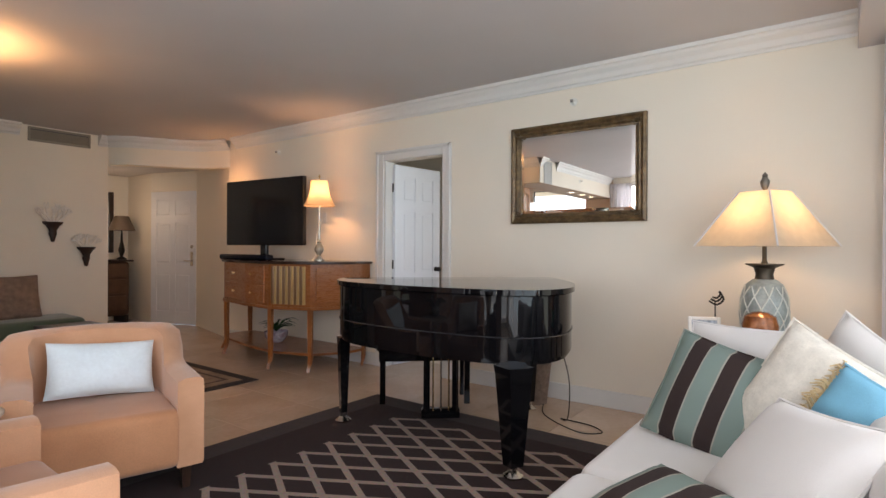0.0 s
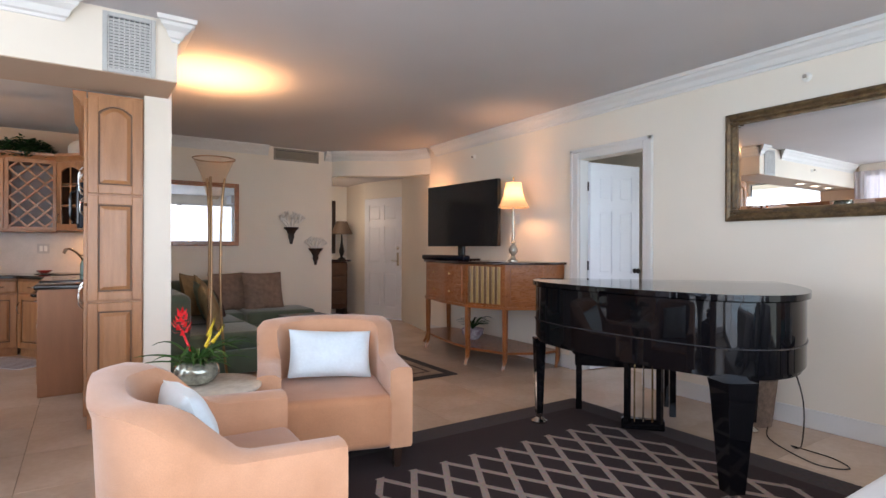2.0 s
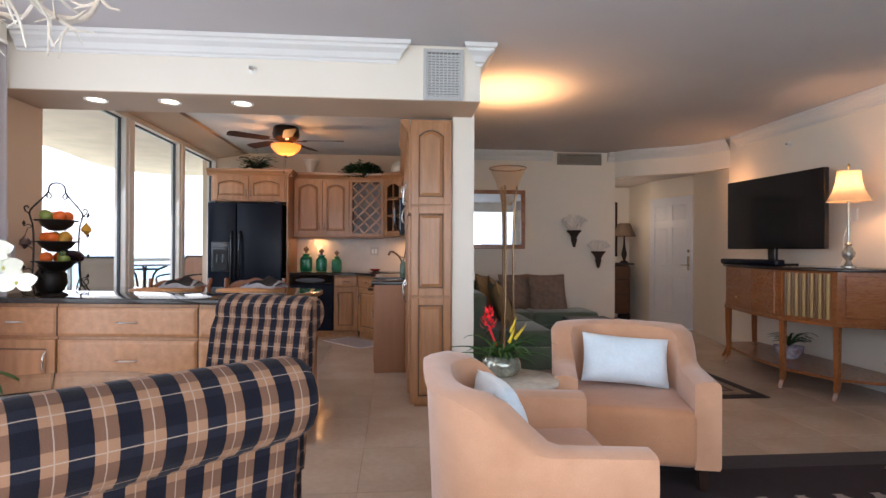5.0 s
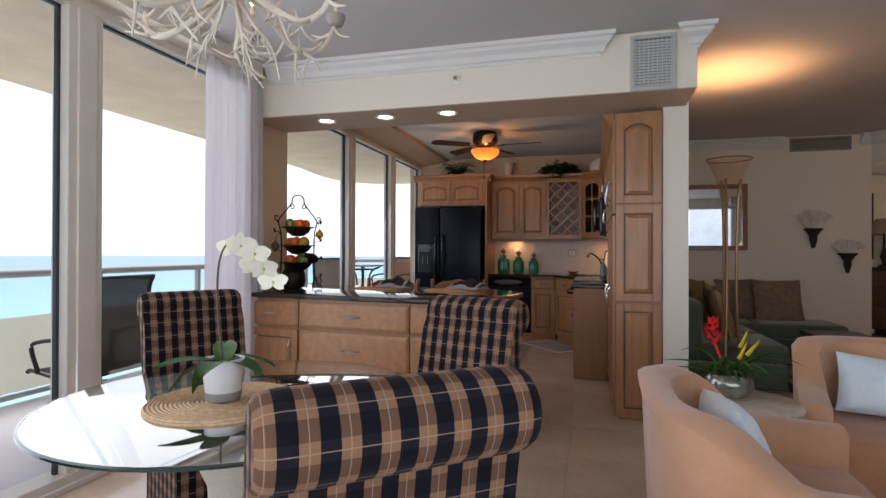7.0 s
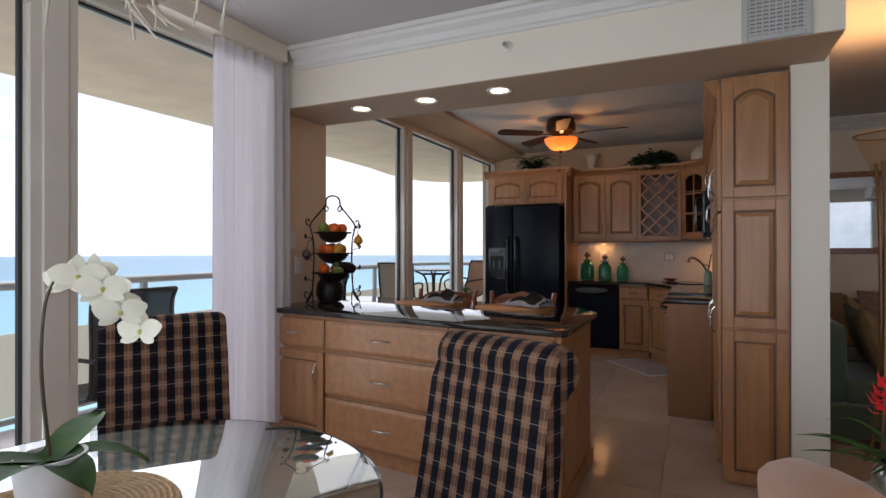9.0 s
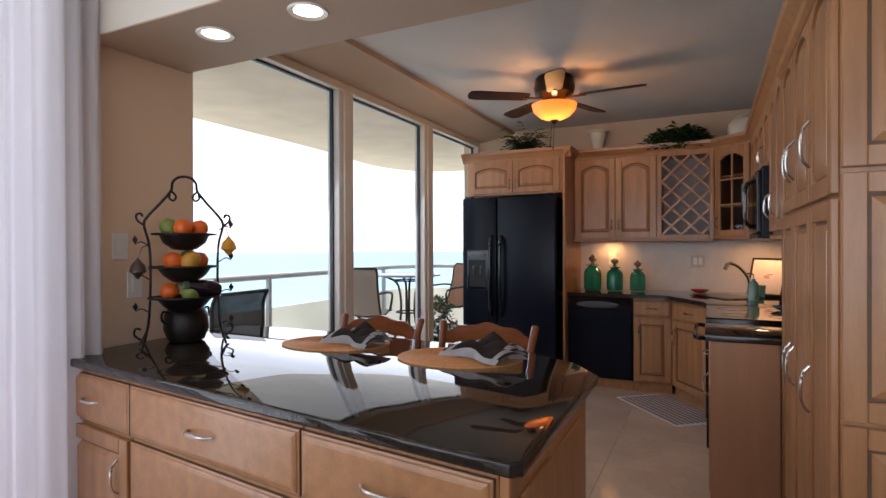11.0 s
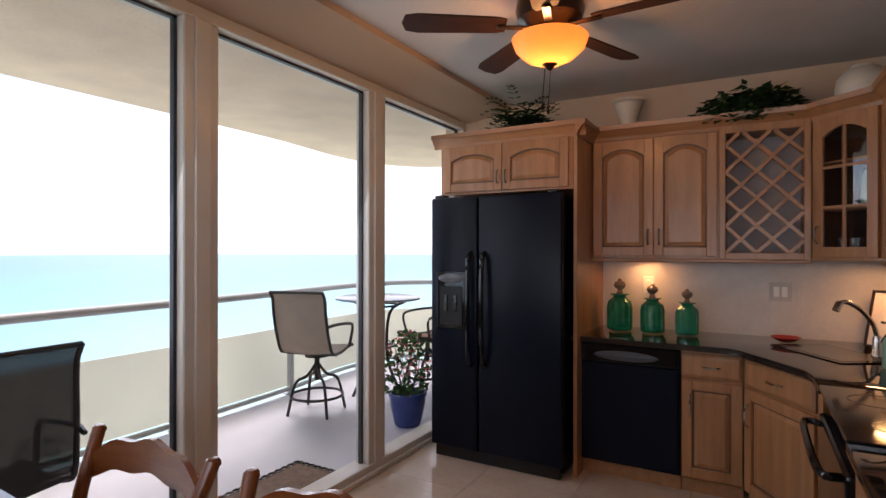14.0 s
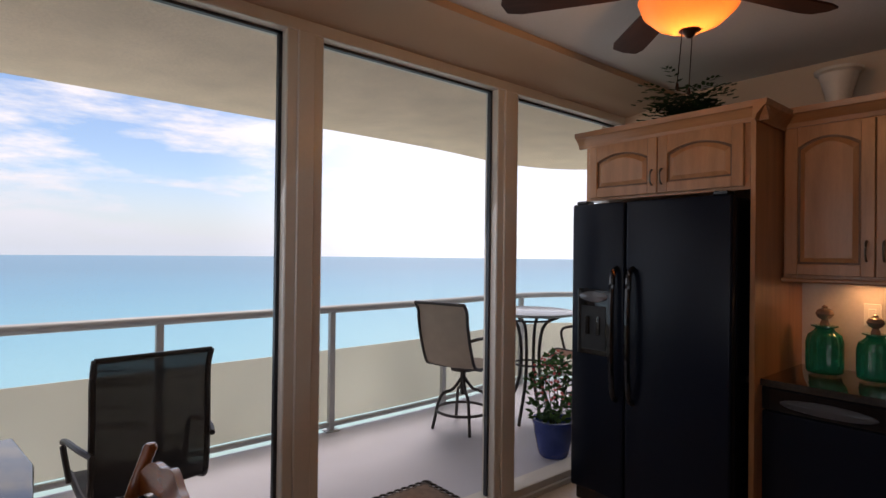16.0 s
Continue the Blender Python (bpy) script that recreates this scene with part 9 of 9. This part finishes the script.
ZF = -0.014
sling_chair(pose(-7.86, -4.06, ZF, 0, 0, -74), SLING, True, 0.56, "taupe sling swivel bar chair on the balcony")
sling_chair(pose(-9.05, -3.60, ZF, 0, 0, 60), PEACHSL, True, 0.56, "peach sling bar chair beyond the balcony table")
sling_chair(pose(-5.225, -3.61, ZF, 0, 0, 4) @ Matrix.Diagonal((1.03, 1, 0.975, 1)), DKSLING, True, 0.38, "charcoal sling chair with its back to the window", 0.69, 0.2)
sling_chair(pose(-3.245, -3.68, ZF, 0, 0, 0) @ Matrix.Diagonal((1.13, 1, 0.985, 1)), DKSLING, True, 0.38, "charcoal sling chair by the dining window", 0.68, 0.2)
bt = thing("balcony_table", pose(-8.52, -3.86, ZF), "round bar table with a grey top on the balcony", "table")
bm = B()
lathe(bm, [(0.0, 0.985), (0.40, 0.985), (0.425, 0.99), (0.425, 1.01), (0.40, 1.015), (0, 1.015)], 40)
part("top", bm, mat("grey tempered top", (0.30, 0.33, 0.36), 0.15, vary=0.1), bt, smooth=True)
for k in range(4):
    an = math.radians(20 + 90 * k)
    bm = B()
    tube(bm, smooth_path([(0.30 * math.cos(an), 0.30 * math.sin(an), 0.985), (0.12 * math.cos(an), 0.12 * math.sin(an), 0.85), (0.10 * math.cos(an), 0.10 * math.sin(an), 0.4), (0.26 * math.cos(an), 0.26 * math.sin(an), 0.0)], 4), 0.016, 7)
    part("leg", bm, BFRAME, bt, smooth=True)
for rz_, zz in ((0.20, 0.93), (0.15, 0.52)):
    bm = B()
    tube(bm, [(rz_ * math.cos(k * math.pi / 16), rz_ * math.sin(k * math.pi / 16), zz) for k in range(33)], 0.010, 6)
    part("ring", bm, BFRAME, bt, smooth=True)
dm = thing("doormat", pose(-6.46, -3.13, ZF), "brown coir doormat with a dark looped rubber edge on the balcony", "doormat")
bm = B()
box(bm, -0.42, 0.42, -0.20, 0.20, 0.0, 0.014, 0.004)
part("coir", bm, mat("brown coir", (0.20, 0.13, 0.09), 0.95, vary=0.35, scale=30, bump=0.7, bscale=220), dm)
for k in range(16):
    for ex_, ey_ in ((-0.42 + 0.056 * k, -0.205),) + (((-0.425, -0.19 + 0.055 * k),) if k < 8 else ()):
        bm = B()
        tube(bm, [(ex_ + 0.026 * math.cos(q_ * math.pi / 6), ey_ + 0.026 * math.sin(q_ * math.pi / 6), 0.009) for q_ in range(13)], 0.007, 6)
        part("edge_loop", bm, IRON, dm, smooth=True)
fp = thing("flower_pot", pose(-7.97, -3.14, ZF), "blue glazed pot of pink flowers on the balcony", "plant")
bm = B()
lathe(bm, [(0.10, 0.0), (0.115, 0.02), (0.15, 0.18), (0.155, 0.25), (0.165, 0.255), (0.165, 0.28), (0.14, 0.28), (0.13, 0.24), (0, 0.22)], 28)
part("pot", bm, mat("cobalt glaze", (0.035, 0.06, 0.24), 0.18, vary=0.3, scale=8), fp, "cobalt blue glazed pot", True)
rng = random.Random(31)
bm = B()
bmf = B()
for k in range(420):
    th, ph_ = rng.uniform(0, 2 * math.pi), rng.random()
    z = 0.26 + 0.52 * ph_
    r = (0.19 * math.sin(math.pi * (0.15 + 0.8 * ph_)) + 0.02) * math.sqrt(rng.random()) * 1.1
    c = Vector((r * math.cos(th), r * math.sin(th), z))
    d = Vector((rng.uniform(-1, 1), rng.uniform(-1, 1), rng.uniform(-0.6, 0.8))).normalized()
    s = d.cross(Vector((0.3, 0.5, 0.8))).normalized()
    tgt, ln, w = (bmf, 0.028, 0.016) if k % 3 == 0 and z > 0.42 else (bm, 0.065, 0.017)
    vs = [tgt.verts.new(c), tgt.verts.new(c + d * ln * 0.5 + s * w), tgt.verts.new(c + d * ln), tgt.verts.new(c + d * ln * 0.5 - s * w)]
    tgt.faces.new(vs)
tagged(part("foliage", bm, LEAF, fp, "dense green leaves"), kind="stuff")
tagged(part("blossom", bmf, mat("pink petal", (0.62, 0.10, 0.09), 0.5, vary=0.3, island=0.3), fp, "pink and coral blossoms"), kind="stuff")
bm = B()
for k in range(9):
    a = k * 0.7
    tube(bm, [(0.02 * math.cos(a), 0.02 * math.sin(a), 0.22), (0.09 * math.cos(a), 0.09 * math.sin(a), 0.45), (0.11 * math.cos(a), 0.11 * math.sin(a), 0.66)], 0.005, 5, 0.002)
part("stems", bm, mat("green stem", (0.06, 0.10, 0.03), 0.6), fp)

# ---------------------------------------------------------------- floor tiles
TS = 0.61
bm = B()
box(bm, -TS / 2 + 0.0012, TS / 2 - 0.0012, -TS / 2 + 0.0012, TS / 2 - 0.0012, -0.012, 0.0)
tile0 = part("tile", bm, TILE, floor_ob, at=Matrix.Translation((-8.29 + TS / 2, -2.75 + TS / 2, 0)))
for i in range(-3, 15):
    for j in range(0, 12):
        if i == 0 and j == 0:
            continue
        x, y = -8.29 + TS * (i + 0.5), -2.75 + TS * (j + 0.5)
        if x < -8.3 and y < 2.5:
            continue
        if y > 4.5 and not -4.6 < x < -2.2:
            continue
        t_ = new("tile", tile0.data)
        t_.parent = floor_ob
        t_.matrix_basis = pose(x, y, 0, 0, 0, 90 * ((i * 7 + j * 3) % 4))
